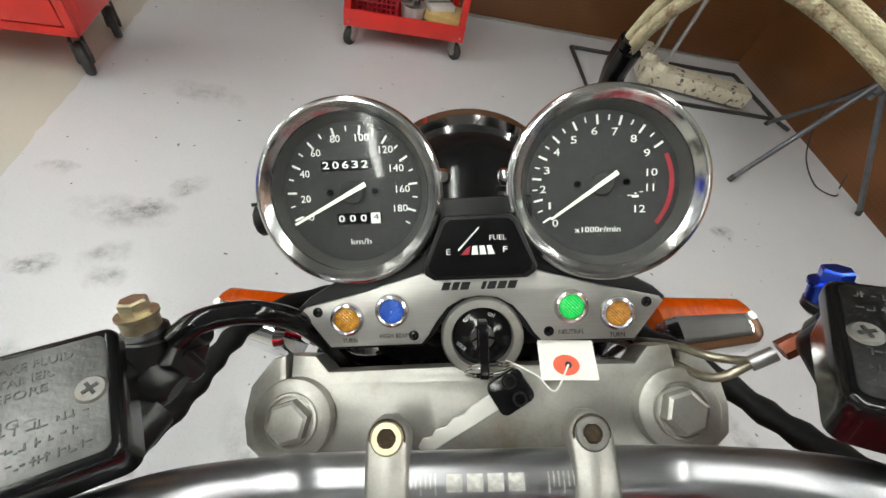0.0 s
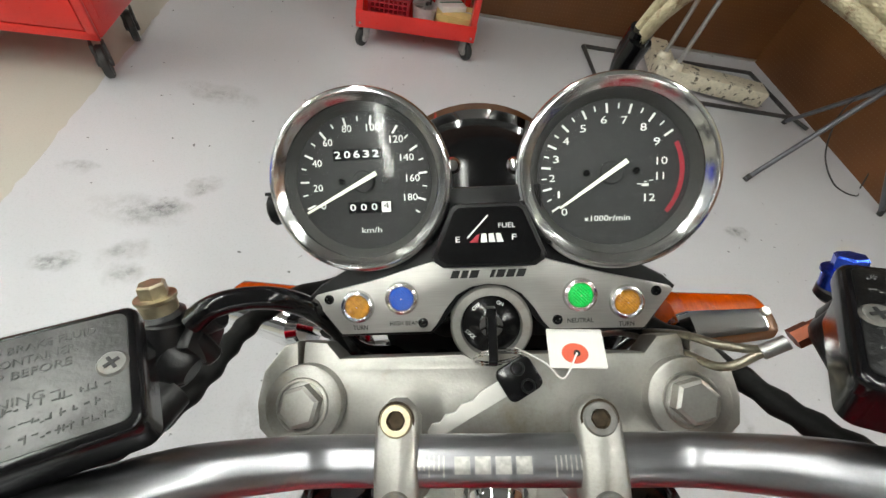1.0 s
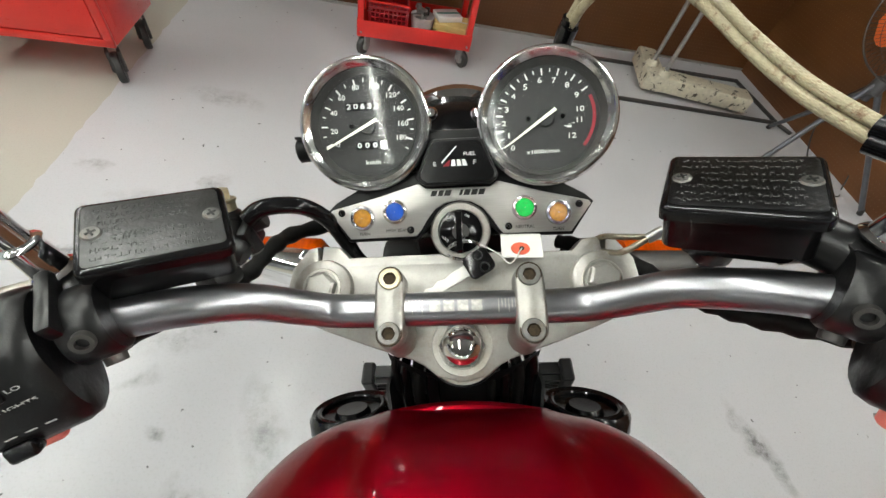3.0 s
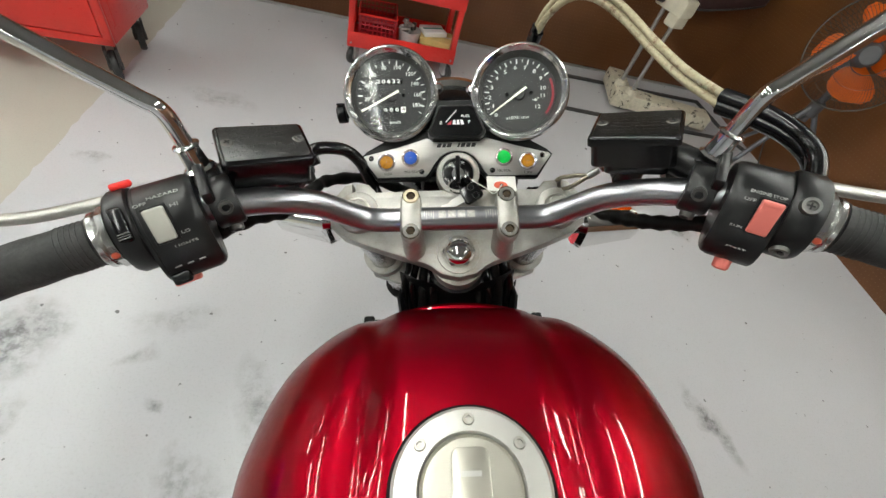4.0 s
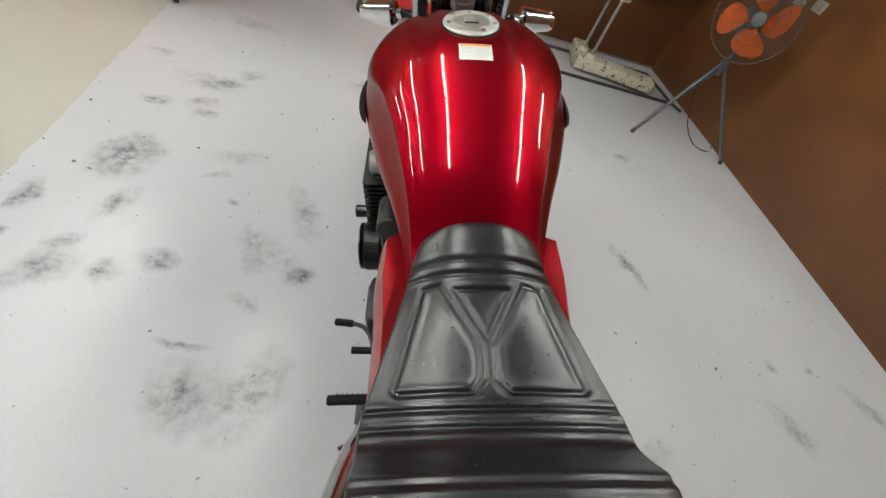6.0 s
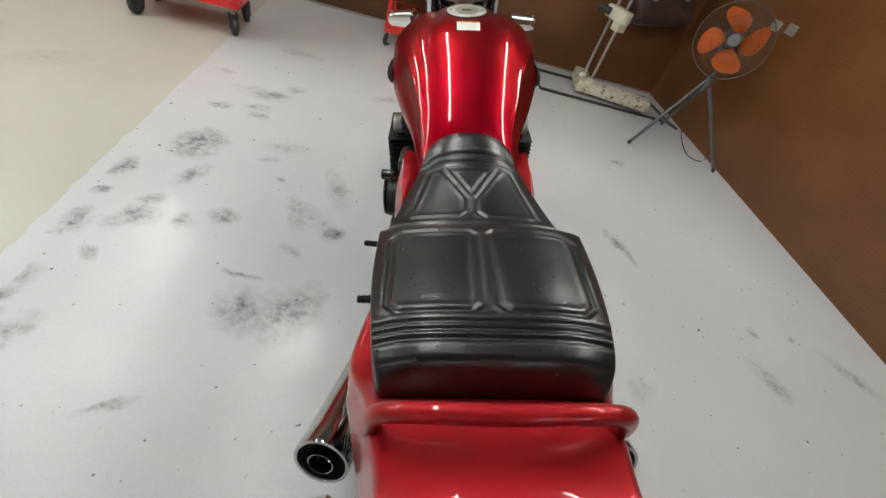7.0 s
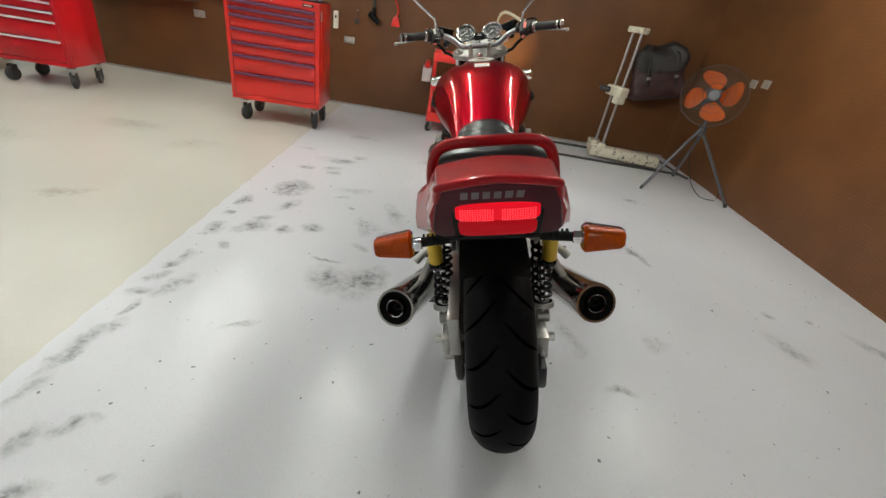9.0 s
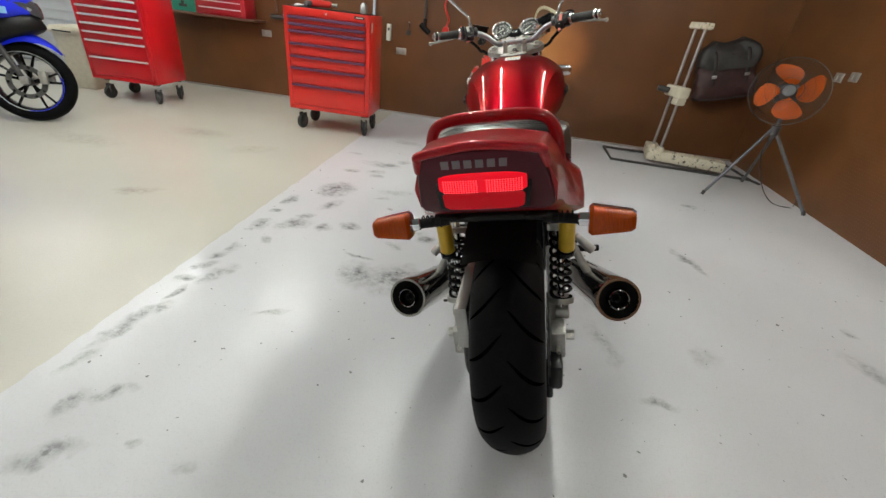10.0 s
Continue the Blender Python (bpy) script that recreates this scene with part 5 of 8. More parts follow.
signal("front_turn_signal", (-0.168, 1.282, 0.911), (-0.262, 1.310, 0.905), (0.3, 1, 0.05), "chrome front turn signal with an amber lens", (-0.115, 1.258, 0.918), False)
signal("front_turn_signal", (0.172, 1.263, 0.915), (0.265, 1.272, 0.909), (0, 1, 0.05), "chrome front turn signal with an amber lens", (0.115, 1.255, 0.918), True)

# --- wheels
def wheel(name, x, y, radius, width, rim_r, label):
    c = pose(x, y, radius, 0, 90, 0)
    n = 22
    prof = []
    for k in range(n + 1):
        th = math.radians(-128 + 256 * k / n)
        rr, zz = radius - 0.42 * width + 0.42 * width * math.cos(th), 0.5 * width * math.sin(th) / math.sin(radians(90))
        prof.append((max(rr, rim_r - 0.004), zz * (1.0 if abs(th) < 1.75 else 0.96)))
    w = part(name, lathe(prof, c, 96), TYRE, bike, label, smooth=60)
    part("rim", lathe([(rim_r + 0.006, -width * 0.36), (rim_r - 0.012, -width * 0.34), (rim_r - 0.02, -width * 0.15), (rim_r - 0.02, width * 0.15), (rim_r - 0.012, width * 0.34), (rim_r + 0.006, width * 0.36),
                       (rim_r, width * 0.2), (rim_r - 0.006, 0), (rim_r, -width * 0.2)], c, 64, close=True), ALU, w)
    for k in range(3):
        for o in (-9, 9):
            a, b2 = radians(120 * k + o + 20), radians(120 * k + o * 2.2 + 20)
            part("spoke", rod(c @ Vector((0.045 * math.cos(a), 0.045 * math.sin(a), 0)), c @ Vector(((rim_r - 0.015) * math.cos(b2), (rim_r - 0.015) * math.sin(b2), 0)), 0.016, 0.012, steps=10), ALU, w)
    part("hub", rod(c @ Vector((0, 0, -0.06)), c @ Vector((0, 0, 0.06)), 0.055, steps=24, bevel=0.01), ALU, w)
    return w


rear = wheel("rear_wheel", 0.010, -0.080, 0.320, 0.184, 0.222, "worn black rear tyre on a silver wheel")
front = wheel("front_wheel", 0, 1.51, 0.305, 0.130, 0.222, "black front tyre on a silver wheel")


def groove(y0, radius, width, phi, side):
    """A curved tread cut: a strip laid on the tyre's skin, its shade painted black."""
    rows = []
    for i in range(15):
        t = i / 14
        lat = side * (0.06 + 0.90 * t) * 0.5 * width
        th = math.asin(max(-1, min(1, lat / (0.5 * width))))
        rr = radius - 0.42 * width + 0.42 * width * math.cos(th)
        ang = radians(phi) - radians(13) * (t ** 1.4) - radians(3) * math.sin(3.1 * t)
        hw_ = radians(1.05) * (1 - abs(2 * t - 1) ** 3 * 0.9)
        rows.append([(0.010 + lat, y0 - (rr + 0.0012) * math.cos(ang + q * hw_), radius + (rr + 0.0012) * math.sin(ang + q * hw_)) for q in (-1, 1)])
    return loft(rows, wrap=False)


for k in range(18):
    for s in (-1, 1):
        part("tread_cut", groove(-0.080, 0.320, 0.184, k * 20 - 60 + (10 if s > 0 else 0), s), GROOVE_SHADE, rear)

# --- swing arm, chain, brake, shocks
for s in (-1, 1):
    arm = part("swing_arm", box((0.036, 0.50, 0.062), (s * 0.135, 0.16, 0.335), 0.008, pose(0, 0, 0, 0, 0, 0)), BRUSHED, bike, "square aluminium swing arm leg")
    part("arm_end", box((0.040, 0.075, 0.085), (s * 0.138, -0.105, 0.338), 0.007), ALU, arm)
    part("axle_nut", rod((s * 0.155, -0.076, 0.325), (s * 0.185, -0.076, 0.325), 0.014, steps=6), BOLT, arm)
    part("adjuster_bolt", rod((s * 0.138, -0.14, 0.335), (s * 0.138, -0.165, 0.335), 0.006, steps=8), BOLT, arm)
part("axle", rod((-0.17, -0.076, 0.325), (0.17, -0.076, 0.325), 0.010), BOLT, bike)
guard = part("chain_guard", joined(box((0.030, 0.36, 0.006), (-0.112, -0.02, 0.50), 0.002, pose(0, 0, 0, 0, 0, 0)), box((0.006, 0.36, 0.05), (-0.127, -0.02, 0.476), 0.002),
                                   box((0.030, 0.006, 0.13), (-0.112, -0.20, 0.44), 0.002)), BRUSHED, bike, "silver chain guard")
chain = part("drive_chain", tube([(-0.108, -0.076 - 0.115 * math.sin(a), 0.318 - 0.115 * math.cos(a)) for a in [math.pi * k / 10 for k in range(11)]] + [(-0.108, 0.5, 0.41), (-0.108, 0.54, 0.37), (-0.108, 0.5, 0.33), (-0.108, -0.07, 0.203)], 0.011, 6, 3, flat=0.8), DARK_STEEL, bike)
part("sprocket", lathe([(0.05, -0.003), (0.112, -0.003), (0.112, 0.003), (0.05, 0.003)], pose(-0.108, -0.076, 0.318, 0, 90, 0), 44, close=True), DARK_STEEL, chain)
disc = part("rear_brake_disc", lathe([(0.07, -0.0025), (0.130, -0.0025), (0.130, 0.0025), (0.07, 0.0025)], pose(0.112, -0.076, 0.318, 0, 90, 0), 48, close=True), DARK_STEEL, bike)
part("brake_caliper", joined(box((0.040, 0.075, 0.085), (0.128, -0.165, 0.275), 0.012), box((0.022, 0.05, 0.11), (0.112, -0.165, 0.24), 0.008)), SATIN_BLACK, disc)
for k in range(20):
    part("disc_hole", rod((0.1085, -0.076 + 0.112 * math.cos(k * 0.314), 0.318 + 0.112 * math.sin(k * 0.314)), (0.1155, -0.076 + 0.112 * math.cos(k * 0.314), 0.318 + 0.112 * math.sin(k * 0.314)), 0.0065, steps=10), ALU, disc)
part("torque_arm", rod((0.135, -0.02, 0.225), (0.13, 0.30, 0.26), 0.009), DARK_STEEL, disc)
for s in (-1, 1):
    top, low = Vector((s * 0.150, 0.085, 0.735)), Vector((s * 0.150, -0.045, 0.385))
    sh = part("rear_shock", rod(top.lerp(low, 0.02), low, 0.0105), CHROME, bike, "twin shock with black spring and yellow reservoir")
    coil = [top.lerp(low, 0.36 + 0.52 * k / 70) + Vector((0.027 * math.cos(k * 0.72), 0.027 * math.sin(k * 0.72), 0)) for k in range(71)]
    part("spring", tube(coil, 0.0055, 8, 2), GLOSS_BLACK, sh)
    part("spring_seat", rod(top.lerp(low, 0.32), top.lerp(low, 0.36), 0.036, steps=24), ALU, sh)
    part("spring_seat", rod(top.lerp(low, 0.88), top.lerp(low, 0.92), 0.036, steps=24), ALU, sh)
    part("lower_eye", rod(low + Vector((-0.018, 0, 0)), low + Vector((0.022, 0, 0)), 0.020, steps=18, bevel=0.003), ALU, sh)
    part("reservoir", rod((s * 0.162, -0.055, 0.685), (s * 0.162, -0.045, 0.590), 0.021, steps=20, bevel=0.004), YELLOW, sh, "yellow gas reservoir")
    part("reservoir_cap", rod((s * 0.162, -0.045, 0.590), (s * 0.162, -0.042, 0.575), 0.022, steps=20, bevel=0.003), GLOSS_BLACK, sh)

# --- under tail, mud flap
part("under_tray", joined(box((0.15, 0.34, 0.04), (0, -0.11, 0.830), 0.012), box((0.09, 0.08, 0.05), (0, -0.20, 0.812), 0.012), rod((-0.13, -0.245, 0.780), (0.13, -0.245, 0.780), 0.010)), BLACK, bike)
for s in (-1, 1):
    part("tail_wiring", tube([(s * 0.11, -0.245, 0.785), (s * 0.075, -0.27, 0.79), (s * 0.06, -0.20, 0.77), (s * 0.09, -0.12, 0.75)], 0.005, 8), RUBBER, bike)
    for k in range(5):
        part("stalk_rib", ring(0.0125, 0.0018, pose(s * (0.118 + 0.010 * k), -0.247, 0.7748, 0, 90, 0), 16, 6), RUBBER, bike)
# near-black fender: the deep shade under the tail is put into its colour
part("inner_fender", loft([[(x, -0.076 - 0.375 * math.cos(a), 0.318 + 0.375 * math.sin(a) + 0.03 - 2.2 * x * x) for x in [-0.085 + 0.17 * k / 8 for k in range(9)]] for a in [radians(62 + 64 * k / 14) for k in range(15)]], wrap=False), SOOT_AND_SHADE, bike)

# --- exhausts: four into two
for s in (-1, 1):
    end, start = Vector((s * 0.295, -0.085, 0.456)), Vector((s * 0.215, 0.36, 0.285))
    d = (end - start).normalized()
    m = aim(start, end)
    L = (end - start).length
    ex = part("silencer", lathe([(0.030, -0.10), (0.034, -0.02), (0.052, 0.05), (0.057, 0.12), (0.058, L - 0.05), (0.060, L - 0.008), (0.0585, L), (0.052, L), (0.047, L - 0.012), (0.045, L - 0.05), (0, L - 0.05)], m, 48), EXHAUST, bike, "long chrome megaphone silencer")
    part("end_plate", lathe([(0.027, L - 0.020), (0.046, L - 0.010), (0.0505, L - 0.003), (0.0505, L - 0.016), (0.027, L - 0.034)], m, 40, close=True), SOOT_AND_SHADE, ex)
    part("outlet_pipe", lathe([(0.0245, L - 0.034), (0.0245, L + 0.004), (0.0258, L + 0.0055), (0.0275, L + 0.004), (0.0285, L - 0.034)], m, 36, close=True), EXHAUST, ex)
    part("inner_pipe", lathe([(0.010, L - 0.03), (0.010, L - 0.008), (0.014, L - 0.008), (0.014, L - 0.03), (0.024, L - 0.03), (0.024, L - 0.034), (0, L - 0.034)], m, 24), SOOT_AND_SHADE, ex)
    part("hanger", joined(rod(start.lerp(end, 0.62) + Vector((-s * 0.03, 0, 0.05)), (s * 0.185, 0.12, 0.53), 0.012), box((0.014, 0.05, 0.10), (s * 0.19, 0.13, 0.53), 0.004)), ALU, ex)
    part("header_pipe", tube([start - d * 0.09, (s * 0.17, 0.60, 0.20), (s * 0.12, 0.95, 0.17), (s * 0.11, 1.13, 0.24), (s * 0.10, 1.16, 0.42), (s * 0.10, 1.07, 0.52)], 0.020, 14), EXHAUST, ex)
    part("header_pipe", tube([start - d * 0.09, (s * 0.16, 0.62, 0.21), (s * 0.19, 0.95, 0.18), (s * 0.19, 1.13, 0.26), (s * 0.185, 1.15, 0.42), (s * 0.185, 1.07, 0.52)], 0.020, 14), EXHAUST, ex)

# --- foot pegs, levers, side stand
for s in (-1, 1):
    stub = 0.232 if s < 0 else 0.205
    for name, y, z, x0, x1, r in (("rider_peg", 0.434, 0.335, 0.20, 0.318, 0.0125), ("passenger_peg", 0.14, 0.52, 0.185, stub, 0.0105)):
        peg = part(name, rod((s * x0, y, z), (s * x1, y - 0.004, z + 0.004), r, steps=14, bevel=0.003), RUBBER, bike)
        for k in range(int((x1 - x0 - 0.03) / 0.0125)):
            part("rubber_rib", ring(r + 0.0006, 0.0016, pose(s * (x0 + 0.02 + k * 0.0125), y - 0.001, z + 0.001, 0, 90, 0), 16, 6), RUBBER, peg)
        part("peg_hanger", joined(box((0.022, 0.05, 0.09), (s * (x0 - 0.012), y, z + 0.02), 0.006), *([rod((s * 0.20, 0.13, 0.545), (s * 0.252, 0.11, 0.500), 0.011, 0.015, steps=14, bevel=0.003)] if name == "passenger_peg" else [])), ALU, peg)
shift = part("gear_lever", tube([(-0.20, 0.46, 0.40), (-0.21, 0.54, 0.41), (-0.235, 0.585, 0.42), (-0.285, 0.60, 0.42)], 0.006, 10), DARK_STEEL, bike)
part("lever_rubber", rod((-0.262, 0.596, 0.42), (-0.31, 0.602, 0.42), 0.0095, steps=12, bevel=0.003), RUBBER, shift)
part("pivot_stub", rod((-0.19, 0.53, 0.40), (-0.262, 0.53, 0.405), 0.009, steps=12), RUBBER, shift)
brake = part("brake_pedal", tube([(0.20, 0.44, 0.40), (0.215, 0.54, 0.38), (0.235, 0.60, 0.38), (0.28, 0.61, 0.38)], 0.006, 10), DARK_STEEL, bike)
part("pedal_pad", box((0.05, 0.03, 0.012), (0.265, 0.61, 0.385), 0.004), DARK_STEEL, brake)
kick = part("side_stand", rod((-0.12, 0.60, 0.27), (-0.255, 0.50, 0.075), 0.014, steps=14), DARK_STEEL, bike, "black side stand leg")
part("stand_foot", box((0.055, 0.085, 0.010), (-0.259, 0.497, 0.0665), 0.003, Matrix.Translation((-0.259, 0.497, 0.0665)) @ pose(0, 0, 0, 0, 13.5, 0) @ Matrix.Translation((0.259, -0.497, -0.0665))), DARK_STEEL, kick)
part("stand_tang", tube([(-0.235, 0.52, 0.10), (-0.285, 0.40, 0.115), (-0.315, 0.375, 0.12)], 0.006, 8), DARK_STEEL, kick)

# --- engine
engine = part("engine", joined(box((0.34, 0.44, 0.27), (0, 0.78, 0.33), 0.03), box((0.46, 0.15, 0.13), (0, 0.64, 0.42), 0.03), rod((-0.215, 0.95, 0.33), (0.215, 0.95, 0.33), 0.085, steps=28, bevel=0.012)), ENGINE, bike, "black air-cooled four-cylinder engine")
for s in (-1, 1):
    part("crank_cover", rod((s * 0.20, 0.86, 0.42), (s * 0.265, 0.86, 0.42), 0.072, steps=28, bevel=0.012), ENGINE, engine)
    part("cover_rim", ring(0.064, 0.006, pose(s * 0.264, 0.86, 0.42, 0, 90, 0), 32, 8), GLOSS_BLACK, engine)
    part("crash_bobbin", rod((s * 0.20, 1.012, 0.413), (s * 0.302, 1.014, 0.413), 0.017, 0.021, steps=18, bevel=0.003), GLOSS_BLACK, engine)
for k in range(11):
    part("cooling_fin", box((0.49, 0.20, 0.004), (0, 0.97, 0.50 + k * 0.015), 0.0015), ENGINE, engine)
part("cylinder_block", box((0.43, 0.16, 0.20), (0, 0.97, 0.56), 0.01), ENGINE, engine)
part("cam_cover", box((0.40, 0.17, 0.07), (0, 0.95, 0.70), 0.02), ENGINE, engine)
for s in (-1, 1):
    part("cam_end_cap", rod((s * 0.19, 0.91, 0.69), (s * 0.225, 0.91, 0.69), 0.030, steps=20, bevel=0.004), ALU, engine)
for x in (-0.17, -0.06, 0.06, 0.17):
    part("carburettor", joined(rod((x, 0.83, 0.62), (x, 0.72, 0.64), 0.030, steps=16, bevel=0.004), box((0.05, 0.06, 0.11), (x, 0.77, 0.60), 0.008)), DARK_STEEL, engine)

# --- frame
chassis = part("frame", tube([(-0.03, 1.135, 0.90), (-0.06, 1.05, 0.83), (-0.10, 0.8, 0.78), (-0.115, 0.5, 0.72), (-0.115, 0.2, 0.74), (-0.09, -0.2, 0.84)], 0.017, 12), GLOSS_BLACK, bike, "black steel tube frame")
part("frame_rail", tube([(0.03, 1.135, 0.90), (0.06, 1.05, 0.83), (0.10, 0.8, 0.78), (0.115, 0.5, 0.72), (0.115, 0.2, 0.74), (0.09, -0.2, 0.84)], 0.017, 12), GLOSS_BLACK, chassis)
for s in (-1, 1):
    part("down_tube", tube([(s * 0.035, 1.165, 0.84), (s * 0.08, 1.19, 0.60), (s * 0.12, 1.16, 0.25), (s * 0.12, 1.05, 0.19), (s * 0.12, 0.55, 0.19), (s * 0.12, 0.48, 0.35), (s * 0.115, 0.46, 0.72)], 0.016, 12), GLOSS_BLACK, chassis)
part("head_stock", rod((0, 1.142, 0.985), (0, 1.238, 0.785), 0.034, steps=24), GLOSS_BLACK, chassis)
part("shroud", loft([[(x, 1.118 + 0.03 * (abs(x) / 0.075) ** 2, z) for x in [-0.066 + 0.132 * k / 14 for k in range(15)]] for z in (0.88, 0.945, 0.975)], wrap=False), BLACK, chassis)
for k, x in enumerate((-0.058, -0.049, -0.038, -0.026, 0.022, 0.033, 0.044, 0.056)):
    part("wiring", tube([(x, 1.095, 0.87), (x * 1.08, 1.116 + 0.02 * (x / 0.06) ** 2, 0.95), (x * 0.95, 1.15 + 0.01 * (k % 3), 0.98), (x * 1.3, 1.23, 0.97)], 0.0034 + 0.0009 * (k * 5 % 4), 10), GLOSS_BLACK if k % 2 else RUBBER, chassis)
part("wiring_block", joined(box((0.150, 0.030, 0.10), (0, 1.236, 0.955), 0.010), box((0.10, 0.05, 0.05), (0.01, 1.245, 1.015), 0.012)), BLACK, chassis)
for s in (-1, 1):
    fin = [(s * 0.062, 1.090, 0.935), (s * 0.067, 1.120, 0.950), (s * 0.063, 1.142, 0.948), (s * 0.060, 1.138, 0.925), (s * 0.060, 1.100, 0.90)]
    part("cowl_fin", loft([[Vector(q) + Vector((s * d, 0, 0)) for q in fin] for d in (0, 0.003)]), BLACK, chassis)
for s in (-1, 1):
    horn = part("horn", lathe([(0, 0.012), (0.018, 0.013), (0.022, 0.006), (0.034, 0.008), (0.046, 0.016), (0.050, 0.010), (0.050, -0.006), (0.030, -0.022), (0, -0.024)], aim((s * 0.137, 1.135, 0.80), (s * 0.145, 1.21, 0.866)), 32), GLOSS_BLACK, bike, "round black horn")
    part("horn_ring", ring(0.038, 0.0035, aim((s * 0.1381, 1.1445, 0.8084), (s * 0.145, 1.21, 0.866)), 36, 8), GLOSS_BLACK, horn)
    part("horn_bracket", box((0.10, 0.03, 0.05), (s * 0.125, 1.128, 0.765), 0.006), BLACK, horn)
oil_cooler = part("oil_cooler", joined(box((0.30, 0.012, 0.15), (0, 1.235, 0.61)), box((0.02, 0.036, 0.16), (-0.155, 1.235, 0.61), 0.004), box((0.02, 0.036, 0.16), (0.155, 1.235, 0.61), 0.004)), SATIN_BLACK, bike, smooth=0)
for k in range(10):
    part("cooling_fin", box((0.29, 0.03, 0.006), (0, 1.235, 0.55 + k * 0.014)), SATIN_BLACK, oil_cooler, smooth=0)

# ---------------------------------------------------------------- front end of the motorcycle
def plane(origin, tilt):
    """A pose whose x runs across the bike, y up the slope, z out of the face."""
    t = radians(tilt)
    m = Matrix(((1, 0, 0, 0), (0, math.cos(t), -math.sin(t), 0), (0, math.sin(t), math.cos(t), 0), (0, 0, 0, 1)))
    return Matrix.Translation(origin) @ m


CLAMP = plane((0, 1.12, 1.028), 25.5)
PANEL = plane((0.001, 1.205, 1.079), 42)
AXIS = Vector((0, 0.43, -0.903))


def both(points):
    """An outline from its right half, given from the front round to the rear."""
    return points + [(-x, y) for x, y in reversed(points) if abs(x) > 1e-6]


half = [(0.020, 0.071), (0.085, 0.070), (0.093, 0.079), (0.1065, 0.080), (0.1075, 0.066), (0.1090, 0.066), (0.1100, 0.080), (0.118, 0.078), (0.130, 0.063), (0.133, 0.046),
        (0.131, 0.032), (0.120, 0.022), (0.098, 0.013), (0.070, 0.003), (0.036, -0.008), (0.028, -0.012), (0.018, -0.020), (0.0, -0.024)]
top_clamp = part("top_clamp", prism(both(half), 0.022, CLAMP @ pose(0, 0, -0.022), 0.0025), ALU, bike, "cast aluminium top clamp, worn and stained", smooth=35)
low_half = [(0.0, 0.07), (0.06, 0.07), (0.125, 0.062), (0.130, 0.045), (0.12, 0.02), (0.06, 0.0), (0.03, -0.02), (0.0, -0.026)]
part("lower_clamp", prism(both(low_half[1:]) + [], 0.022, CLAMP @ pose(0, 0, -0.222), 0.004), ALU, bike, "cast aluminium lower clamp")
stem = part("stem_nut", joined(lathe([(0, 0.013), (0.006, 0.0125), (0.0125, 0.009), (0.0145, 0.004), (0.0145, 0)], CLAMP @ pose(0, 0.002, 0.004), 32), lathe([(0, 0.006), (0.0165, 0.006), (0.0175, 0.004), (0.0175, -0.002)], CLAMP @ pose(0, 0.002, 0), 6)), CHROME, top_clamp, "chrome domed stem nut")
part("stem_boss", lathe([(0.0175, 0.0005), (0.0215, 0.0005), (0.0225, -0.003), (0.0225, -0.02), (0.0175, -0.02)], CLAMP @ pose(0, 0.002, 0.001), 40, close=True), ALU, top_clamp)
part("bearing_cover", lathe([(0, -0.022), (0.028, -0.022), (0.029, -0.03), (0.029, -0.046), (0.022, -0.052), (0, -0.052)], CLAMP @ pose(0, 0.0, 0.0), 36), ALU, top_clamp)
for s in (-1, 1):
    cap_m = CLAMP @ pose(s * 0.1025, 0.046, 0)
    fork = part("fork", rod(cap_m @ Vector((0, 0, 0.003)), cap_m @ Vector((0, 0, -0.46)), 0.0205, steps=32), FORK, bike, "chromed fork tube")
    part("fork_cap", lathe([(0, 0.0085), (0.0195, 0.0085), (0.0212, 0.0075), (0.0218, 0.005), (0.0218, 0.0)], cap_m, 44), ALU, fork)
    part("cap_hex", lathe([(0, 0.0160), (0.0095, 0.0160), (0.0115, 0.0148), (0.0118, 0.008)], cap_m @ pose(0, 0, 0, 0, 0, 15), 6), ALU, fork, smooth=20)
    part("cap_recess", ring(0.0135, 0.0012, cap_m @ pose(0, 0, 0.0086), 32, 6), BOLT, fork)
    part("fork_slider", rod(cap_m @ Vector((0, 0, -0.44)), cap_m @ Vector((0, 0, -0.84)), 0.029, 0.027, steps=28, bevel=0.006), ALU, fork)
    part("clamp_ring", lathe([(0.021, -0.18), (0.029, -0.18), (0.029, -0.225), (0.021, -0.225)], cap_m, 36, close=True), ALU, fork)
    part("dust_cover", rod(cap_m @ Vector((0, 0, -0.42)), cap_m @ Vector((0, 0, -0.45)), 0.031, steps=28, bevel=0.005), RUBBER, fork)
    part("lamp_bracket", joined(box((0.014, 0.03, 0.06), (s * 0.112, 1.252, 0.925), 0.005), rod((s * 0.102, 1.235, 0.918), (s * 0.14, 1.258, 0.918), 0.010)), GLOSS_BLACK, fork)
part("front_axle", rod((-0.11, 1.51, 0.305), (0.11, 1.51, 0.305), 0.012), BOLT, bike)
part("front_fender", loft([[(x, 1.51 - 0.345 * math.cos(a), 0.305 + 0.345 * math.sin(a) - 3.0 * x * x) for x in [-0.075 + 0.15 * k / 10 for k in range(11)]] for a in [radians(15 + 125 * k / 20) for k in range(21)]], wrap=False), CANDY, bike, "dark red front fender")
for s in (-1, 1):
    part("front_disc", lathe([(0.09, -0.0025), (0.15, -0.0025), (0.15, 0.0025), (0.09, 0.0025)], pose(s * 0.072, 1.51, 0.305, 0, 90, 0), 48, close=True), ZINC, bike)

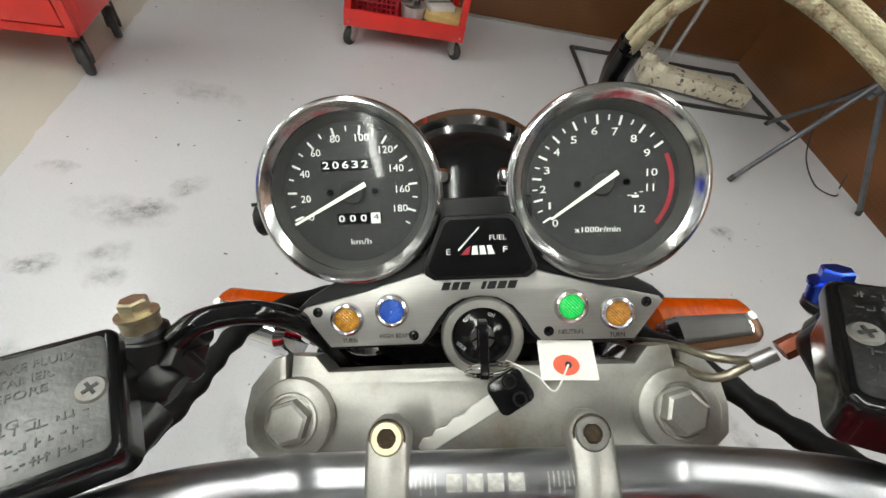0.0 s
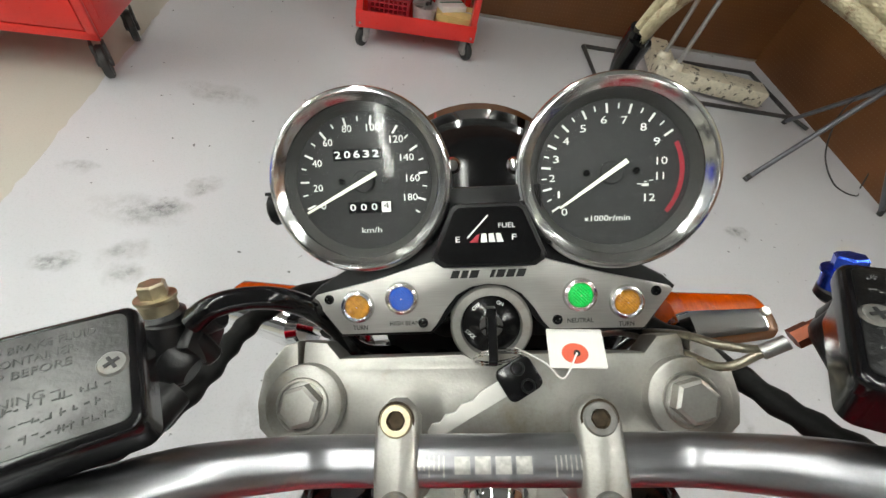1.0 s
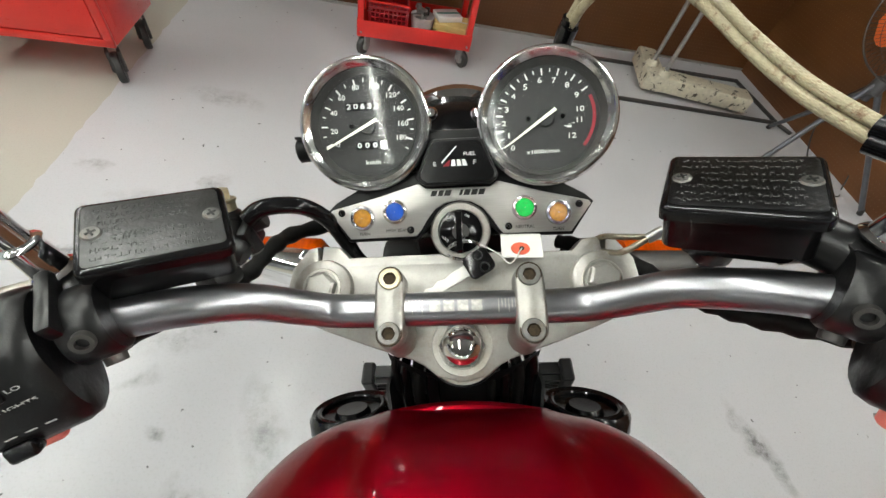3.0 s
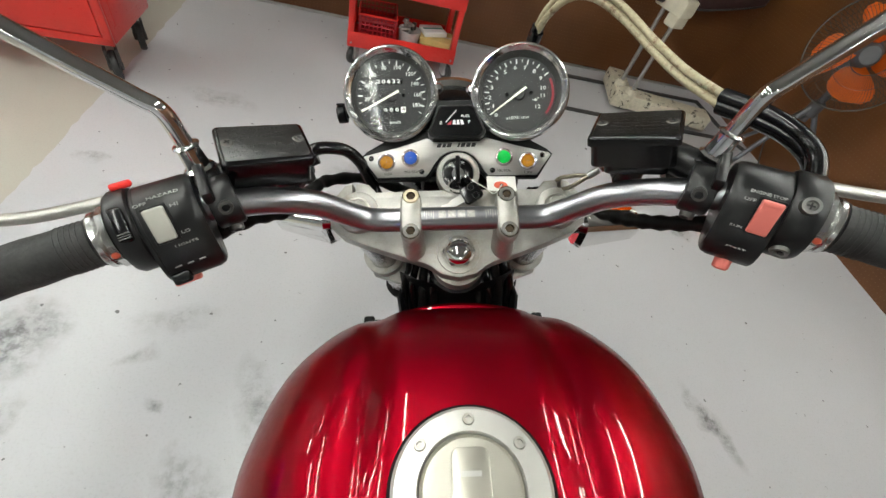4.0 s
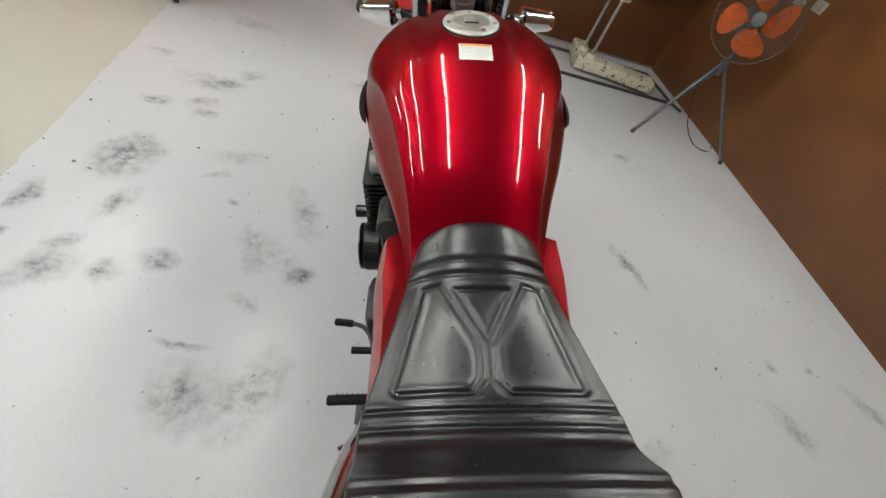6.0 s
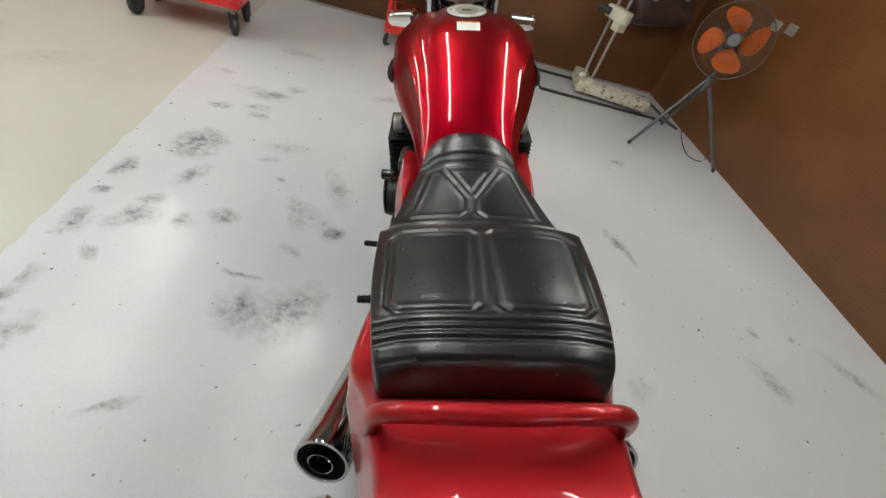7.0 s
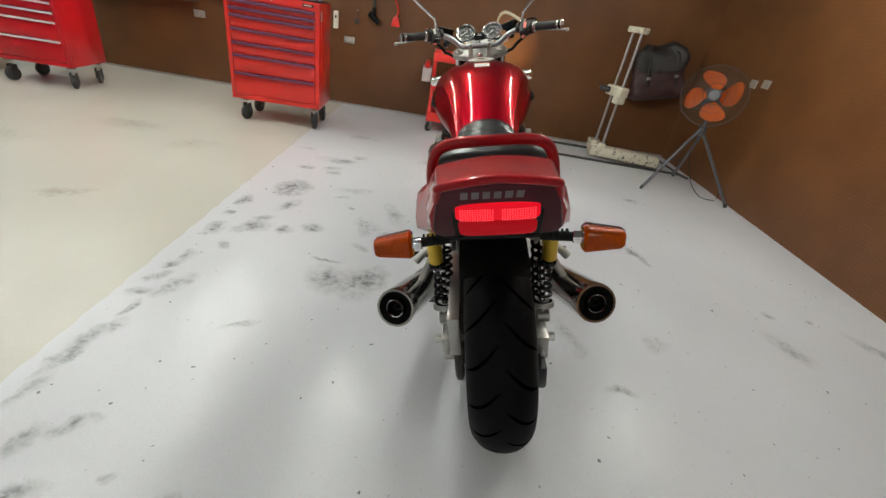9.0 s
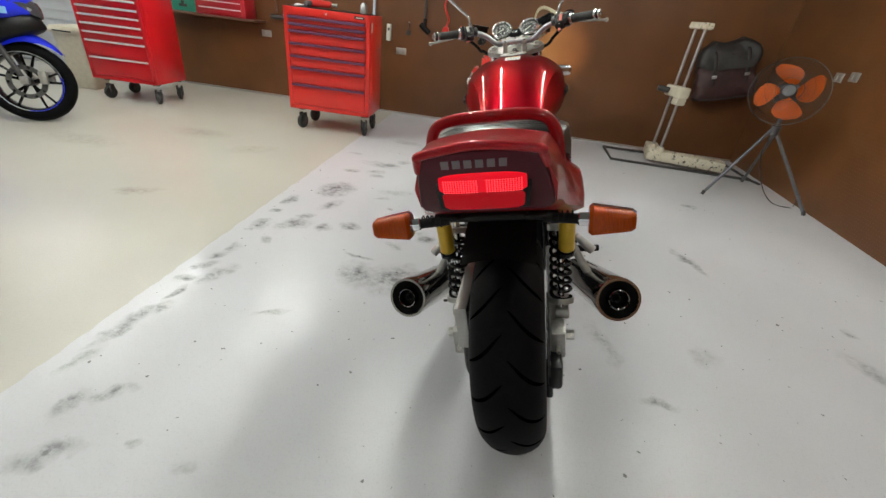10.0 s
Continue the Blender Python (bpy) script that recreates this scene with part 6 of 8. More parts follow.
# --- handlebar and its clamps
HALF_BAR = [(0.0, 1.128, 1.072), (0.04, 1.128, 1.072), (0.078, 1.128, 1.0725), (0.098, 1.125, 1.083), (0.122, 1.118, 1.104), (0.145, 1.108, 1.1185), (0.170, 1.098, 1.127), (0.20, 1.0835, 1.1335), (0.29, 1.034, 1.1365), (0.360, 0.996, 1.138)]
bar = part("handlebar", tube([(-x, y, z) for x, y, z in HALF_BAR[:0:-1]] + HALF_BAR, 0.0111, 24, 8), STEEL, bike, "satin steel tubular handlebar", smooth=60)


def bar_patch(x0, x1, a0, a1, material, name):
    rows = [[(x, 1.128 - 0.0113 * math.sin(radians(a)), 1.072 + 0.0113 * math.cos(radians(a))) for x in (x0, x1)] for a in [a0 + (a1 - a0) * k / 6 for k in range(7)]]
    part(name, loft(rows, wrap=False), material, bar)


FADED = surf("faded_print", (0.50, 0.49, 0.47), 0.5, 0.8, var=0.25, scale=300)
for k in range(4):
    bar_patch(-0.019 + 0.0088 * k, -0.019 + 0.0088 * k + 0.0068, 2, 38, FADED, "maker_mark")
for s in (-1, 1):
    for k in range(6):
        bar_patch(s * (0.024 + 0.0021 * k), s * (0.024 + 0.0021 * k) + 0.0007, 0, 30 if k % 3 else 45, FADED, "scale_line")
    cm = plane((s * 0.0445, 1.1245, 1.084), 19.5)
    riser = part("bar_riser", joined(rod((s * 0.0445, 1.129, 1.07), (s * 0.0445, 1.127, 1.024), 0.0105, 0.0118, steps=24), box((0.019, 0.040, 0.008), (0, 0.001, -0.016), 0.003, cm)), ALU, bike, "cast aluminium bar riser")
    arch = []
    for i in range(17):
        v = -0.0265 + 0.053 * i / 16
        rise = 0.0045 * math.cos(math.pi * v / 0.06) if abs(v) < 0.03 else 0
        w_ = 0.0095 * (1 - max(0, (abs(v) - 0.016) / 0.0107) ** 2.4 * 0.72)
        hgt = rise - 0.004
        arch.append([cm @ Vector(q) for q in ((-w_, v, -0.014), (-w_, v, hgt - 0.002), (-w_ + 0.002, v, hgt), (w_ - 0.002, v, hgt), (w_, v, hgt - 0.002), (w_, v, -0.014))])
    part("bar_cap", loft(arch), ALU, riser, smooth=50)
    for v in (-0.0175, 0.0175):
        bm_m = cm @ pose(0, v, -0.0035)
        head = part("cap_screw", lathe([(0.0042, 0.0045), (0.0066, 0.0045), (0.0074, 0.0036), (0.0074, -0.003), (0.0042, -0.003)], bm_m, 24, close=True), GOLD_BOLT if (s < 0 and v > 0) else DULL, riser)
        # flat dark ring that paints the shaded gap round the screw head
        part("screw_gap_shade", lathe([(0.0070, 0.0006), (0.0082, 0.0006), (0.0083, 0.0001)], cm @ pose(0, v, -0.0013, math.copysign(-10.6, v), 0, 0), 24), RUST_AND_SHADE, riser)
        part("hex_socket", lathe([(0, 0.0028), (0.0036, 0.0028), (0.0046, 0.0044)], bm_m, 6), RUST_AND_SHADE, riser, smooth=0)

# --- instruments
def gauge(name, centre, tilt, turn, size, label):
    g = plane(centre, tilt) @ pose(0, 0, 0, 0, turn, 0) @ Matrix.Diagonal((size, size, size, 1))
    body = part(name, lathe([(0.0455, -0.012), (0.047, -0.016), (0.046, -0.030), (0.040, -0.046), (0.025, -0.055), (0, -0.056)], g, 48), BLACK, bike, label)
    part("bezel", lathe([(0.0418, -0.0085), (0.0424, -0.0022), (0.0436, -0.0008), (0.0462, 0.0021), (0.0468, 0.0031), (0.0476, 0.0030), (0.0480, 0.0020), (0.0492, 0.0013), (0.0502, -0.0004), (0.0505, -0.0024), (0.0504, -0.0050), (0.0490, -0.0078), (0.0488, -0.0130), (0.0465, -0.0140)], g, 96), BEZEL_CHROME, body, "polished chrome bezel", smooth=28)
    part("dial", lathe([(0, -0.0105), (0.0392, -0.0105), (0.0392, -0.0130), (0, -0.0130)], g, 64), DIAL, body)
    part("dial_wall", lathe([(0.0388, -0.0105), (0.0392, -0.0100), (0.0424, -0.0030), (0.0430, -0.0030), (0.0430, -0.0120), (0.0388, -0.0120)], g, 72, close=True), WALL_GREY, body)
    glass = part("glass", lathe([(0, -0.0008), (0.0426, -0.0018), (0.0426, -0.0030), (0, -0.0022)], g, 64), GLASS, body)
    glass.visible_shadow = False
    for s in (-1, 1):
        part("dial_screw", rod(g @ Vector((s * 0.0125, 0.0005, -0.0106)), g @ Vector((s * 0.0125, 0.0005, -0.0092)), 0.0018, steps=12), GLOSS_BLACK, body)
    part("pivot_cap", rod(g @ Vector((0, 0, -0.0106)), g @ Vector((0, 0, -0.0075)), 0.0062, steps=28, bevel=0.0008), DIAL, body)
    return g, body


def needle(body, g, a, b):
    a, b = Vector((*a, -0.0068)), Vector((*b, -0.0068))
    d = (b - a).normalized()
    side = Vector((-d.y, d.x, 0))
    rows = [[g @ (a + side * 0.0010), g @ (a - side * 0.0013), g @ (a - side * 0.0013 + Vector((0, 0, 0.0007))), g @ (a + side * 0.0013 + Vector((0, 0, 0.0007)))],
            [g @ (b + side * 0.0006), g @ (b - side * 0.0006), g @ (b - side * 0.0006 + Vector((0, 0, 0.0006))), g @ (b + side * 0.0006 + Vector((0, 0, 0.0006)))]]
    part("needle", loft(rows), NEEDLE, body, "cream needle at rest")


def ticks(body, g, angles, r0, r1, w, material):
    part("scale_marks", joined(*[box((r1 - r0, w, 0.0003), ((r0 + r1) / 2, 0, -0.0102), 0, g @ pose(0, 0, 0, 0, 0, a)) for a in angles]), material, body, smooth=0)


K = 0.000134
g1, speedo = gauge("speedometer", (-0.0655, 1.2505, 1.1307), 45.5, 0.0, 0.968, "round speedometer with a black dial")
for words, px, py in (("0", 255, 577), ("20", 238, 500), ("40", 243, 397), ("60", 295, 314), ("80", 380, 261), ("100", 487, 260), ("120", 582, 312), ("140", 622, 388), ("160", 643, 474), ("180", 630, 553)):
    lettering("dial_number", words, 0.0056, WHITE_INK, speedo, g1 @ pose((px - 437) * K, (480 - py) * K, -0.0102), 0.0023 * len(words) + 0.0008)
ticks(speedo, g1, [203 - k * 24.6 for k in range(10)], 0.0315, 0.0365, 0.0011, WHITE_INK)
ticks(speedo, g1, [190.7 - k * 24.6 for k in range(10)], 0.0335, 0.0362, 0.0007, WHITE_INK)
lettering("dial_word", "km/h", 0.0046, WHITE_INK, speedo, g1 @ pose(0.0028, -0.0277, -0.0102), 0.0115)
part("odometer_window", box((0.0285, 0.0062, 0.0004), (-0.0022, 0.0152, -0.0103), 0, g1), GLOSS_BLACK, speedo)
for k, dgt in enumerate("20632"):
    lettering("odometer_digit", dgt, 0.0056, WHITE_INK, speedo, g1 @ pose(-0.0138 + k * 0.0054, 0.0152, -0.0099), 0.0035)
part("trip_window", box((0.0250, 0.0062, 0.0004), (0.0027, -0.0145, -0.0103), 0, g1), GLOSS_BLACK, speedo)
for k in range(3):
    lettering("trip_digit", "0", 0.0054, WHITE_INK, speedo, g1 @ pose(-0.0072 + k * 0.0062, -0.0145, -0.0099), 0.0033)
part("trip_tenths", box((0.0052, 0.0060, 0.0004), (0.0120, -0.0145, -0.0100), 0, g1), WHITE_INK, speedo)
lettering("trip_digit", "4", 0.0048, DARK_INK, speedo, g1 @ pose(0.0122, -0.0140, -0.0097), 0.0032)
needle(speedo, g1, ((497 - 437) * K, (480 - 447) * K), ((195 - 437) * K, (480 - 602) * K))
part("reset_knob", joined(rod(g1 @ Vector((-0.046, -0.012, -0.028)), g1 @ Vector((-0.054, -0.0135, -0.028)), 0.005, steps=14),
                          *[box((0.010, 0.0022, 0.018), (-0.058, -0.0135 + 0.0088 * math.cos(a), -0.028 + 0.0088 * math.sin(a)), 0.0006, g1 @ Matrix.Translation((-0.058, -0.0135 + 0.0088 * math.cos(a) * 0, -0.028)) @ pose(0, 0, 0) @ Matrix.Translation((0.058, 0.0135, 0.028))) for a in [0]],
                          rod(g1 @ Vector((-0.053, -0.0135, -0.028)), g1 @ Vector((-0.063, -0.0145, -0.028)), 0.0095, steps=10, bevel=0.001)), BLACK, speedo, "ribbed black reset knob")
K = 0.000131
g2, tacho = gauge("tachometer", (0.0660, 1.2498, 1.1308), 42.0, -8.0, 0.99, "round tachometer with a red zone on a black dial")
for words, px, py in (("0", 238, 600), ("1", 216, 527), ("2", 190, 457), ("3", 207, 380), ("4", 248, 308), ("5", 316, 262), ("6", 396, 233), ("7", 474, 240), ("8", 546, 273), ("9", 596, 332), ("10", 611, 409), ("11", 609, 469), ("12", 566, 553)):
    lettering("dial_number", words, 0.0056, WHITE_INK, tacho, g2 @ pose((px - 423) * K, (445 - py) * K, -0.0102), (0.0011 if words == "1" else 0.0037 if words == "11" else 0.0022 * len(words) + 0.0009))
ticks(tacho, g2, [212.5 - k * 19.85 for k in range(10)], 0.0315, 0.0365, 0.0011, WHITE_INK)
ticks(tacho, g2, [202.6 - k * 19.85 for k in range(9)], 0.0335, 0.0362, 0.0007, WHITE_INK)
red = [[g2 @ Vector((r * math.cos(radians(a)), r * math.sin(radians(a)), -0.0101)) for r in (0.0337, 0.0360)] for a in [24 - 3.9 * k for k in range(17)]]
part("red_zone", loft(red, wrap=False), RED_INK, tacho, "red zone band", smooth=0)
lettering("dial_word", "x1000r/min", 0.0044, WHITE_INK, tacho, g2 @ pose(-0.002, -0.0243, -0.0102), 0.0235)
part("oil_symbol", joined(box((0.0034, 0.0014, 0.0003), (0.0170, -0.0072, -0.0101), 0, g2), box((0.0020, 0.0004, 0.0003), (0.0195, -0.0064, -0.0101), 0, g2 @ pose(0, 0, 0, 0, 0, 4)), box((0.0012, 0.0006, 0.0003), (0.0172, -0.0056, -0.0101), 0, g2), box((0.0022, 0.0005, 0.0003), (0.0142, -0.0066, -0.0101), 0, g2)), WHITE_INK, tacho, smooth=0)
needle(tacho, g2, ((480 - 423) * K, (445 - 402) * K), ((218 - 423) * K, (445 - 582) * K))
for cx, sgn, gg, body in ((-0.0635, 1, g1, speedo), (0.0665, -1, g2, tacho)):
    part("bezel_screw", lathe([(0, 0.003), (0.003, 0.0025), (0.0045, 0), (0.0045, -0.008), (0, -0.008)], gg @ pose(sgn * 0.0508, 0.0065, -0.004), 16), CHROME, body)

half_panel = [(0.0, 0.0105), (0.0095, 0.0092), (0.0180, 0.0045), (0.0245, -0.0035), (0.0290, -0.0110), (0.0330, -0.0155), (0.0835, -0.0160), (0.0985, 0.0045), (0.0965, 0.0068), (0.0635, 0.0145), (0.0315, 0.0235), (0.0290, 0.0235), (0.0240, 0.0200), (0.0, 0.0200)]
dash = part("dash_panel", prism([(x, y) for x, y in half_panel] + [(-x, y) for x, y in reversed(half_panel) if x > 0], 0.0025, PANEL @ pose(0, 0, -0.002), 0.0007), BRUSHED, bike, "brushed aluminium warning lamp panel", smooth=30)
back_half = [(0.030, 0.064), (0.031, 0.034), (0.062, 0.030), (0.095, 0.012), (0.1015, 0.006), (0.0855, -0.0185), (0.0330, -0.0182), (0.0265, -0.012), (0.0165, 0.0015), (0.0, 0.0072)]
part("dash_backing", prism(both(back_half), 0.016, PANEL @ pose(0, 0, -0.0185), 0.002), BLACK, dash, "black moulded backing", smooth=30)
part("meter_stay", joined(box((0.17, 0.035, 0.03), (0, 0.045, -0.030), 0.008, PANEL), box((0.05, 0.035, 0.035), (0, 0.042, -0.02), 0.01, PANEL)), BLACK, dash)
pod_half = [(0.0, 0.0545), (0.0165, 0.0545), (0.0195, 0.0520), (0.0295, 0.0280), (0.0285, 0.0245), (0.0240, 0.0215), (0.0, 0.0215)]
pod = part("fuel_gauge", prism([(x, y) for x, y in pod_half] + [(-x, y) for x, y in reversed(pod_half) if x > 0], 0.016, PANEL @ pose(0, 0, -0.004), 0.0015), BLACK, bike, "small fuel gauge in a black pod", smooth=30)
win = [(x * 0.90, 0.038 + (y - 0.038) * 0.88) for x, y in pod_half]
part("gauge_window", prism([(x, y) for x, y in win] + [(-x, y) for x, y in reversed(win) if x > 0], 0.0006, PANEL @ pose(0, 0, 0.012)), GLOSS_BLACK, pod, smooth=0)
W_ = PANEL @ pose(0, 0, 0.0128)
for words, x, y, s_, wd in (("E", -0.0160, 0.0362, 0.0042, 0.0022), ("F", 0.0128, 0.0366, 0.0042, 0.0022), ("FUEL", 0.0092, 0.0428, 0.0036, 0.0085)):
    lettering("dial_word", words, s_, WHITE_INK, pod, W_ @ pose(x, y, 0), wd)
part("fuel_bar", prism([(-0.0100, 0.0345), (-0.0055, 0.0345), (-0.0045, 0.0390), (-0.0065, 0.0380)], 0.0003, W_), RED_INK, pod, smooth=0)
for k in range(3):
    x = -0.0042 + 0.0042 * k
    part("fuel_bar", prism([(x, 0.0345), (x + 0.0034, 0.0345), (x + 0.0030 - 0.0006 * k, 0.0390), (x + 0.0006 - 0.0006 * k, 0.0390)], 0.0003, W_), WHITE_INK, pod, smooth=0)
part("fuel_needle", prism([(-0.0112, 0.0372), (-0.0106, 0.0366), (0.0002, 0.0482), (-0.0004, 0.0486)], 0.0006, W_), WHITE_INK, pod, smooth=0)
for x, w_ in ((-0.0210, 0.0042), (-0.0155, 0.0036), (-0.0108, 0.0046), (0.0005, 0.0022), (0.0038, 0.0044), (0.0093, 0.0044), (0.0148, 0.0044)):
    part("model_mark", prism([(0, 0), (w_, 0), (w_ + 0.0016, 0.0042), (0.0016, 0.0042)], 0.0003, PANEL @ pose(x, 0.0142, 0.0005)), DARK_INK, dash, smooth=0)
for x, y, mat_, words, wd, name in ((-0.0735, -0.0002, AMBER_LAMP, "TURN", 0.0082, "turn_lamp"), (-0.0485, 0.0038, BLUE_LAMP, "HIGH BEAM", 0.0165, "high_beam_lamp"), (0.0492, 0.0030, GREEN_LAMP, "NEUTRAL", 0.0140, "neutral_lamp"), (0.0740, -0.0015, AMBER_LAMP, "TURN", 0.0082, "turn_lamp")):
    lm = PANEL @ pose(x, y, 0.0004)
    rim_ = part(name, lathe([(0.0060, 0.0008), (0.0064, 0.0022), (0.0074, 0.0030), (0.0088, 0.0022), (0.0095, 0.0)], lm, 40), RIM_CHROME, dash, "round pilot lamp in a chrome rim")
    rings = []
    for a in range(40):
        an = 2 * math.pi * a / 40
        ring_ = []
        for q in range(15):
            r = 0.0003 + 0.0059 * q / 14
            fx, fy = r * math.cos(an), r * math.sin(an)
            bead = 0.00032 * math.cos(fx * 3300) * math.cos(fy * 3300) * (q < 13)
            ring_.append(lm @ Vector((fx, fy, 0.0025 - 26 * r * r + bead)))
        rings.append(ring_ + [lm @ Vector((0.0062 * math.cos(an), 0.0062 * math.sin(an), 0.0))])
    rings.append(rings[0])
    part("lens", loft(rings, wrap=False), mat_, bike, smooth=0).parent = dash
    lettering("lamp_word", words, 0.0036, DARK_INK, dash, PANEL @ pose(x + (0.001 if x < 0 else 0), y - 0.0122 if abs(x) > 0.06 else y - 0.0142, 0.0006), wd)
for s in (-1, 1):
    for x, y in ((0.0895, 0.0042), (0.0370, -0.0105)):
        sc = PANEL @ pose(s * x, y, 0.0004)
        part("panel_screw", joined(lathe([(0.0013, 0.0012), (0.0024, 0.0010), (0.0029, 0.0), (0.0013, 0.0)], sc, 18, close=True), lathe([(0, 0.0004), (0.0013, 0.0004)], sc, 6)), GLOSS_BLACK, dash)

# --- ignition barrel
IGN = PANEL @ pose(0.0008, -0.0132, 0.0)
ign = part("ignition_switch", lathe([(0.0165, -0.004), (0.0172, 0.0006), (0.0215, 0.0006), (0.0228, -0.001), (0.0235, -0.030), (0.0165, -0.030)], IGN, 48, close=True), ALU, bike, "ignition barrel in a cast ring")
part("switch_face", lathe([(0, -0.0022), (0.0085, -0.0022), (0.0095, -0.0030), (0.0165, -0.0034), (0.0166, -0.02), (0, -0.02)], IGN, 40), GLOSS_BLACK, ign)
part("lock_core", lathe([(0, 0.0002), (0.0065, 0.0), (0.0070, -0.003)], IGN, 28), CHROME, ign)
for words, a, wd in (("OFF", 128, 0.0052), ("ON", 66, 0.0038), ("LOCK", 205, 0.0062)):
    lettering("lock_word", words, 0.0030, WHITE_INK, ign, IGN @ pose(0.0130 * math.cos(radians(a)), 0.0130 * math.sin(radians(a)), -0.0030, 0, 0, a - 90 if a < 180 else a - 250), wd)
part("ignition_bracket", box((0.075, 0.03, 0.045), (0, -0.004, -0.045), 0.006, PANEL), GLOSS_BLACK, ign)

# --- headlamp shell
HL = aim((0, 1.315, 0.984), (0, 1.45, 0.954))
shell = part("headlamp", lathe([(0, -0.04), (0.04, -0.034), (0.073, -0.008), (0.087, 0.035), (0.089, 0.072), (0.086, 0.085)], HL, 48), GLOSS_BLACK, bike, "black headlamp shell with a lit lens")
part("headlamp_rim", lathe([(0.080, 0.092), (0.088, 0.098), (0.096, 0.090), (0.096, 0.076), (0.087, 0.072)], HL, 56, close=True), CHROME, shell)
part("headlamp_lens", lathe([(0, 0.104), (0.04, 0.102), (0.082, 0.093), (0.082, 0.088), (0, 0.088)], HL, 40), HEADLAMP, shell)

# --- controls on each side
def controls(s):
    def on(d):
        """A point and the along direction on the bar's straight end; d is the distance out from the middle."""
        a, b = (Vector((-0.18, 1.0936, 1.1335)), Vector((-0.385, 0.9815, 1.139))) if s < 0 else (Vector((0.18, 1.0955, 1.1335)), Vector((0.385, 0.972, 1.1395)))
        return a + (b - a) * ((d - 0.18) / 0.205), (b - a).normalized()

    END = 0.357 if s < 0 else 0.358
    along = on(0.21)[1]
    up = Vector((0, -0.12, 1))
    up = (up - up.dot(along) * along).normalized()
    ahead = up.cross(along) * s
    base = Matrix((( *(along), 0), (*ahead, 0), (*up, 0), (0, 0, 0, 1))).transposed()

    def at(d, f=0.0, u=0.0):
        q, _ = on(d)
        return Matrix.Translation(q + ahead * f + up * u) @ base

    def skin(d, angle, r):
        """A frame on the drum round the bar, angle degrees back from the top: x to the rider's right, z outwards."""
        n = up * math.cos(radians(angle)) - ahead * math.sin(radians(angle))
        tx = along * s
        m = Matrix(((*tx, 0), (*n.cross(tx), 0), (*n, 0), (0, 0, 0, 1))).transposed()
        m.translation = on(d)[0] + n * r
        return m

    def drum(outline, stations):
        """Rings round the bar: outline gives the radius at angles back from the top, stations the place along and a scale."""
        rings = []
        for d, k in stations:
            q = on(d)[0]
            rings.append([q + (up * math.cos(radians(an)) - ahead * math.sin(radians(an))) * table(outline, an)[0] * k for an in range(-180, 180, 8)])
        return loft(rings)

    side = "clutch" if s < 0 else "throttle"
    g = part("grip", tube([on(0.256 + (END - 0.276) * k / 16)[0] for k in range(17)], lambda t: 0.0168 + 0.00025 * math.sin(t * 21 + s) + (0.0014 if t < 0.03 or t > 0.96 else 0), 28, 2), GRIP, bike, "worn grey-black rubber " + side + " grip", smooth=50)
    for k in range(5):
        part("grip_ridge", ring(0.0170, 0.0004, at(0.2605 + 0.0028 * k) @ pose(0, 0, 0, 0, 90, 0), 24, 4), GRIP, g)
    collar = part("grip_collar", joined(lathe([(0.012, -0.0055), (0.0205, -0.0055), (0.0228, -0.0035), (0.0228, 0.0005), (0.0205, 0.0025), (0.012, 0.0025)], at(0.2475) @ pose(0, 0, 0, 0, 90, 0), 12, close=True),
                                        lathe([(0.012, 0.0025), (0.0190, 0.0025), (0.0205, 0.0040), (0.0205, 0.0070), (0.0190, 0.0085), (0.012, 0.0085)], at(0.2475) @ pose(0, 0, 0, 0, 90, 0), 32, close=True)), RIM_CHROME, g, "crimped chrome collar", smooth=25)
    part("collar_dot", lathe([(0, 0.0008), (0.0022, 0.0006), (0.0026, 0)], skin(0.2470, 80, 0.0222), 14), RED_STICKER, collar, "small red dot")
    part("bar_end", lathe([(0, -0.0150), (0.0175, -0.0150), (0.0190, -0.0135), (0.0190, -0.0065), (0.0175, -0.0050), (0.0160, -0.0050), (0.0160, 0.0035), (0.0182, 0.0045), (0.0190, 0.0065), (0.0182, 0.0100), (0.0125, 0.0130), (0.0060, 0.0125), (0.0050, 0.0085), (0, 0.0085)], at(END - 0.010) @ pose(0, 0, 0, 0, 90, 0), 36), RIM_CHROME, g, "chrome bar end weight of two rings")
    part("end_groove", lathe([(0.0150, -0.0048), (0.0172, -0.0048), (0.0172, 0.0034), (0.0150, 0.0034)], at(END - 0.010) @ pose(0, 0, 0, 0, 90, 0), 32, close=True), RUBBER, g)
    # switch housing: a drum round the bar with a deeper rear pod below
    shape = [(-180, 0.0265), (-140, 0.0285), (-90, 0.0270), (-40, 0.0280), (0, 0.0268), (50, 0.0276), (80, 0.0300), (100, 0.0370), (118, 0.0435), (132, 0.0445), (146, 0.0400), (165, 0.0300), (180, 0.0265)]
    trim = [(-180, 0.0285), (-140, 0.0300), (-90, 0.0290), (-40, 0.0310), (0, 0.0288), (50, 0.0290), (95, 0.0302), (125, 0.0315), (160, 0.0295), (180, 0.0285)]
    if s < 0:
        hs = part("switch_housing", drum(shape, ((0.1945, 0.55), (0.1945, 0.90), (0.1965, 0.97), (0.2000, 1.0), (0.2270, 1.0), (0.2290, 0.97), (0.2290, 0.70))), SATIN_BLACK, bike, "black handlebar switch housing with white lettering")
        part("housing_half", drum(trim, ((0.2292, 0.60), (0.2292, 0.93), (0.2305, 0.98), (0.2395, 0.97), (0.2425, 0.90), (0.2425, 0.60))), SATIN_BLACK, hs)
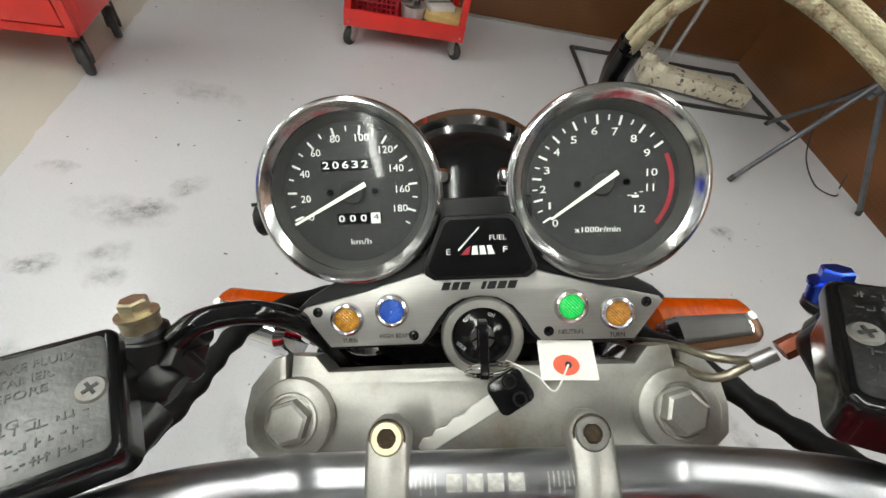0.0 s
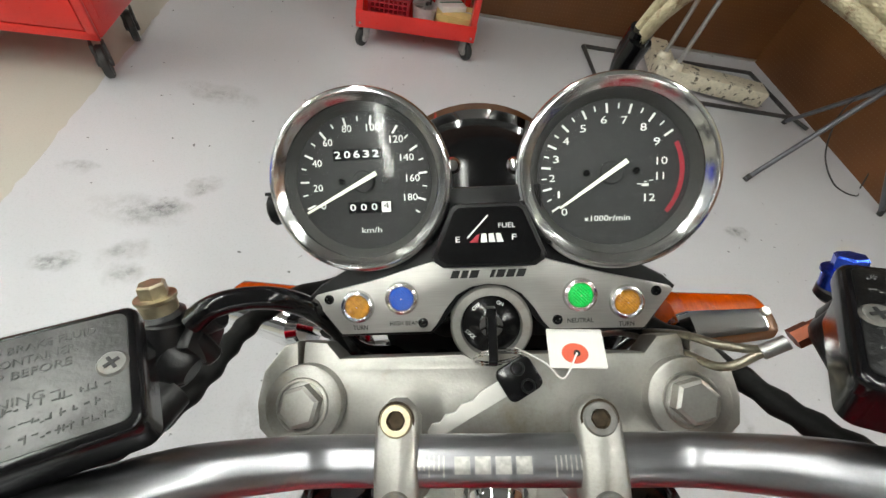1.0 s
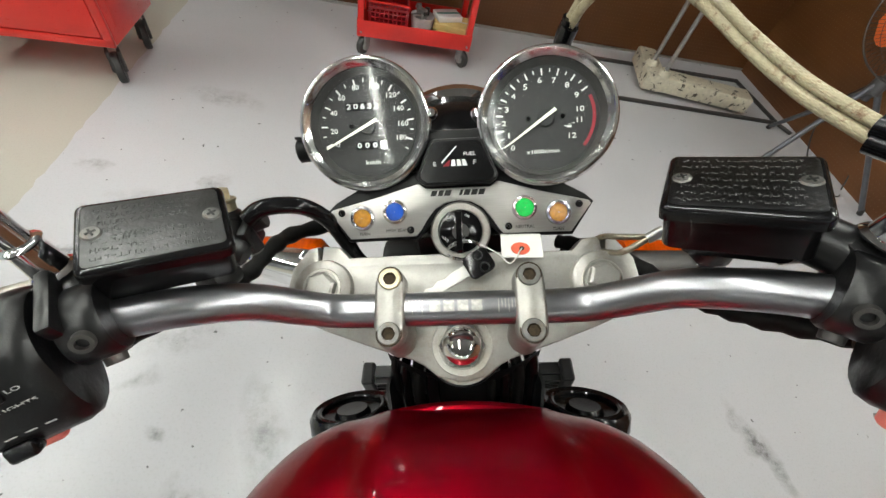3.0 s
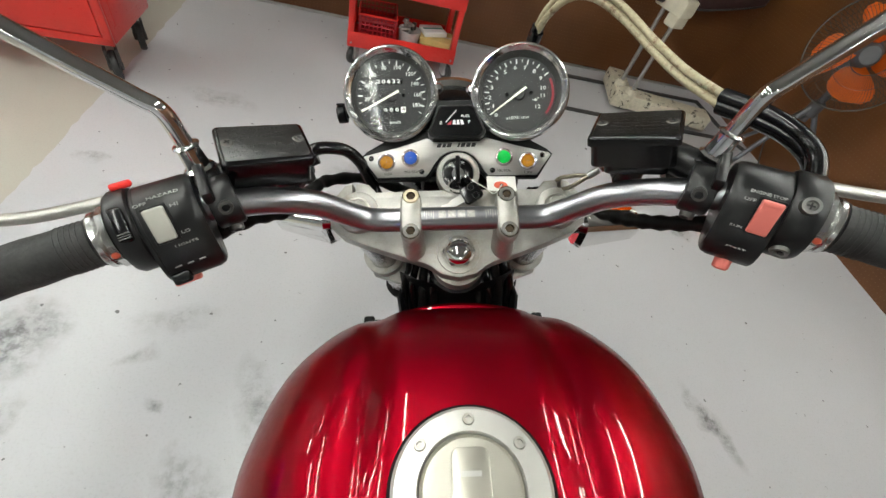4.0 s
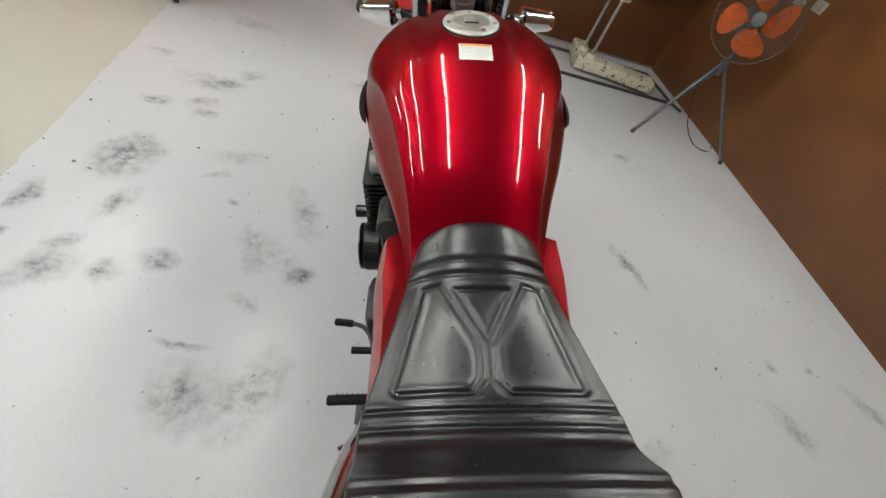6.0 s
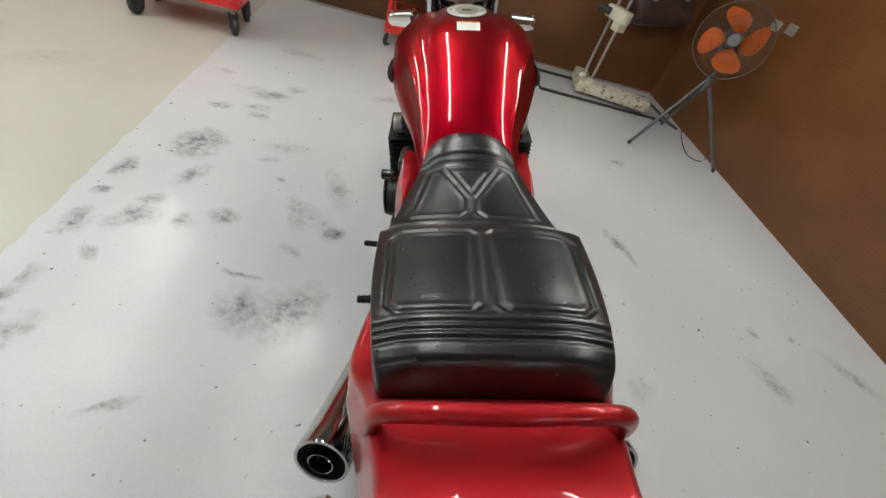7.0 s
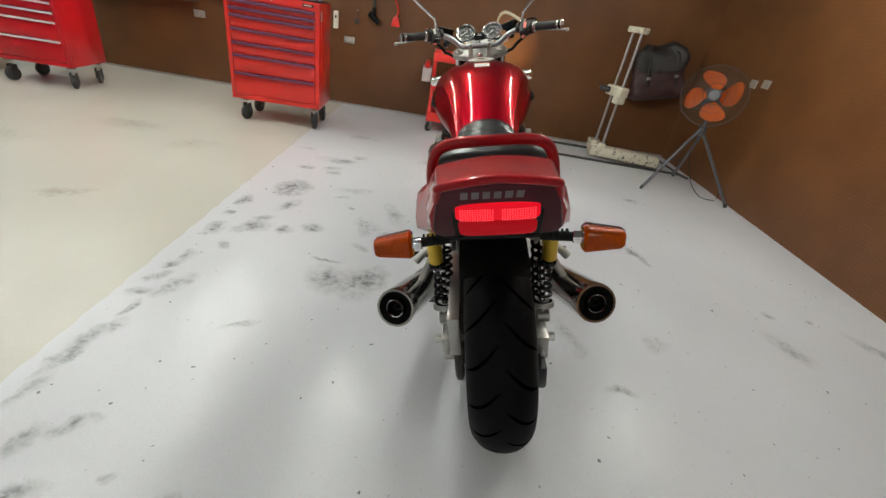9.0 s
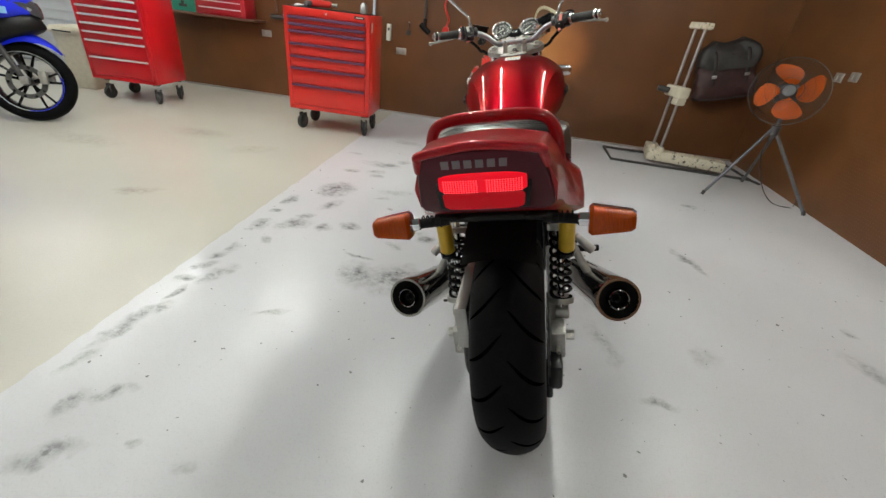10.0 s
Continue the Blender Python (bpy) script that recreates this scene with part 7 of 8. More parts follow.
        part("pass_button", box((0.0085, 0.024, 0.005), (0, 0, 0), 0.002, skin(0.2352, 36, 0.0290), 3), GLOSS_BLACK, hs, "black passing-light button")
        for k in range(3):
            part("button_rib", box((0.0075, 0.0007, 0.0008), (0, -0.0060 - 0.0017 * k, 0.0026), 0.0002, skin(0.2352, 36, 0.0290)), DULL, hs)
        part("dimmer_well", box((0.0155, 0.0262, 0.0030), (0, 0, -0.0008), 0.001, skin(0.2172, 50, 0.0278)), BLACK, hs)
        part("dimmer_button", box((0.0128, 0.0235, 0.0060), (0, 0, 0), 0.0016, skin(0.2172, 50, 0.0285) @ pose(0, 0, 0, 6, 0, 0), 3), GREY_SWITCH, hs, "worn pale grey dimmer switch")
        part("hazard_button", box((0.0135, 0.0060, 0.0050), (0, 0, 0), 0.0018, skin(0.2310, -34, 0.0318), 3), HAZARD_RED, hs, "bright red hazard tip")
        part("turn_slider", box((0.0125, 0.0090, 0.0090), (0, 0, 0), 0.0022, skin(0.2215, 116, 0.0440) @ pose(0, 0, 0, 25, 0, 0), 3), GLOSS_BLACK, hs, "black indicator slider")
        part("horn_button", box((0.0190, 0.0075, 0.0060), (0, 0, 0), 0.0022, skin(0.2215, 133, 0.0455), 3), PINK, hs, "faded red horn button")
        for words, d, an, wide in (("HAZARD", 0.2105, 8, 0.0200), ("OFF", 0.2235, 15, 0.0080), ("HI", 0.2065, 29, 0.0050), ("LO", 0.2068, 69, 0.0055), ("LIGHTS", 0.2095, 84, 0.0150)):
            lettering("switch_word", words, 0.0034, SWITCH_INK, hs, skin(d, an, table(shape, an)[0] + 0.0002), wide)
        for d in (0.2060, 0.2130, 0.2200):
            part("turn_mark", box((0.0042, 0.0016, 0.0004), (0, 0, 0), 0.0001, skin(d, 104, table(shape, 104)[0] + 0.0004)), SWITCH_INK, hs)
        part("parting_line", drum([(a_, r_ + 0.0003) for a_, r_ in shape], ((0.2262, 0.98), (0.2262, 1.0), (0.2270, 1.0), (0.2270, 0.98))), BLACK, hs)
    else:
        hs = part("switch_housing", drum(shape, ((0.1955, 0.55), (0.1955, 0.90), (0.1975, 0.97), (0.2010, 1.0), (0.2240, 1.0), (0.2255, 0.97), (0.2255, 0.70))), SATIN_BLACK, bike, "black handlebar switch housing with a stop switch")
        th = part("throttle_housing", drum(trim, ((0.2257, 0.60), (0.2257, 0.95), (0.2272, 1.0), (0.2400, 1.0), (0.2435, 0.93), (0.2435, 0.60))), SATIN_BLACK, hs, "black throttle cable housing")
        part("switch_well", box((0.0158, 0.0272, 0.0030), (0, 0, -0.0008), 0.001, skin(0.2170, 62, 0.0282)), BLACK, hs)
        part("kill_switch", joined(box((0.0130, 0.0245, 0.0055), (0, 0, 0), 0.0014, skin(0.2170, 62, 0.0288) @ pose(0, 0, 0, 7, 0, 0), 3), box((0.0130, 0.0040, 0.0050), (0, 0.0105, 0.0020), 0.0014, skin(0.2170, 62, 0.0288))), PINK, hs, "faded red engine stop switch")
        part("start_button", rod(skin(0.2120, 130, 0.040) @ Vector((0, 0, 0)), skin(0.2120, 132, 0.052) @ Vector((0, 0, 0)), 0.0062, 0.0056, steps=16, bevel=0.0012), PINK, hs, "faded red starter button")
        for words, d, an, wide in (("ENGINE STOP", 0.2140, 30, 0.0215), ("OFF", 0.2062, 43, 0.0070), ("RUN", 0.2062, 82, 0.0075), ("START", 0.2120, 104, 0.0125)):
            lettering("switch_word", words, 0.0032, SWITCH_INK, hs, skin(d, an, table(shape, an)[0] + 0.0002), wide)
        for an in (32, 103):
            cup = part("housing_screw", lathe([(0, 0.0012), (0.0030, 0.0012), (0.0036, 0.0028), (0.0056, 0.0026), (0.0060, 0.0), (0.0060, -0.004)], skin(0.2335, an, 0.0300), 20), DULL, th, "dull cross-headed screw")
            part("screw_cross", joined(box((0.0046, 0.0010, 0.0006), (0, 0, 0.0014), 0, skin(0.2335, an, 0.0300)), box((0.0010, 0.0046, 0.0006), (0, 0, 0.0014), 0, skin(0.2335, an, 0.0300))), DARK_INK, th, smooth=0)
        part("cable_pin", rod(skin(0.2240, 125, 0.036) @ Vector((0, 0, 0)), skin(0.2100, 140, 0.052) @ Vector((0, 0, 0)), 0.0017, steps=10), ZINC, hs, "bare cable adjuster pin")
    # lever perch clamped round the bar with two bolts
    clamp = [(-180, 0.0180), (-90, 0.0190), (-20, 0.0200), (40, 0.0205), (75, 0.0220), (110, 0.0205), (150, 0.0170), (180, 0.0180)]
    mc = part("master_cylinder", joined(drum(clamp, ((0.1735, 0.70), (0.1735, 0.94), (0.1750, 1.0), (0.1890, 1.0), (0.1905, 0.94), (0.1905, 0.70))),
                                        box((0.0075, 0.036, 0.012), (0, 0.004, 0.0190), 0.0025, at(0.1885), 2), rod(at(0.180) @ Vector((0, 0.018, 0.004)), at(0.14) @ Vector((-0.004, 0.030, 0.004)), 0.013, steps=18, bevel=0.003)), SATIN_BLACK, bike, "black brake and clutch master cylinder")
    for an in (58, 122):
        part("perch_bolt", lathe([(0, 0.0010), (0.0028, 0.0010), (0.0030, 0.0042), (0.0050, 0.0040), (0.0053, 0.0), (0.0053, -0.003)], skin(0.1815, an, 0.0200), 18), DARK_STEEL, mc, "dark socket-headed bolt")
    foot = Vector((-0.199, 1.110, 1.151)) if s < 0 else Vector((0.1905, 1.110, 1.151))
    part("mirror_boss", joined(rod(foot + Vector((0, 0.002, -0.004)), at(0.186) @ Vector((0, 0.014, 0.004)), 0.0105, 0.0125, steps=20, bevel=0.002), lathe([(0.0095, -0.006), (0.0125, -0.004), (0.0125, -0.001), (0.0095, 0.0005), (0, 0.0005)], Matrix.Translation(foot), 22)), SATIN_BLACK, mc)
    # the lid's middle, its long direction and its short one
    centre, u, v, lw, lh = ((-0.1540, 1.1330, 1.1585), (0.86, 0.441, -0.257), (-0.431, 0.897, 0.096), 0.0682, 0.0474) if s < 0 else ((0.1413, 1.1445, 1.1601), (0.869, -0.408, 0.281), (0.452, 0.885, -0.113), 0.0672, 0.0520)
    u = Vector(u).normalized()
    v = Vector(v)
    v = (v - v.dot(u) * u).normalized()
    w = u.cross(v)
    res_m = Matrix(((*u, 0), (*v, 0), (*w, 0), (0, 0, 0, 1))).transposed()
    res_m.translation = centre
    res = part("fluid_reservoir", joined(prism(rounded(lw - 0.004, lh - 0.004, 0.006), 0.020, res_m @ pose(0, 0, -0.027), 0.0), prism(rounded(lw - 0.018, lh - 0.018, 0.006), 0.012, res_m @ pose(0.002, 0.002, -0.038), 0.0)), GLOSS_BLACK, bike, "black fluid reservoir with a worn lid")
    lid = part("reservoir_lid", prism(rounded(lw, lh, 0.0045), 0.0078, res_m @ pose(0, 0, -0.0082), 0.0030, 3), GLOSS_BLACK, res, "black lid with a rounded edge")
    part("lid_plate", prism(rounded(lw - 0.0068, lh - 0.0068, 0.003), 0.0007, res_m @ pose(0, 0, -0.0006), 0.0002), GREY_LID if s < 0 else LID, lid, "weathered grey lid face" if s < 0 else "worn black lid face")
    rnd = random.Random(7 + s)
    for k in range(7):
        y = (lh / 2 - 0.0075) - k * (lh - 0.0135) / 6.3
        x = -lw / 2 + (0.016 if k in (2, 3) else 0.007)
        if s < 0 and k < 4:
            continue
        stop = lw / 2 - 0.010
        while x < stop:
            ln = rnd.uniform(0.0009, 0.0022)
            part("lid_mark", box((ln, rnd.uniform(0.0005, 0.0009), 0.0004), (x + ln / 2, y + rnd.uniform(-0.0013, 0.0013), 0.0002), 0.0002, res_m @ pose(0, 0, 0, 0, 0, rnd.uniform(-1.5, 1.5)), 1), LID_RAISED, res)
            if rnd.random() < 0.7:
                hh = rnd.uniform(0.0016, 0.0030)
                part("lid_mark", box((0.0006, hh, 0.0004), (x + ln * rnd.random(), y, 0.0002), 0.0002, res_m, 1), LID_RAISED, res)
            x += ln + rnd.choice((0.0001, 0.0002, 0.0004, 0.0016))
    if s < 0:
        for words, x, y, wide in (("ONLY DOT4 BRAKE FLUID", -0.0018, 0.0155, 0.0475), ("A SEALED CONTAINER.", -0.0035, 0.0108, 0.0410), ("FILLER CAP BEFORE", -0.0045, 0.0061, 0.0395), ("MOVING.", -0.0215, 0.0016, 0.0145), ("\u2013 WARNING \u2013", -0.0030, -0.0030, 0.0310)):
            lettering("lid_word", words, 0.0041, LID_RAISED, res, res_m @ pose(x, y, 0.0002), wide)
    for q in (-1, 1):
        sm = res_m @ pose(q * (lw / 2 - 0.0078), 0.0008, 0.0004)
        part("lid_screw", lathe([(0, 0.0008), (0.0040, 0.0006), (0.0048, -0.0004)], sm, 20), DULL, res)
        part("screw_cross", joined(box((0.0048, 0.0011, 0.0004), (0, 0, 0.0009), 0, sm @ pose(0, 0, 0, 0, 0, 25)), box((0.0011, 0.0048, 0.0004), (0, 0, 0.0009), 0, sm @ pose(0, 0, 0, 0, 0, 25))), DARK_INK, res, smooth=0)
    if s < 0:
        casting = joined(rod((-0.160, 1.186, 1.108), (-0.164, 1.163, 1.082), 0.0112, 0.0125, steps=24, bevel=0.002), rod((-0.162, 1.172, 1.094), (-0.148, 1.166, 1.088), 0.0125, 0.0105, steps=22, bevel=0.004),
                         rod((-0.150, 1.180, 1.099), (-0.146, 1.176, 1.080), 0.0065, 0.0060, steps=14, bevel=0.002), box((0.007, 0.022, 0.024), (-0.1475, 1.182, 1.092), 0.002, None, 2), rod((-0.158, 1.158, 1.084), (-0.165, 1.140, 1.090), 0.010, 0.012, steps=18))
    else:
        casting = joined(box((0.022, 0.046, 0.030), (0.1535, 1.159, 1.106), 0.008, None, 3), rod((0.156, 1.176, 1.108), (0.151, 1.178, 1.096), 0.0105, 0.0080, steps=20, bevel=0.003), rod((0.150, 1.146, 1.104), (0.143, 1.143, 1.097), 0.008, 0.006, steps=16, bevel=0.002))
    part("cylinder_end", casting, SATIN_BLACK, mc)
    # lever
    part("lever_pivot", lathe([(0, 0.0045), (0.0035, 0.0045), (0.0045, 0.0030), (0.0085, 0.0030), (0.0095, 0.0020), (0.0095, -0.010), (0, -0.010)], Matrix.Translation((s * 0.2135, 1.1270, 1.1330)), 22), DULL, mc, "dull lever pivot bolt")
    lv = [(s * 0.172, 1.128, 1.120), (s * 0.215, 1.126, 1.124), (s * 0.27, 1.112, 1.123), (s * 0.34, 1.098, 1.117), (s * 0.385, 1.098, 1.113), (s * 0.397, 1.101, 1.1115)]
    lever = part(side.replace("throttle", "brake") + "_lever", tube(lv, lambda t: 0.0062 if t < 0.9 else 0.0075, 14, 8, flat=0.75), ALU, bike, "bare aluminium hand lever")
    part("lever_ball", lathe([(0, -0.0085), (0.006, -0.006), (0.0085, 0), (0.006, 0.006), (0, 0.0085)], Matrix.Translation((s * 0.400, 1.102, 1.111)), 18), ALU, lever)
    # mirror
    e1 = foot + Vector((0, 0, 0.001))
    e2 = Vector((s * 0.203, 1.114, 1.192))
    d = Vector((-0.68, -0.06, 0.73)) if s < 0 else Vector((0.66, 0.0, 0.75))
    tip = e2 + d * 0.235
    mir = part("mirror", tube([e1, e1.lerp(e2, 0.6), e2 + Vector((s * 0.002, 0, 0.006)), e2 + d * 0.022 + Vector((0, 0, 0.004)), e2 + d * 0.10, tip], 0.0062, 16, 8), CHROME, bike, "chrome-stemmed round mirror")
    part("stem_nut", lathe([(0, 0.0), (0.0105, 0.0), (0.0112, 0.0010), (0.0100, 0.0022), (0.0088, 0.0030), (0.0078, 0.0180), (0.0092, 0.0186), (0.0096, 0.0196), (0.0088, 0.0206), (0.0066, 0.0212), (0, 0.0212)], aim(e1, e2), 32), CHROME, mir, "chrome stem collar with two flanges")
    mm = aim(tip, tip + Vector((-s * 0.12, -1, -0.05)))
    part("mirror_shell", lathe([(0.050, 0.004), (0.052, 0.002), (0.050, -0.010), (0.034, -0.024), (0, -0.030)], mm, 40), CHROME, mir)
    part("mirror_glass", lathe([(0, 0.0025), (0.049, 0.0025), (0.049, 0.0), (0, 0)], mm, 40), MIRROR, mir)
    # hose union on the master cylinder
    b0 = Vector((-0.160, 1.185, 1.106)) if s < 0 else Vector((0.158, 1.189, 1.104))
    bm_ = aim(b0, b0 + Vector((0, 0.5, 0.86)))
    part("banjo_bolt", joined(lathe([(0, 0.0210), (0.0055, 0.0210), (0.0064, 0.0200), (0.0064, 0.0140), (0, 0.0140)], bm_, 6), lathe([(0, 0.0145), (0.0092, 0.0140), (0.0092, 0.0125), (0.0082, 0.0115), (0.0082, 0.005), (0, 0.005)], bm_, 24)), GOLD_BOLT if s < 0 else BLUE_BOLT, mc, "zinc hose union bolt" if s < 0 else "blue hose union bolt", smooth=25)
    part("banjo", joined(rod(b0 + Vector((0, -0.002, -0.004)), bm_ @ Vector((0, 0, 0.006)), 0.0105, steps=24, bevel=0.002), rod(b0 + Vector((0.010, 0.003, -0.010)), b0 + Vector((0.022, 0.007, -0.007)), 0.0078, steps=16, bevel=0.001)) if s < 0 else joined(rod(b0 + Vector((0, 0, -0.002)), bm_ @ Vector((0, 0, 0.006)), 0.0085, steps=20, bevel=0.002)), SATIN_BLACK, mc)
    if s > 0:
        part("hose_union", joined(rod((0.148, 1.1778, 1.0935), (0.141, 1.1755, 1.089), 0.0050, steps=6), rod((0.153, 1.1795, 1.098), (0.147, 1.1775, 1.093), 0.0042, steps=14)), COPPER, mc, "copper-coloured hose union", smooth=20)
        part("union_sleeve", rod((0.139, 1.1748, 1.0875), (0.129, 1.172, 1.082), 0.0036, steps=14), ZINC, mc)
    return on


bar_at = controls(-1)
controls(1)

# --- hoses and cables
def braided(points, r, strands=10):
    """A tube whose skin is woven from two sets of crossing strands."""
    pts = spline(points, 64)
    bm = bmesh.new()
    rings, up = [], Vector((0, 0, 1))
    for i, p in enumerate(pts):
        d = (pts[min(i + 1, len(pts) - 1)] - pts[max(i - 1, 0)]).normalized()
        side = d.cross(up).normalized()
        up = side.cross(d).normalized()
        row = []
        for k in range(84):
            a = 2 * math.pi * k / 84
            u, v = math.sin(strands * a + i * 1.05), math.sin(strands * a - i * 1.05 + 1.3)
            w = max(u, v) - 0.6 * (abs(u) < 0.3 and abs(v) < 0.3)
            row.append(bm.verts.new(p + r * (1 + 0.075 * w) * (math.cos(a) * side + math.sin(a) * up)))
        rings.append(row)
    for a, b in zip(rings, rings[1:]):
        for k in range(84):
            bm.faces.new((a[k], a[(k + 1) % 84], b[(k + 1) % 84], b[k]))
    return bm


loom = part("clutch_hose", tube([(-0.146, 1.184, 1.105), (-0.1366, 1.190, 1.1085), (-0.125, 1.196, 1.1055), (-0.110, 1.200, 1.0985), (-0.099, 1.204, 1.079), (-0.0924, 1.206, 1.048), (-0.082, 1.201, 1.024), (-0.06, 1.23, 0.95)], 0.0062, 14), GLOSS_BLACK, bike, "black rubber hose")
part("wiring_loom", tube([(-0.205, 1.09, 1.100), (-0.188, 1.125, 1.082), (-0.174, 1.152, 1.062), (-0.168, 1.180, 1.048), (-0.158, 1.205, 1.046), (-0.146, 1.232, 1.034), (-0.11, 1.262, 1.01), (-0.06, 1.27, 0.98)], lambda t: 0.0068 + 0.0008 * math.sin(t * 75), 12, 12), RUBBER, bike, "taped black wiring loom")
for a_, b_ in (((0.114, 1.178, 1.078), (0.106, 1.195, 1.055)), ((0.114, 1.169, 1.072), (0.108, 1.190, 1.045))):
    part("brake_hose", tube([(0.131, 1.1725, 1.083), a_, b_, (0.105, 1.235, 0.97), (0.10, 1.28, 0.85)], 0.0022, 12), HOSE_GREY, bike, "thin braided brake hose")
part("wiring_loom", tube([(0.205, 1.09, 1.098), (0.175, 1.12, 1.070), (0.155, 1.155, 1.045), (0.125, 1.20, 1.03), (0.09, 1.23, 1.01)], lambda t: 0.0068 + 0.0008 * math.sin(t * 75), 12, 12), RUBBER, bike, "taped black wiring loom")
for k, (o, r_) in enumerate(((0.0, 0.0034), (0.0074, 0.0034))):
    O = Vector((0.1 * o, 0.45 * o, 1.0 * o))
    cab = part("throttle_cable", tube([Vector(q[:3]) + O * q[3] for q in ((0.242, 1.070, 1.142, 0.6), (0.251, 1.081, 1.149, 0.6), (0.256, 1.099, 1.156, 0.6), (0.250, 1.122, 1.160, 0.7), (0.239, 1.149, 1.158, 0.9), (0.227, 1.178, 1.1525, 1))], 0.0070, 14), GLOSS_BLACK, bike, "throttle cable in a beige braided sleeve")
    part("cable_sleeve", braided([Vector(q) + O for q in ((0.229, 1.174, 1.153), (0.207, 1.215, 1.158), (0.188, 1.256, 1.168), (0.165, 1.288, 1.184), (0.138, 1.306, 1.196), (0.116, 1.316, 1.192), (0.101, 1.327, 1.172), (0.094, 1.336, 1.150))], r_), BRAID, cab)
    part("cable_end", tube([Vector(q) + O * 0.7 for q in ((0.095, 1.335, 1.153), (0.091, 1.338, 1.13), (0.09, 1.330, 1.08), (0.082, 1.29, 0.98), (0.07, 1.2, 0.86))], 0.0072, 12), GLOSS_BLACK, cab)

# --- key, spare key, ring and paper tag (they hang in and from the ignition)
key = thing("ignition_key", "black-headed key standing in the ignition", "key", BIKE)
part("key_head", joined(prism(rounded(0.0125, 0.030, 0.004), 0.0045, IGN @ pose(-0.001, 0.0, 0.008) @ pose(0, 0, 0, 0, 90, 0) @ pose(-0.010, 0, -0.002), 0.001)), GLOSS_BLACK, key)
part("key_blade", box((0.0018, 0.007, 0.014), (0, 0, 0.004), 0.0004, IGN), ZINC, key)
spare = thing("spare_key", "spare key with black plastic head and bare blade", "key", BIKE)
SP = Matrix.Translation((0.014, 1.1672, 1.0665)) @ plane((0, 0, 0), 27).to_3x3().to_4x4() @ pose(0, 0, 0, 0, 0, -150)
part("key_head", prism(rounded(0.020, 0.018, 0.004), 0.005, SP @ pose(0, 0, 0), 0.001), GLOSS_BLACK, spare)
for q in (-1, 1):
    part("head_ring", ring(0.0032, 0.0006, SP @ pose(-0.002, q * 0.005, 0.0052), 20, 6), BLACK, spare)
teeth = [(0.010, -0.0042), (0.010, 0.0042), (0.048, 0.0036), (0.054, 0.001), (0.054, -0.0018), (0.050, -0.004), (0.046, -0.0024), (0.042, -0.0042), (0.037, -0.0026), (0.032, -0.0044), (0.026, -0.0028), (0.021, -0.0044)]
part("key_blade", prism(teeth, 0.002, SP @ pose(0, 0, 0.0012), 0.0003), CAP_RING, spare, smooth=0)
solid("key_ring", joined(ring(0.0125, 0.0007, None, 40, 6), ring(0.0125, 0.0007, pose(0, 0, 0.0014), 40, 6)), CHROME, "thin steel split ring on the key", "key ring", m=BIKE @ IGN @ pose(0.002, -0.013, 0.012, 55, 8, 0))
tag = thing("paper_tag", "white paper tag with a red dot on a string", "tag", BIKE)
TG = CLAMP @ pose(0.0465, 0.073, 0.0070, -24, 0, -2)
part("tag_card", prism(rounded(0.030, 0.022, 0.001), 0.0005, TG), PAPER, tag)
part("red_dot", lathe([(0, 0.0002), (0.0070, 0.0002), (0.0070, 0)], TG @ pose(-0.001, -0.003, 0.0006) @ Matrix.Diagonal((1, 0.8, 1, 1)), 28), RED_STICKER, tag)
part("tag_hole", lathe([(0, 0.0002), (0.0018, 0.0002), (0.0018, 0)], TG @ pose(0, -0.003, 0.0009), 16), DARK_INK, tag)
part("string", tube([TG @ Vector((0, -0.003, 0.0012)), TG @ Vector((-0.009, -0.017, 0.002)), TG @ Vector((-0.017, -0.010, 0.003)), TG @ Vector((-0.026, -0.006, 0.006)), TG @ Vector((-0.034, -0.004, 0.010))], 0.0005, 6), PAPER, tag)


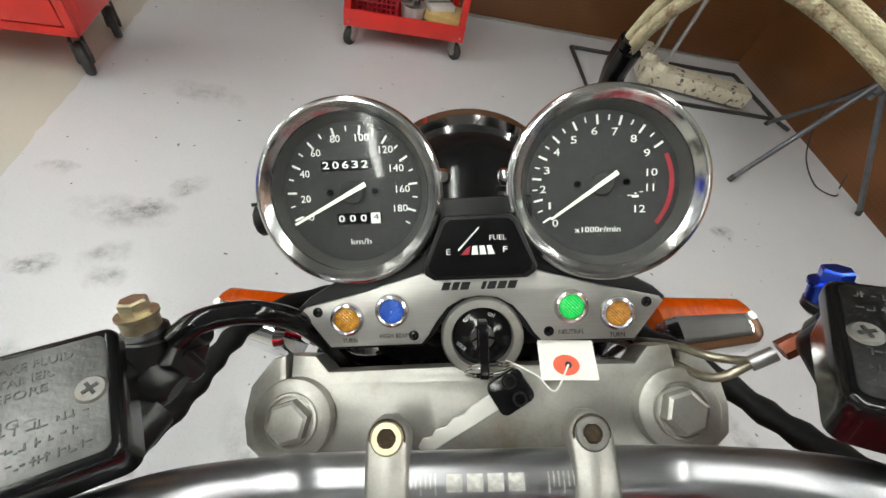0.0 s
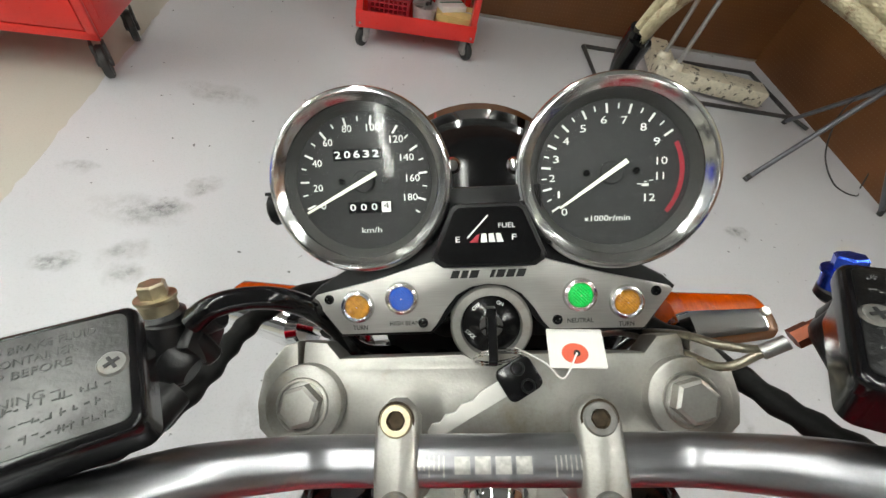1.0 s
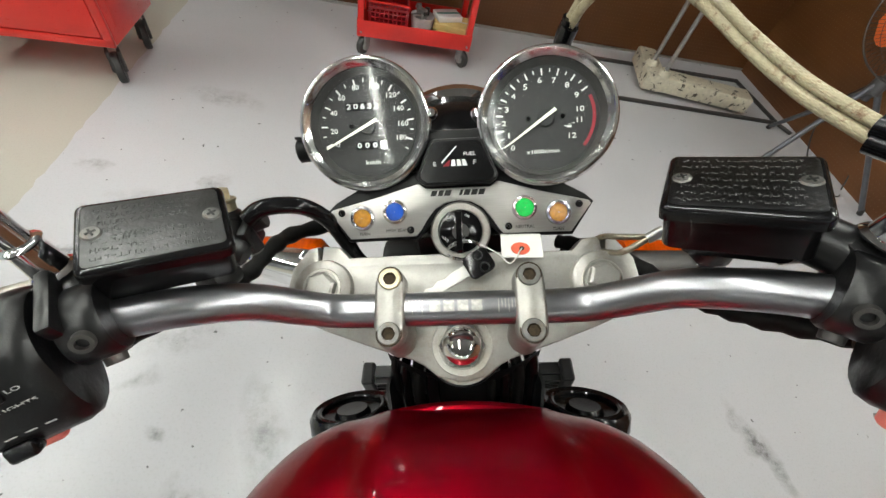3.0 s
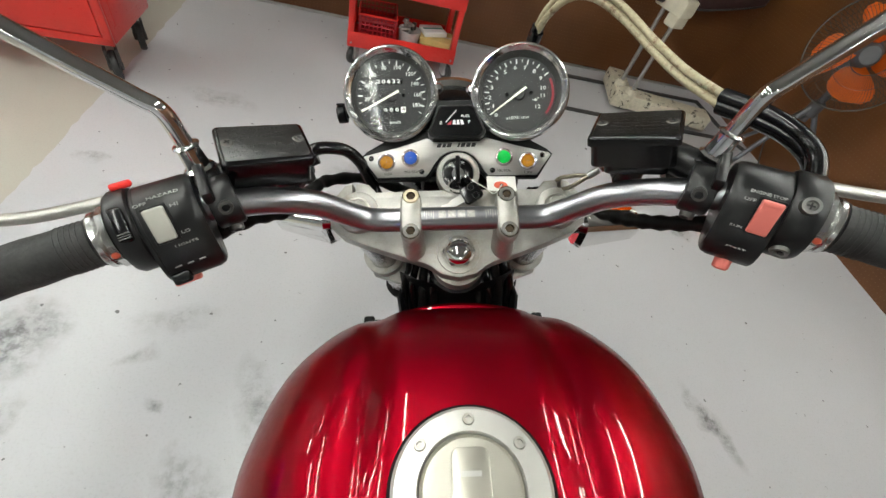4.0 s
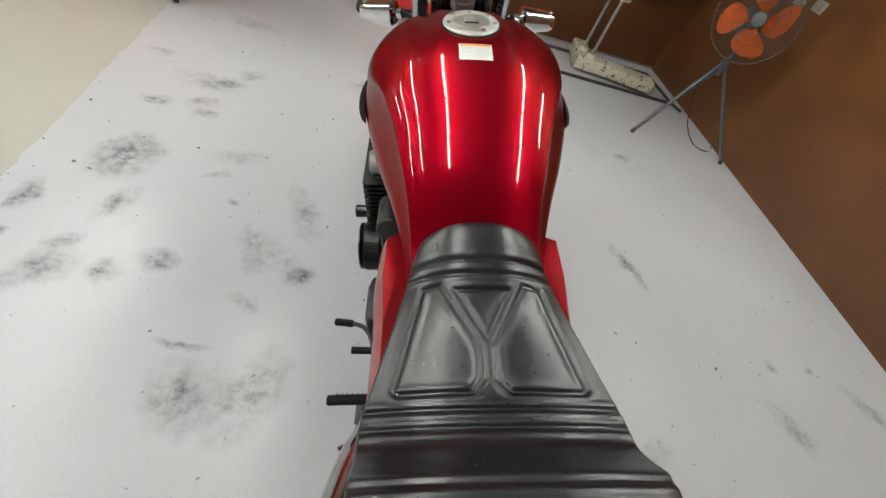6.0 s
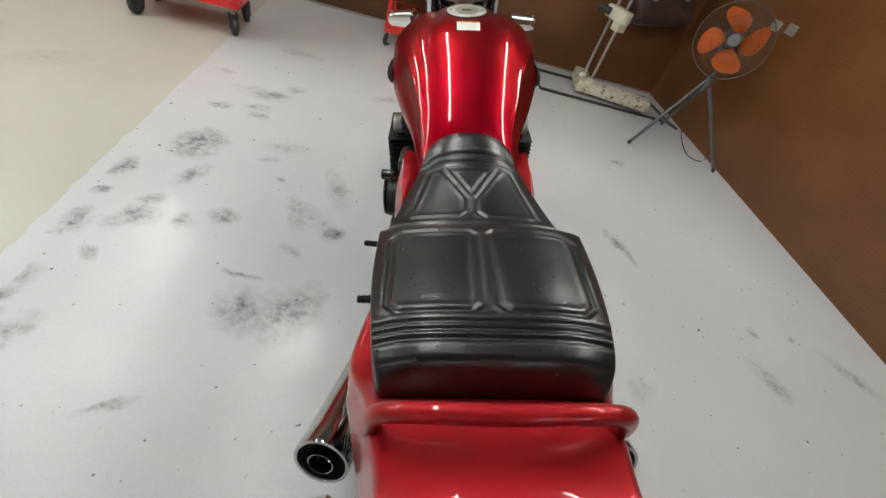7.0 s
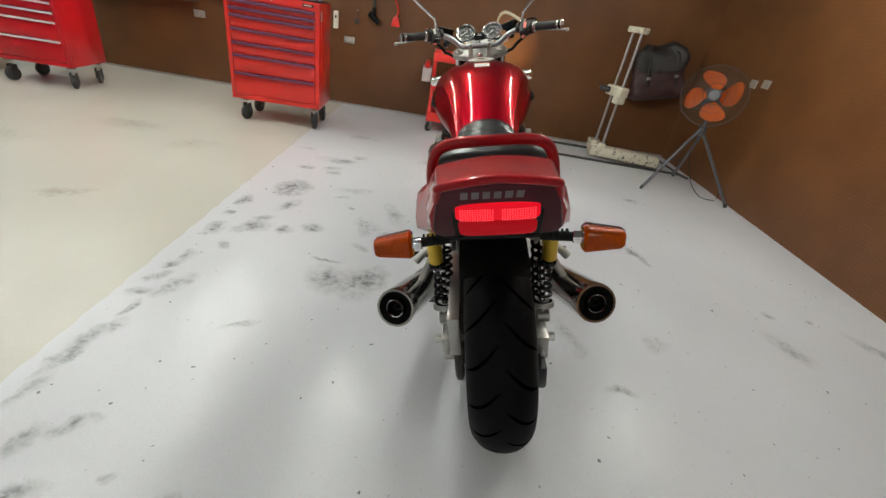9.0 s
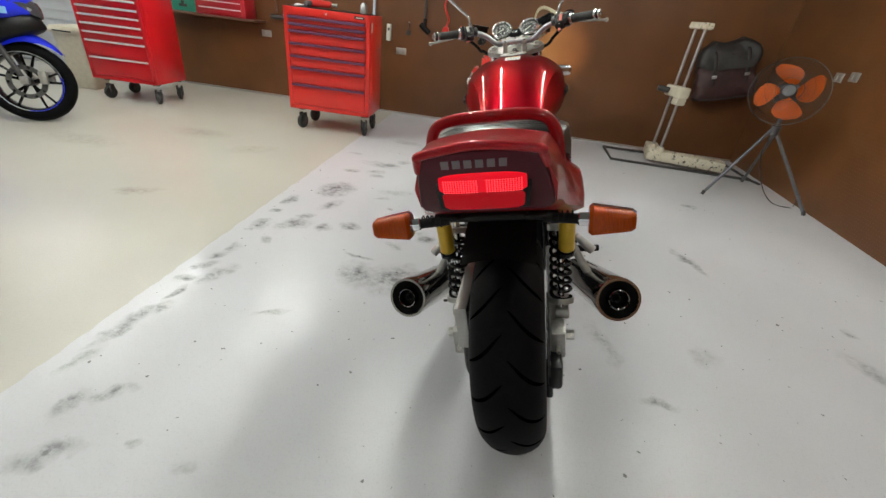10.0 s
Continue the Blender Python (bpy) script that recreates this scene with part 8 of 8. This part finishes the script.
# ---------------------------------------------------------------- the blue motorcycle
def blue_bike():
    t = thing("sport_motorcycle", "blue fairing sport motorcycle with black wheels", "motorcycle", pose(-3.78, 1.73, 0, -10, 0, 35))
    for x, name in ((0, "front_wheel"), (-1.38, "rear_wheel")):
        c = pose(x, 0, 0.298, 90, 0, 0)
        w = part(name, lathe([(0.222, -0.045), (0.245, -0.058), (0.275, -0.050), (0.292, -0.025), (0.298, 0), (0.292, 0.025), (0.275, 0.050), (0.245, 0.058), (0.222, 0.045)], c, 64), TYRE, t, smooth=60)
        part("rim", lathe([(0.226, -0.046), (0.212, -0.044), (0.200, -0.02), (0.200, 0.02), (0.212, 0.044), (0.226, 0.046), (0.215, 0)], c, 56, close=True), GLOSS_BLACK, w)
        for q in (-1, 1):
            part("rim_tape", tube([c @ Vector((0.219 * math.cos(an), 0.219 * math.sin(an), q * 0.0465)) for an in [radians(-100 + 10 * k) for k in range(12)]], 0.0042, 6, 2), BLUE_PAINT, w, "strip of blue rim tape")
            part("rim_edge", lathe([(0.217, q * 0.0462), (0.223, q * 0.0470), (0.223, q * 0.0476), (0.217, q * 0.0468)], c, 56, close=True), ZINC, w)
        for k in range(5):
            for o in (-11, 11):
                a, b = radians(72 * k + 10), radians(72 * k + 10 + o)
                part("spoke", rod(c @ Vector((0.03 * math.cos(a), 0.03 * math.sin(a), 0)), c @ Vector((0.205 * math.cos(b), 0.205 * math.sin(b), 0)), 0.011, 0.009, steps=8), GLOSS_BLACK, w)
        part("brake_disc", lathe([(0.09, -0.003), (0.125, -0.003), (0.125, 0.003), (0.09, 0.003)], c @ pose(0, 0, 0.06), 40, close=True), DARK_STEEL, w)
        for k in range(10):
            an = radians(36 * k)
            part("disc_hole", lathe([(0, 0.0006), (0.010, 0.0006), (0.010, 0)], c @ pose(0.112 * math.cos(an), 0.112 * math.sin(an), 0.0632), 10), GLOSS_BLACK, w)
        part("hub", rod(c @ Vector((0, 0, -0.07)), c @ Vector((0, 0, 0.07)), 0.03, bevel=0.005), DARK_STEEL, w)
    for s in (-1, 1):
        part("fork", rod((0, s * 0.085, 0.30), (-0.22, s * 0.085, 0.90), 0.019), DARK_STEEL, t)
        part("axle_clamp", box((0.06, 0.045, 0.06), (0.0, s * 0.085, 0.31), 0.012), ALU, t)
        part("caliper", box((0.05, 0.05, 0.10), (0.115, s * 0.075, 0.335), 0.012, pose(0, 0, 0, 0, 0, 0)), ALU, t)
    rows = []
    for k in range(17):
        a = radians(40 + 92 * k / 16)
        r = 0.335 + 0.035 * math.sin(math.pi * k / 16)
        drop = 0.016 + 0.150 * (k / 16) ** 1.1
        hw = 0.030 + 0.050 * min(1, k / 7)
        rows.append([(r * math.cos(a), hw * math.sin(q), 0.298 + r * math.sin(a) - drop * (1 - math.cos(q)) * 1.1) for q in [radians(-82 + 164 * m / 12) for m in range(13)]])
    part("front_fender", loft(rows, wrap=False), BLUE_PAINT, t, "blue front fender with a pointed tip")
    rows = []
    for x, zt, zb, hw in ((0.165, 0.86, 0.80, 0.03), (0.14, 0.90, 0.775, 0.09), (0.07, 0.97, 0.735, 0.155), (-0.08, 1.02, 0.68, 0.19), (-0.28, 1.02, 0.52, 0.21), (-0.52, 0.92, 0.32, 0.20), (-0.85, 0.80, 0.28, 0.17), (-1.0, 0.74, 0.34, 0.13)):
        rows.append([(x, hw * math.copysign(abs(math.cos(a)) ** 0.7, math.cos(a)), (zt + zb) / 2 + (zt - zb) / 2 * math.copysign(abs(math.sin(a)) ** 0.7, math.sin(a))) for a in [2 * math.pi * k / 32 for k in range(32)]])
    body = part("fairing", loft(rows), BLUE_PAINT, t, "blue full fairing")
    lamp = []
    for x, zt, zb, hw in ((0.195, 0.83, 0.76, 0.012), (0.180, 0.865, 0.755, 0.050), (0.130, 0.895, 0.770, 0.105), (0.060, 0.905, 0.800, 0.162)):
        lamp.append([(x, hw * math.cos(a), (zt + zb) / 2 + (zt - zb) / 2 * math.sin(a)) for a in [2 * math.pi * k / 24 for k in range(24)]])
    part("headlamp", loft(lamp), LAMP_FACE, t, "dark grey twin headlamp")
    for s in (-1, 1):
        part("reflector", lathe([(0, 0.004), (0.022, 0.002), (0.030, -0.006)], aim((0.150, s * 0.075, 0.832), (0.25, s * 0.15, 0.86)), 20), ZINC, t)
    chin = []
    for x, zt, zb, hw in ((0.195, 0.715, 0.690, 0.012), (0.165, 0.770, 0.668, 0.060), (0.095, 0.790, 0.640, 0.115), (-0.02, 0.760, 0.600, 0.150), (-0.16, 0.70, 0.52, 0.165), (-0.30, 0.62, 0.42, 0.165)):
        chin.append([(x, hw * math.copysign(abs(math.cos(a)) ** 0.6, math.cos(a)), (zt + zb) / 2 + (zt - zb) / 2 * math.copysign(abs(math.sin(a)) ** 0.6, math.sin(a))) for a in [2 * math.pi * k / 24 for k in range(24)]])
    part("lower_cowl", loft(chin), BLACK, t, "black chin cowl")
    part("windscreen", loft([[(x, y, z - 2.2 * y * y) for y in [-0.12 + 0.24 * k / 8 for k in range(9)]] for x, z in ((0.04, 0.97), (-0.10, 1.09), (-0.24, 1.18))], wrap=False), GLOSS_BLACK, t)
    part("seat", box((0.5, 0.22, 0.08), (-1.2, 0, 0.83), 0.03, pose(0, 0, 0, 0, 6, 0)), VINYL, t)
    part("stripe", box((0.16, 0.005, 0.045), (-0.03, -0.192, 0.785), 0.002, pose(0, 0, 0, 0, 0, 0)), PALE_BLUE, t, "pale blue side stripe")
    part("stand", rod((-0.7, -0.1, 0.28), (-0.72, -0.22, 0.0), 0.012), DARK_STEEL, t)


blue_bike()

beam = bpy.data.lights.new("headlamp_beam", "SPOT")
beam.energy, beam.color, beam.spot_size, beam.spot_blend, beam.shadow_soft_size = 300, (1.0, 0.55, 0.18), radians(15), 1.0, 0.04
lamp_ob = new("headlamp_beam", beam)
lamp_ob.matrix_basis = BIKE @ look((0, 1.435, 0.96), (0.388, 4.1, 0.851))
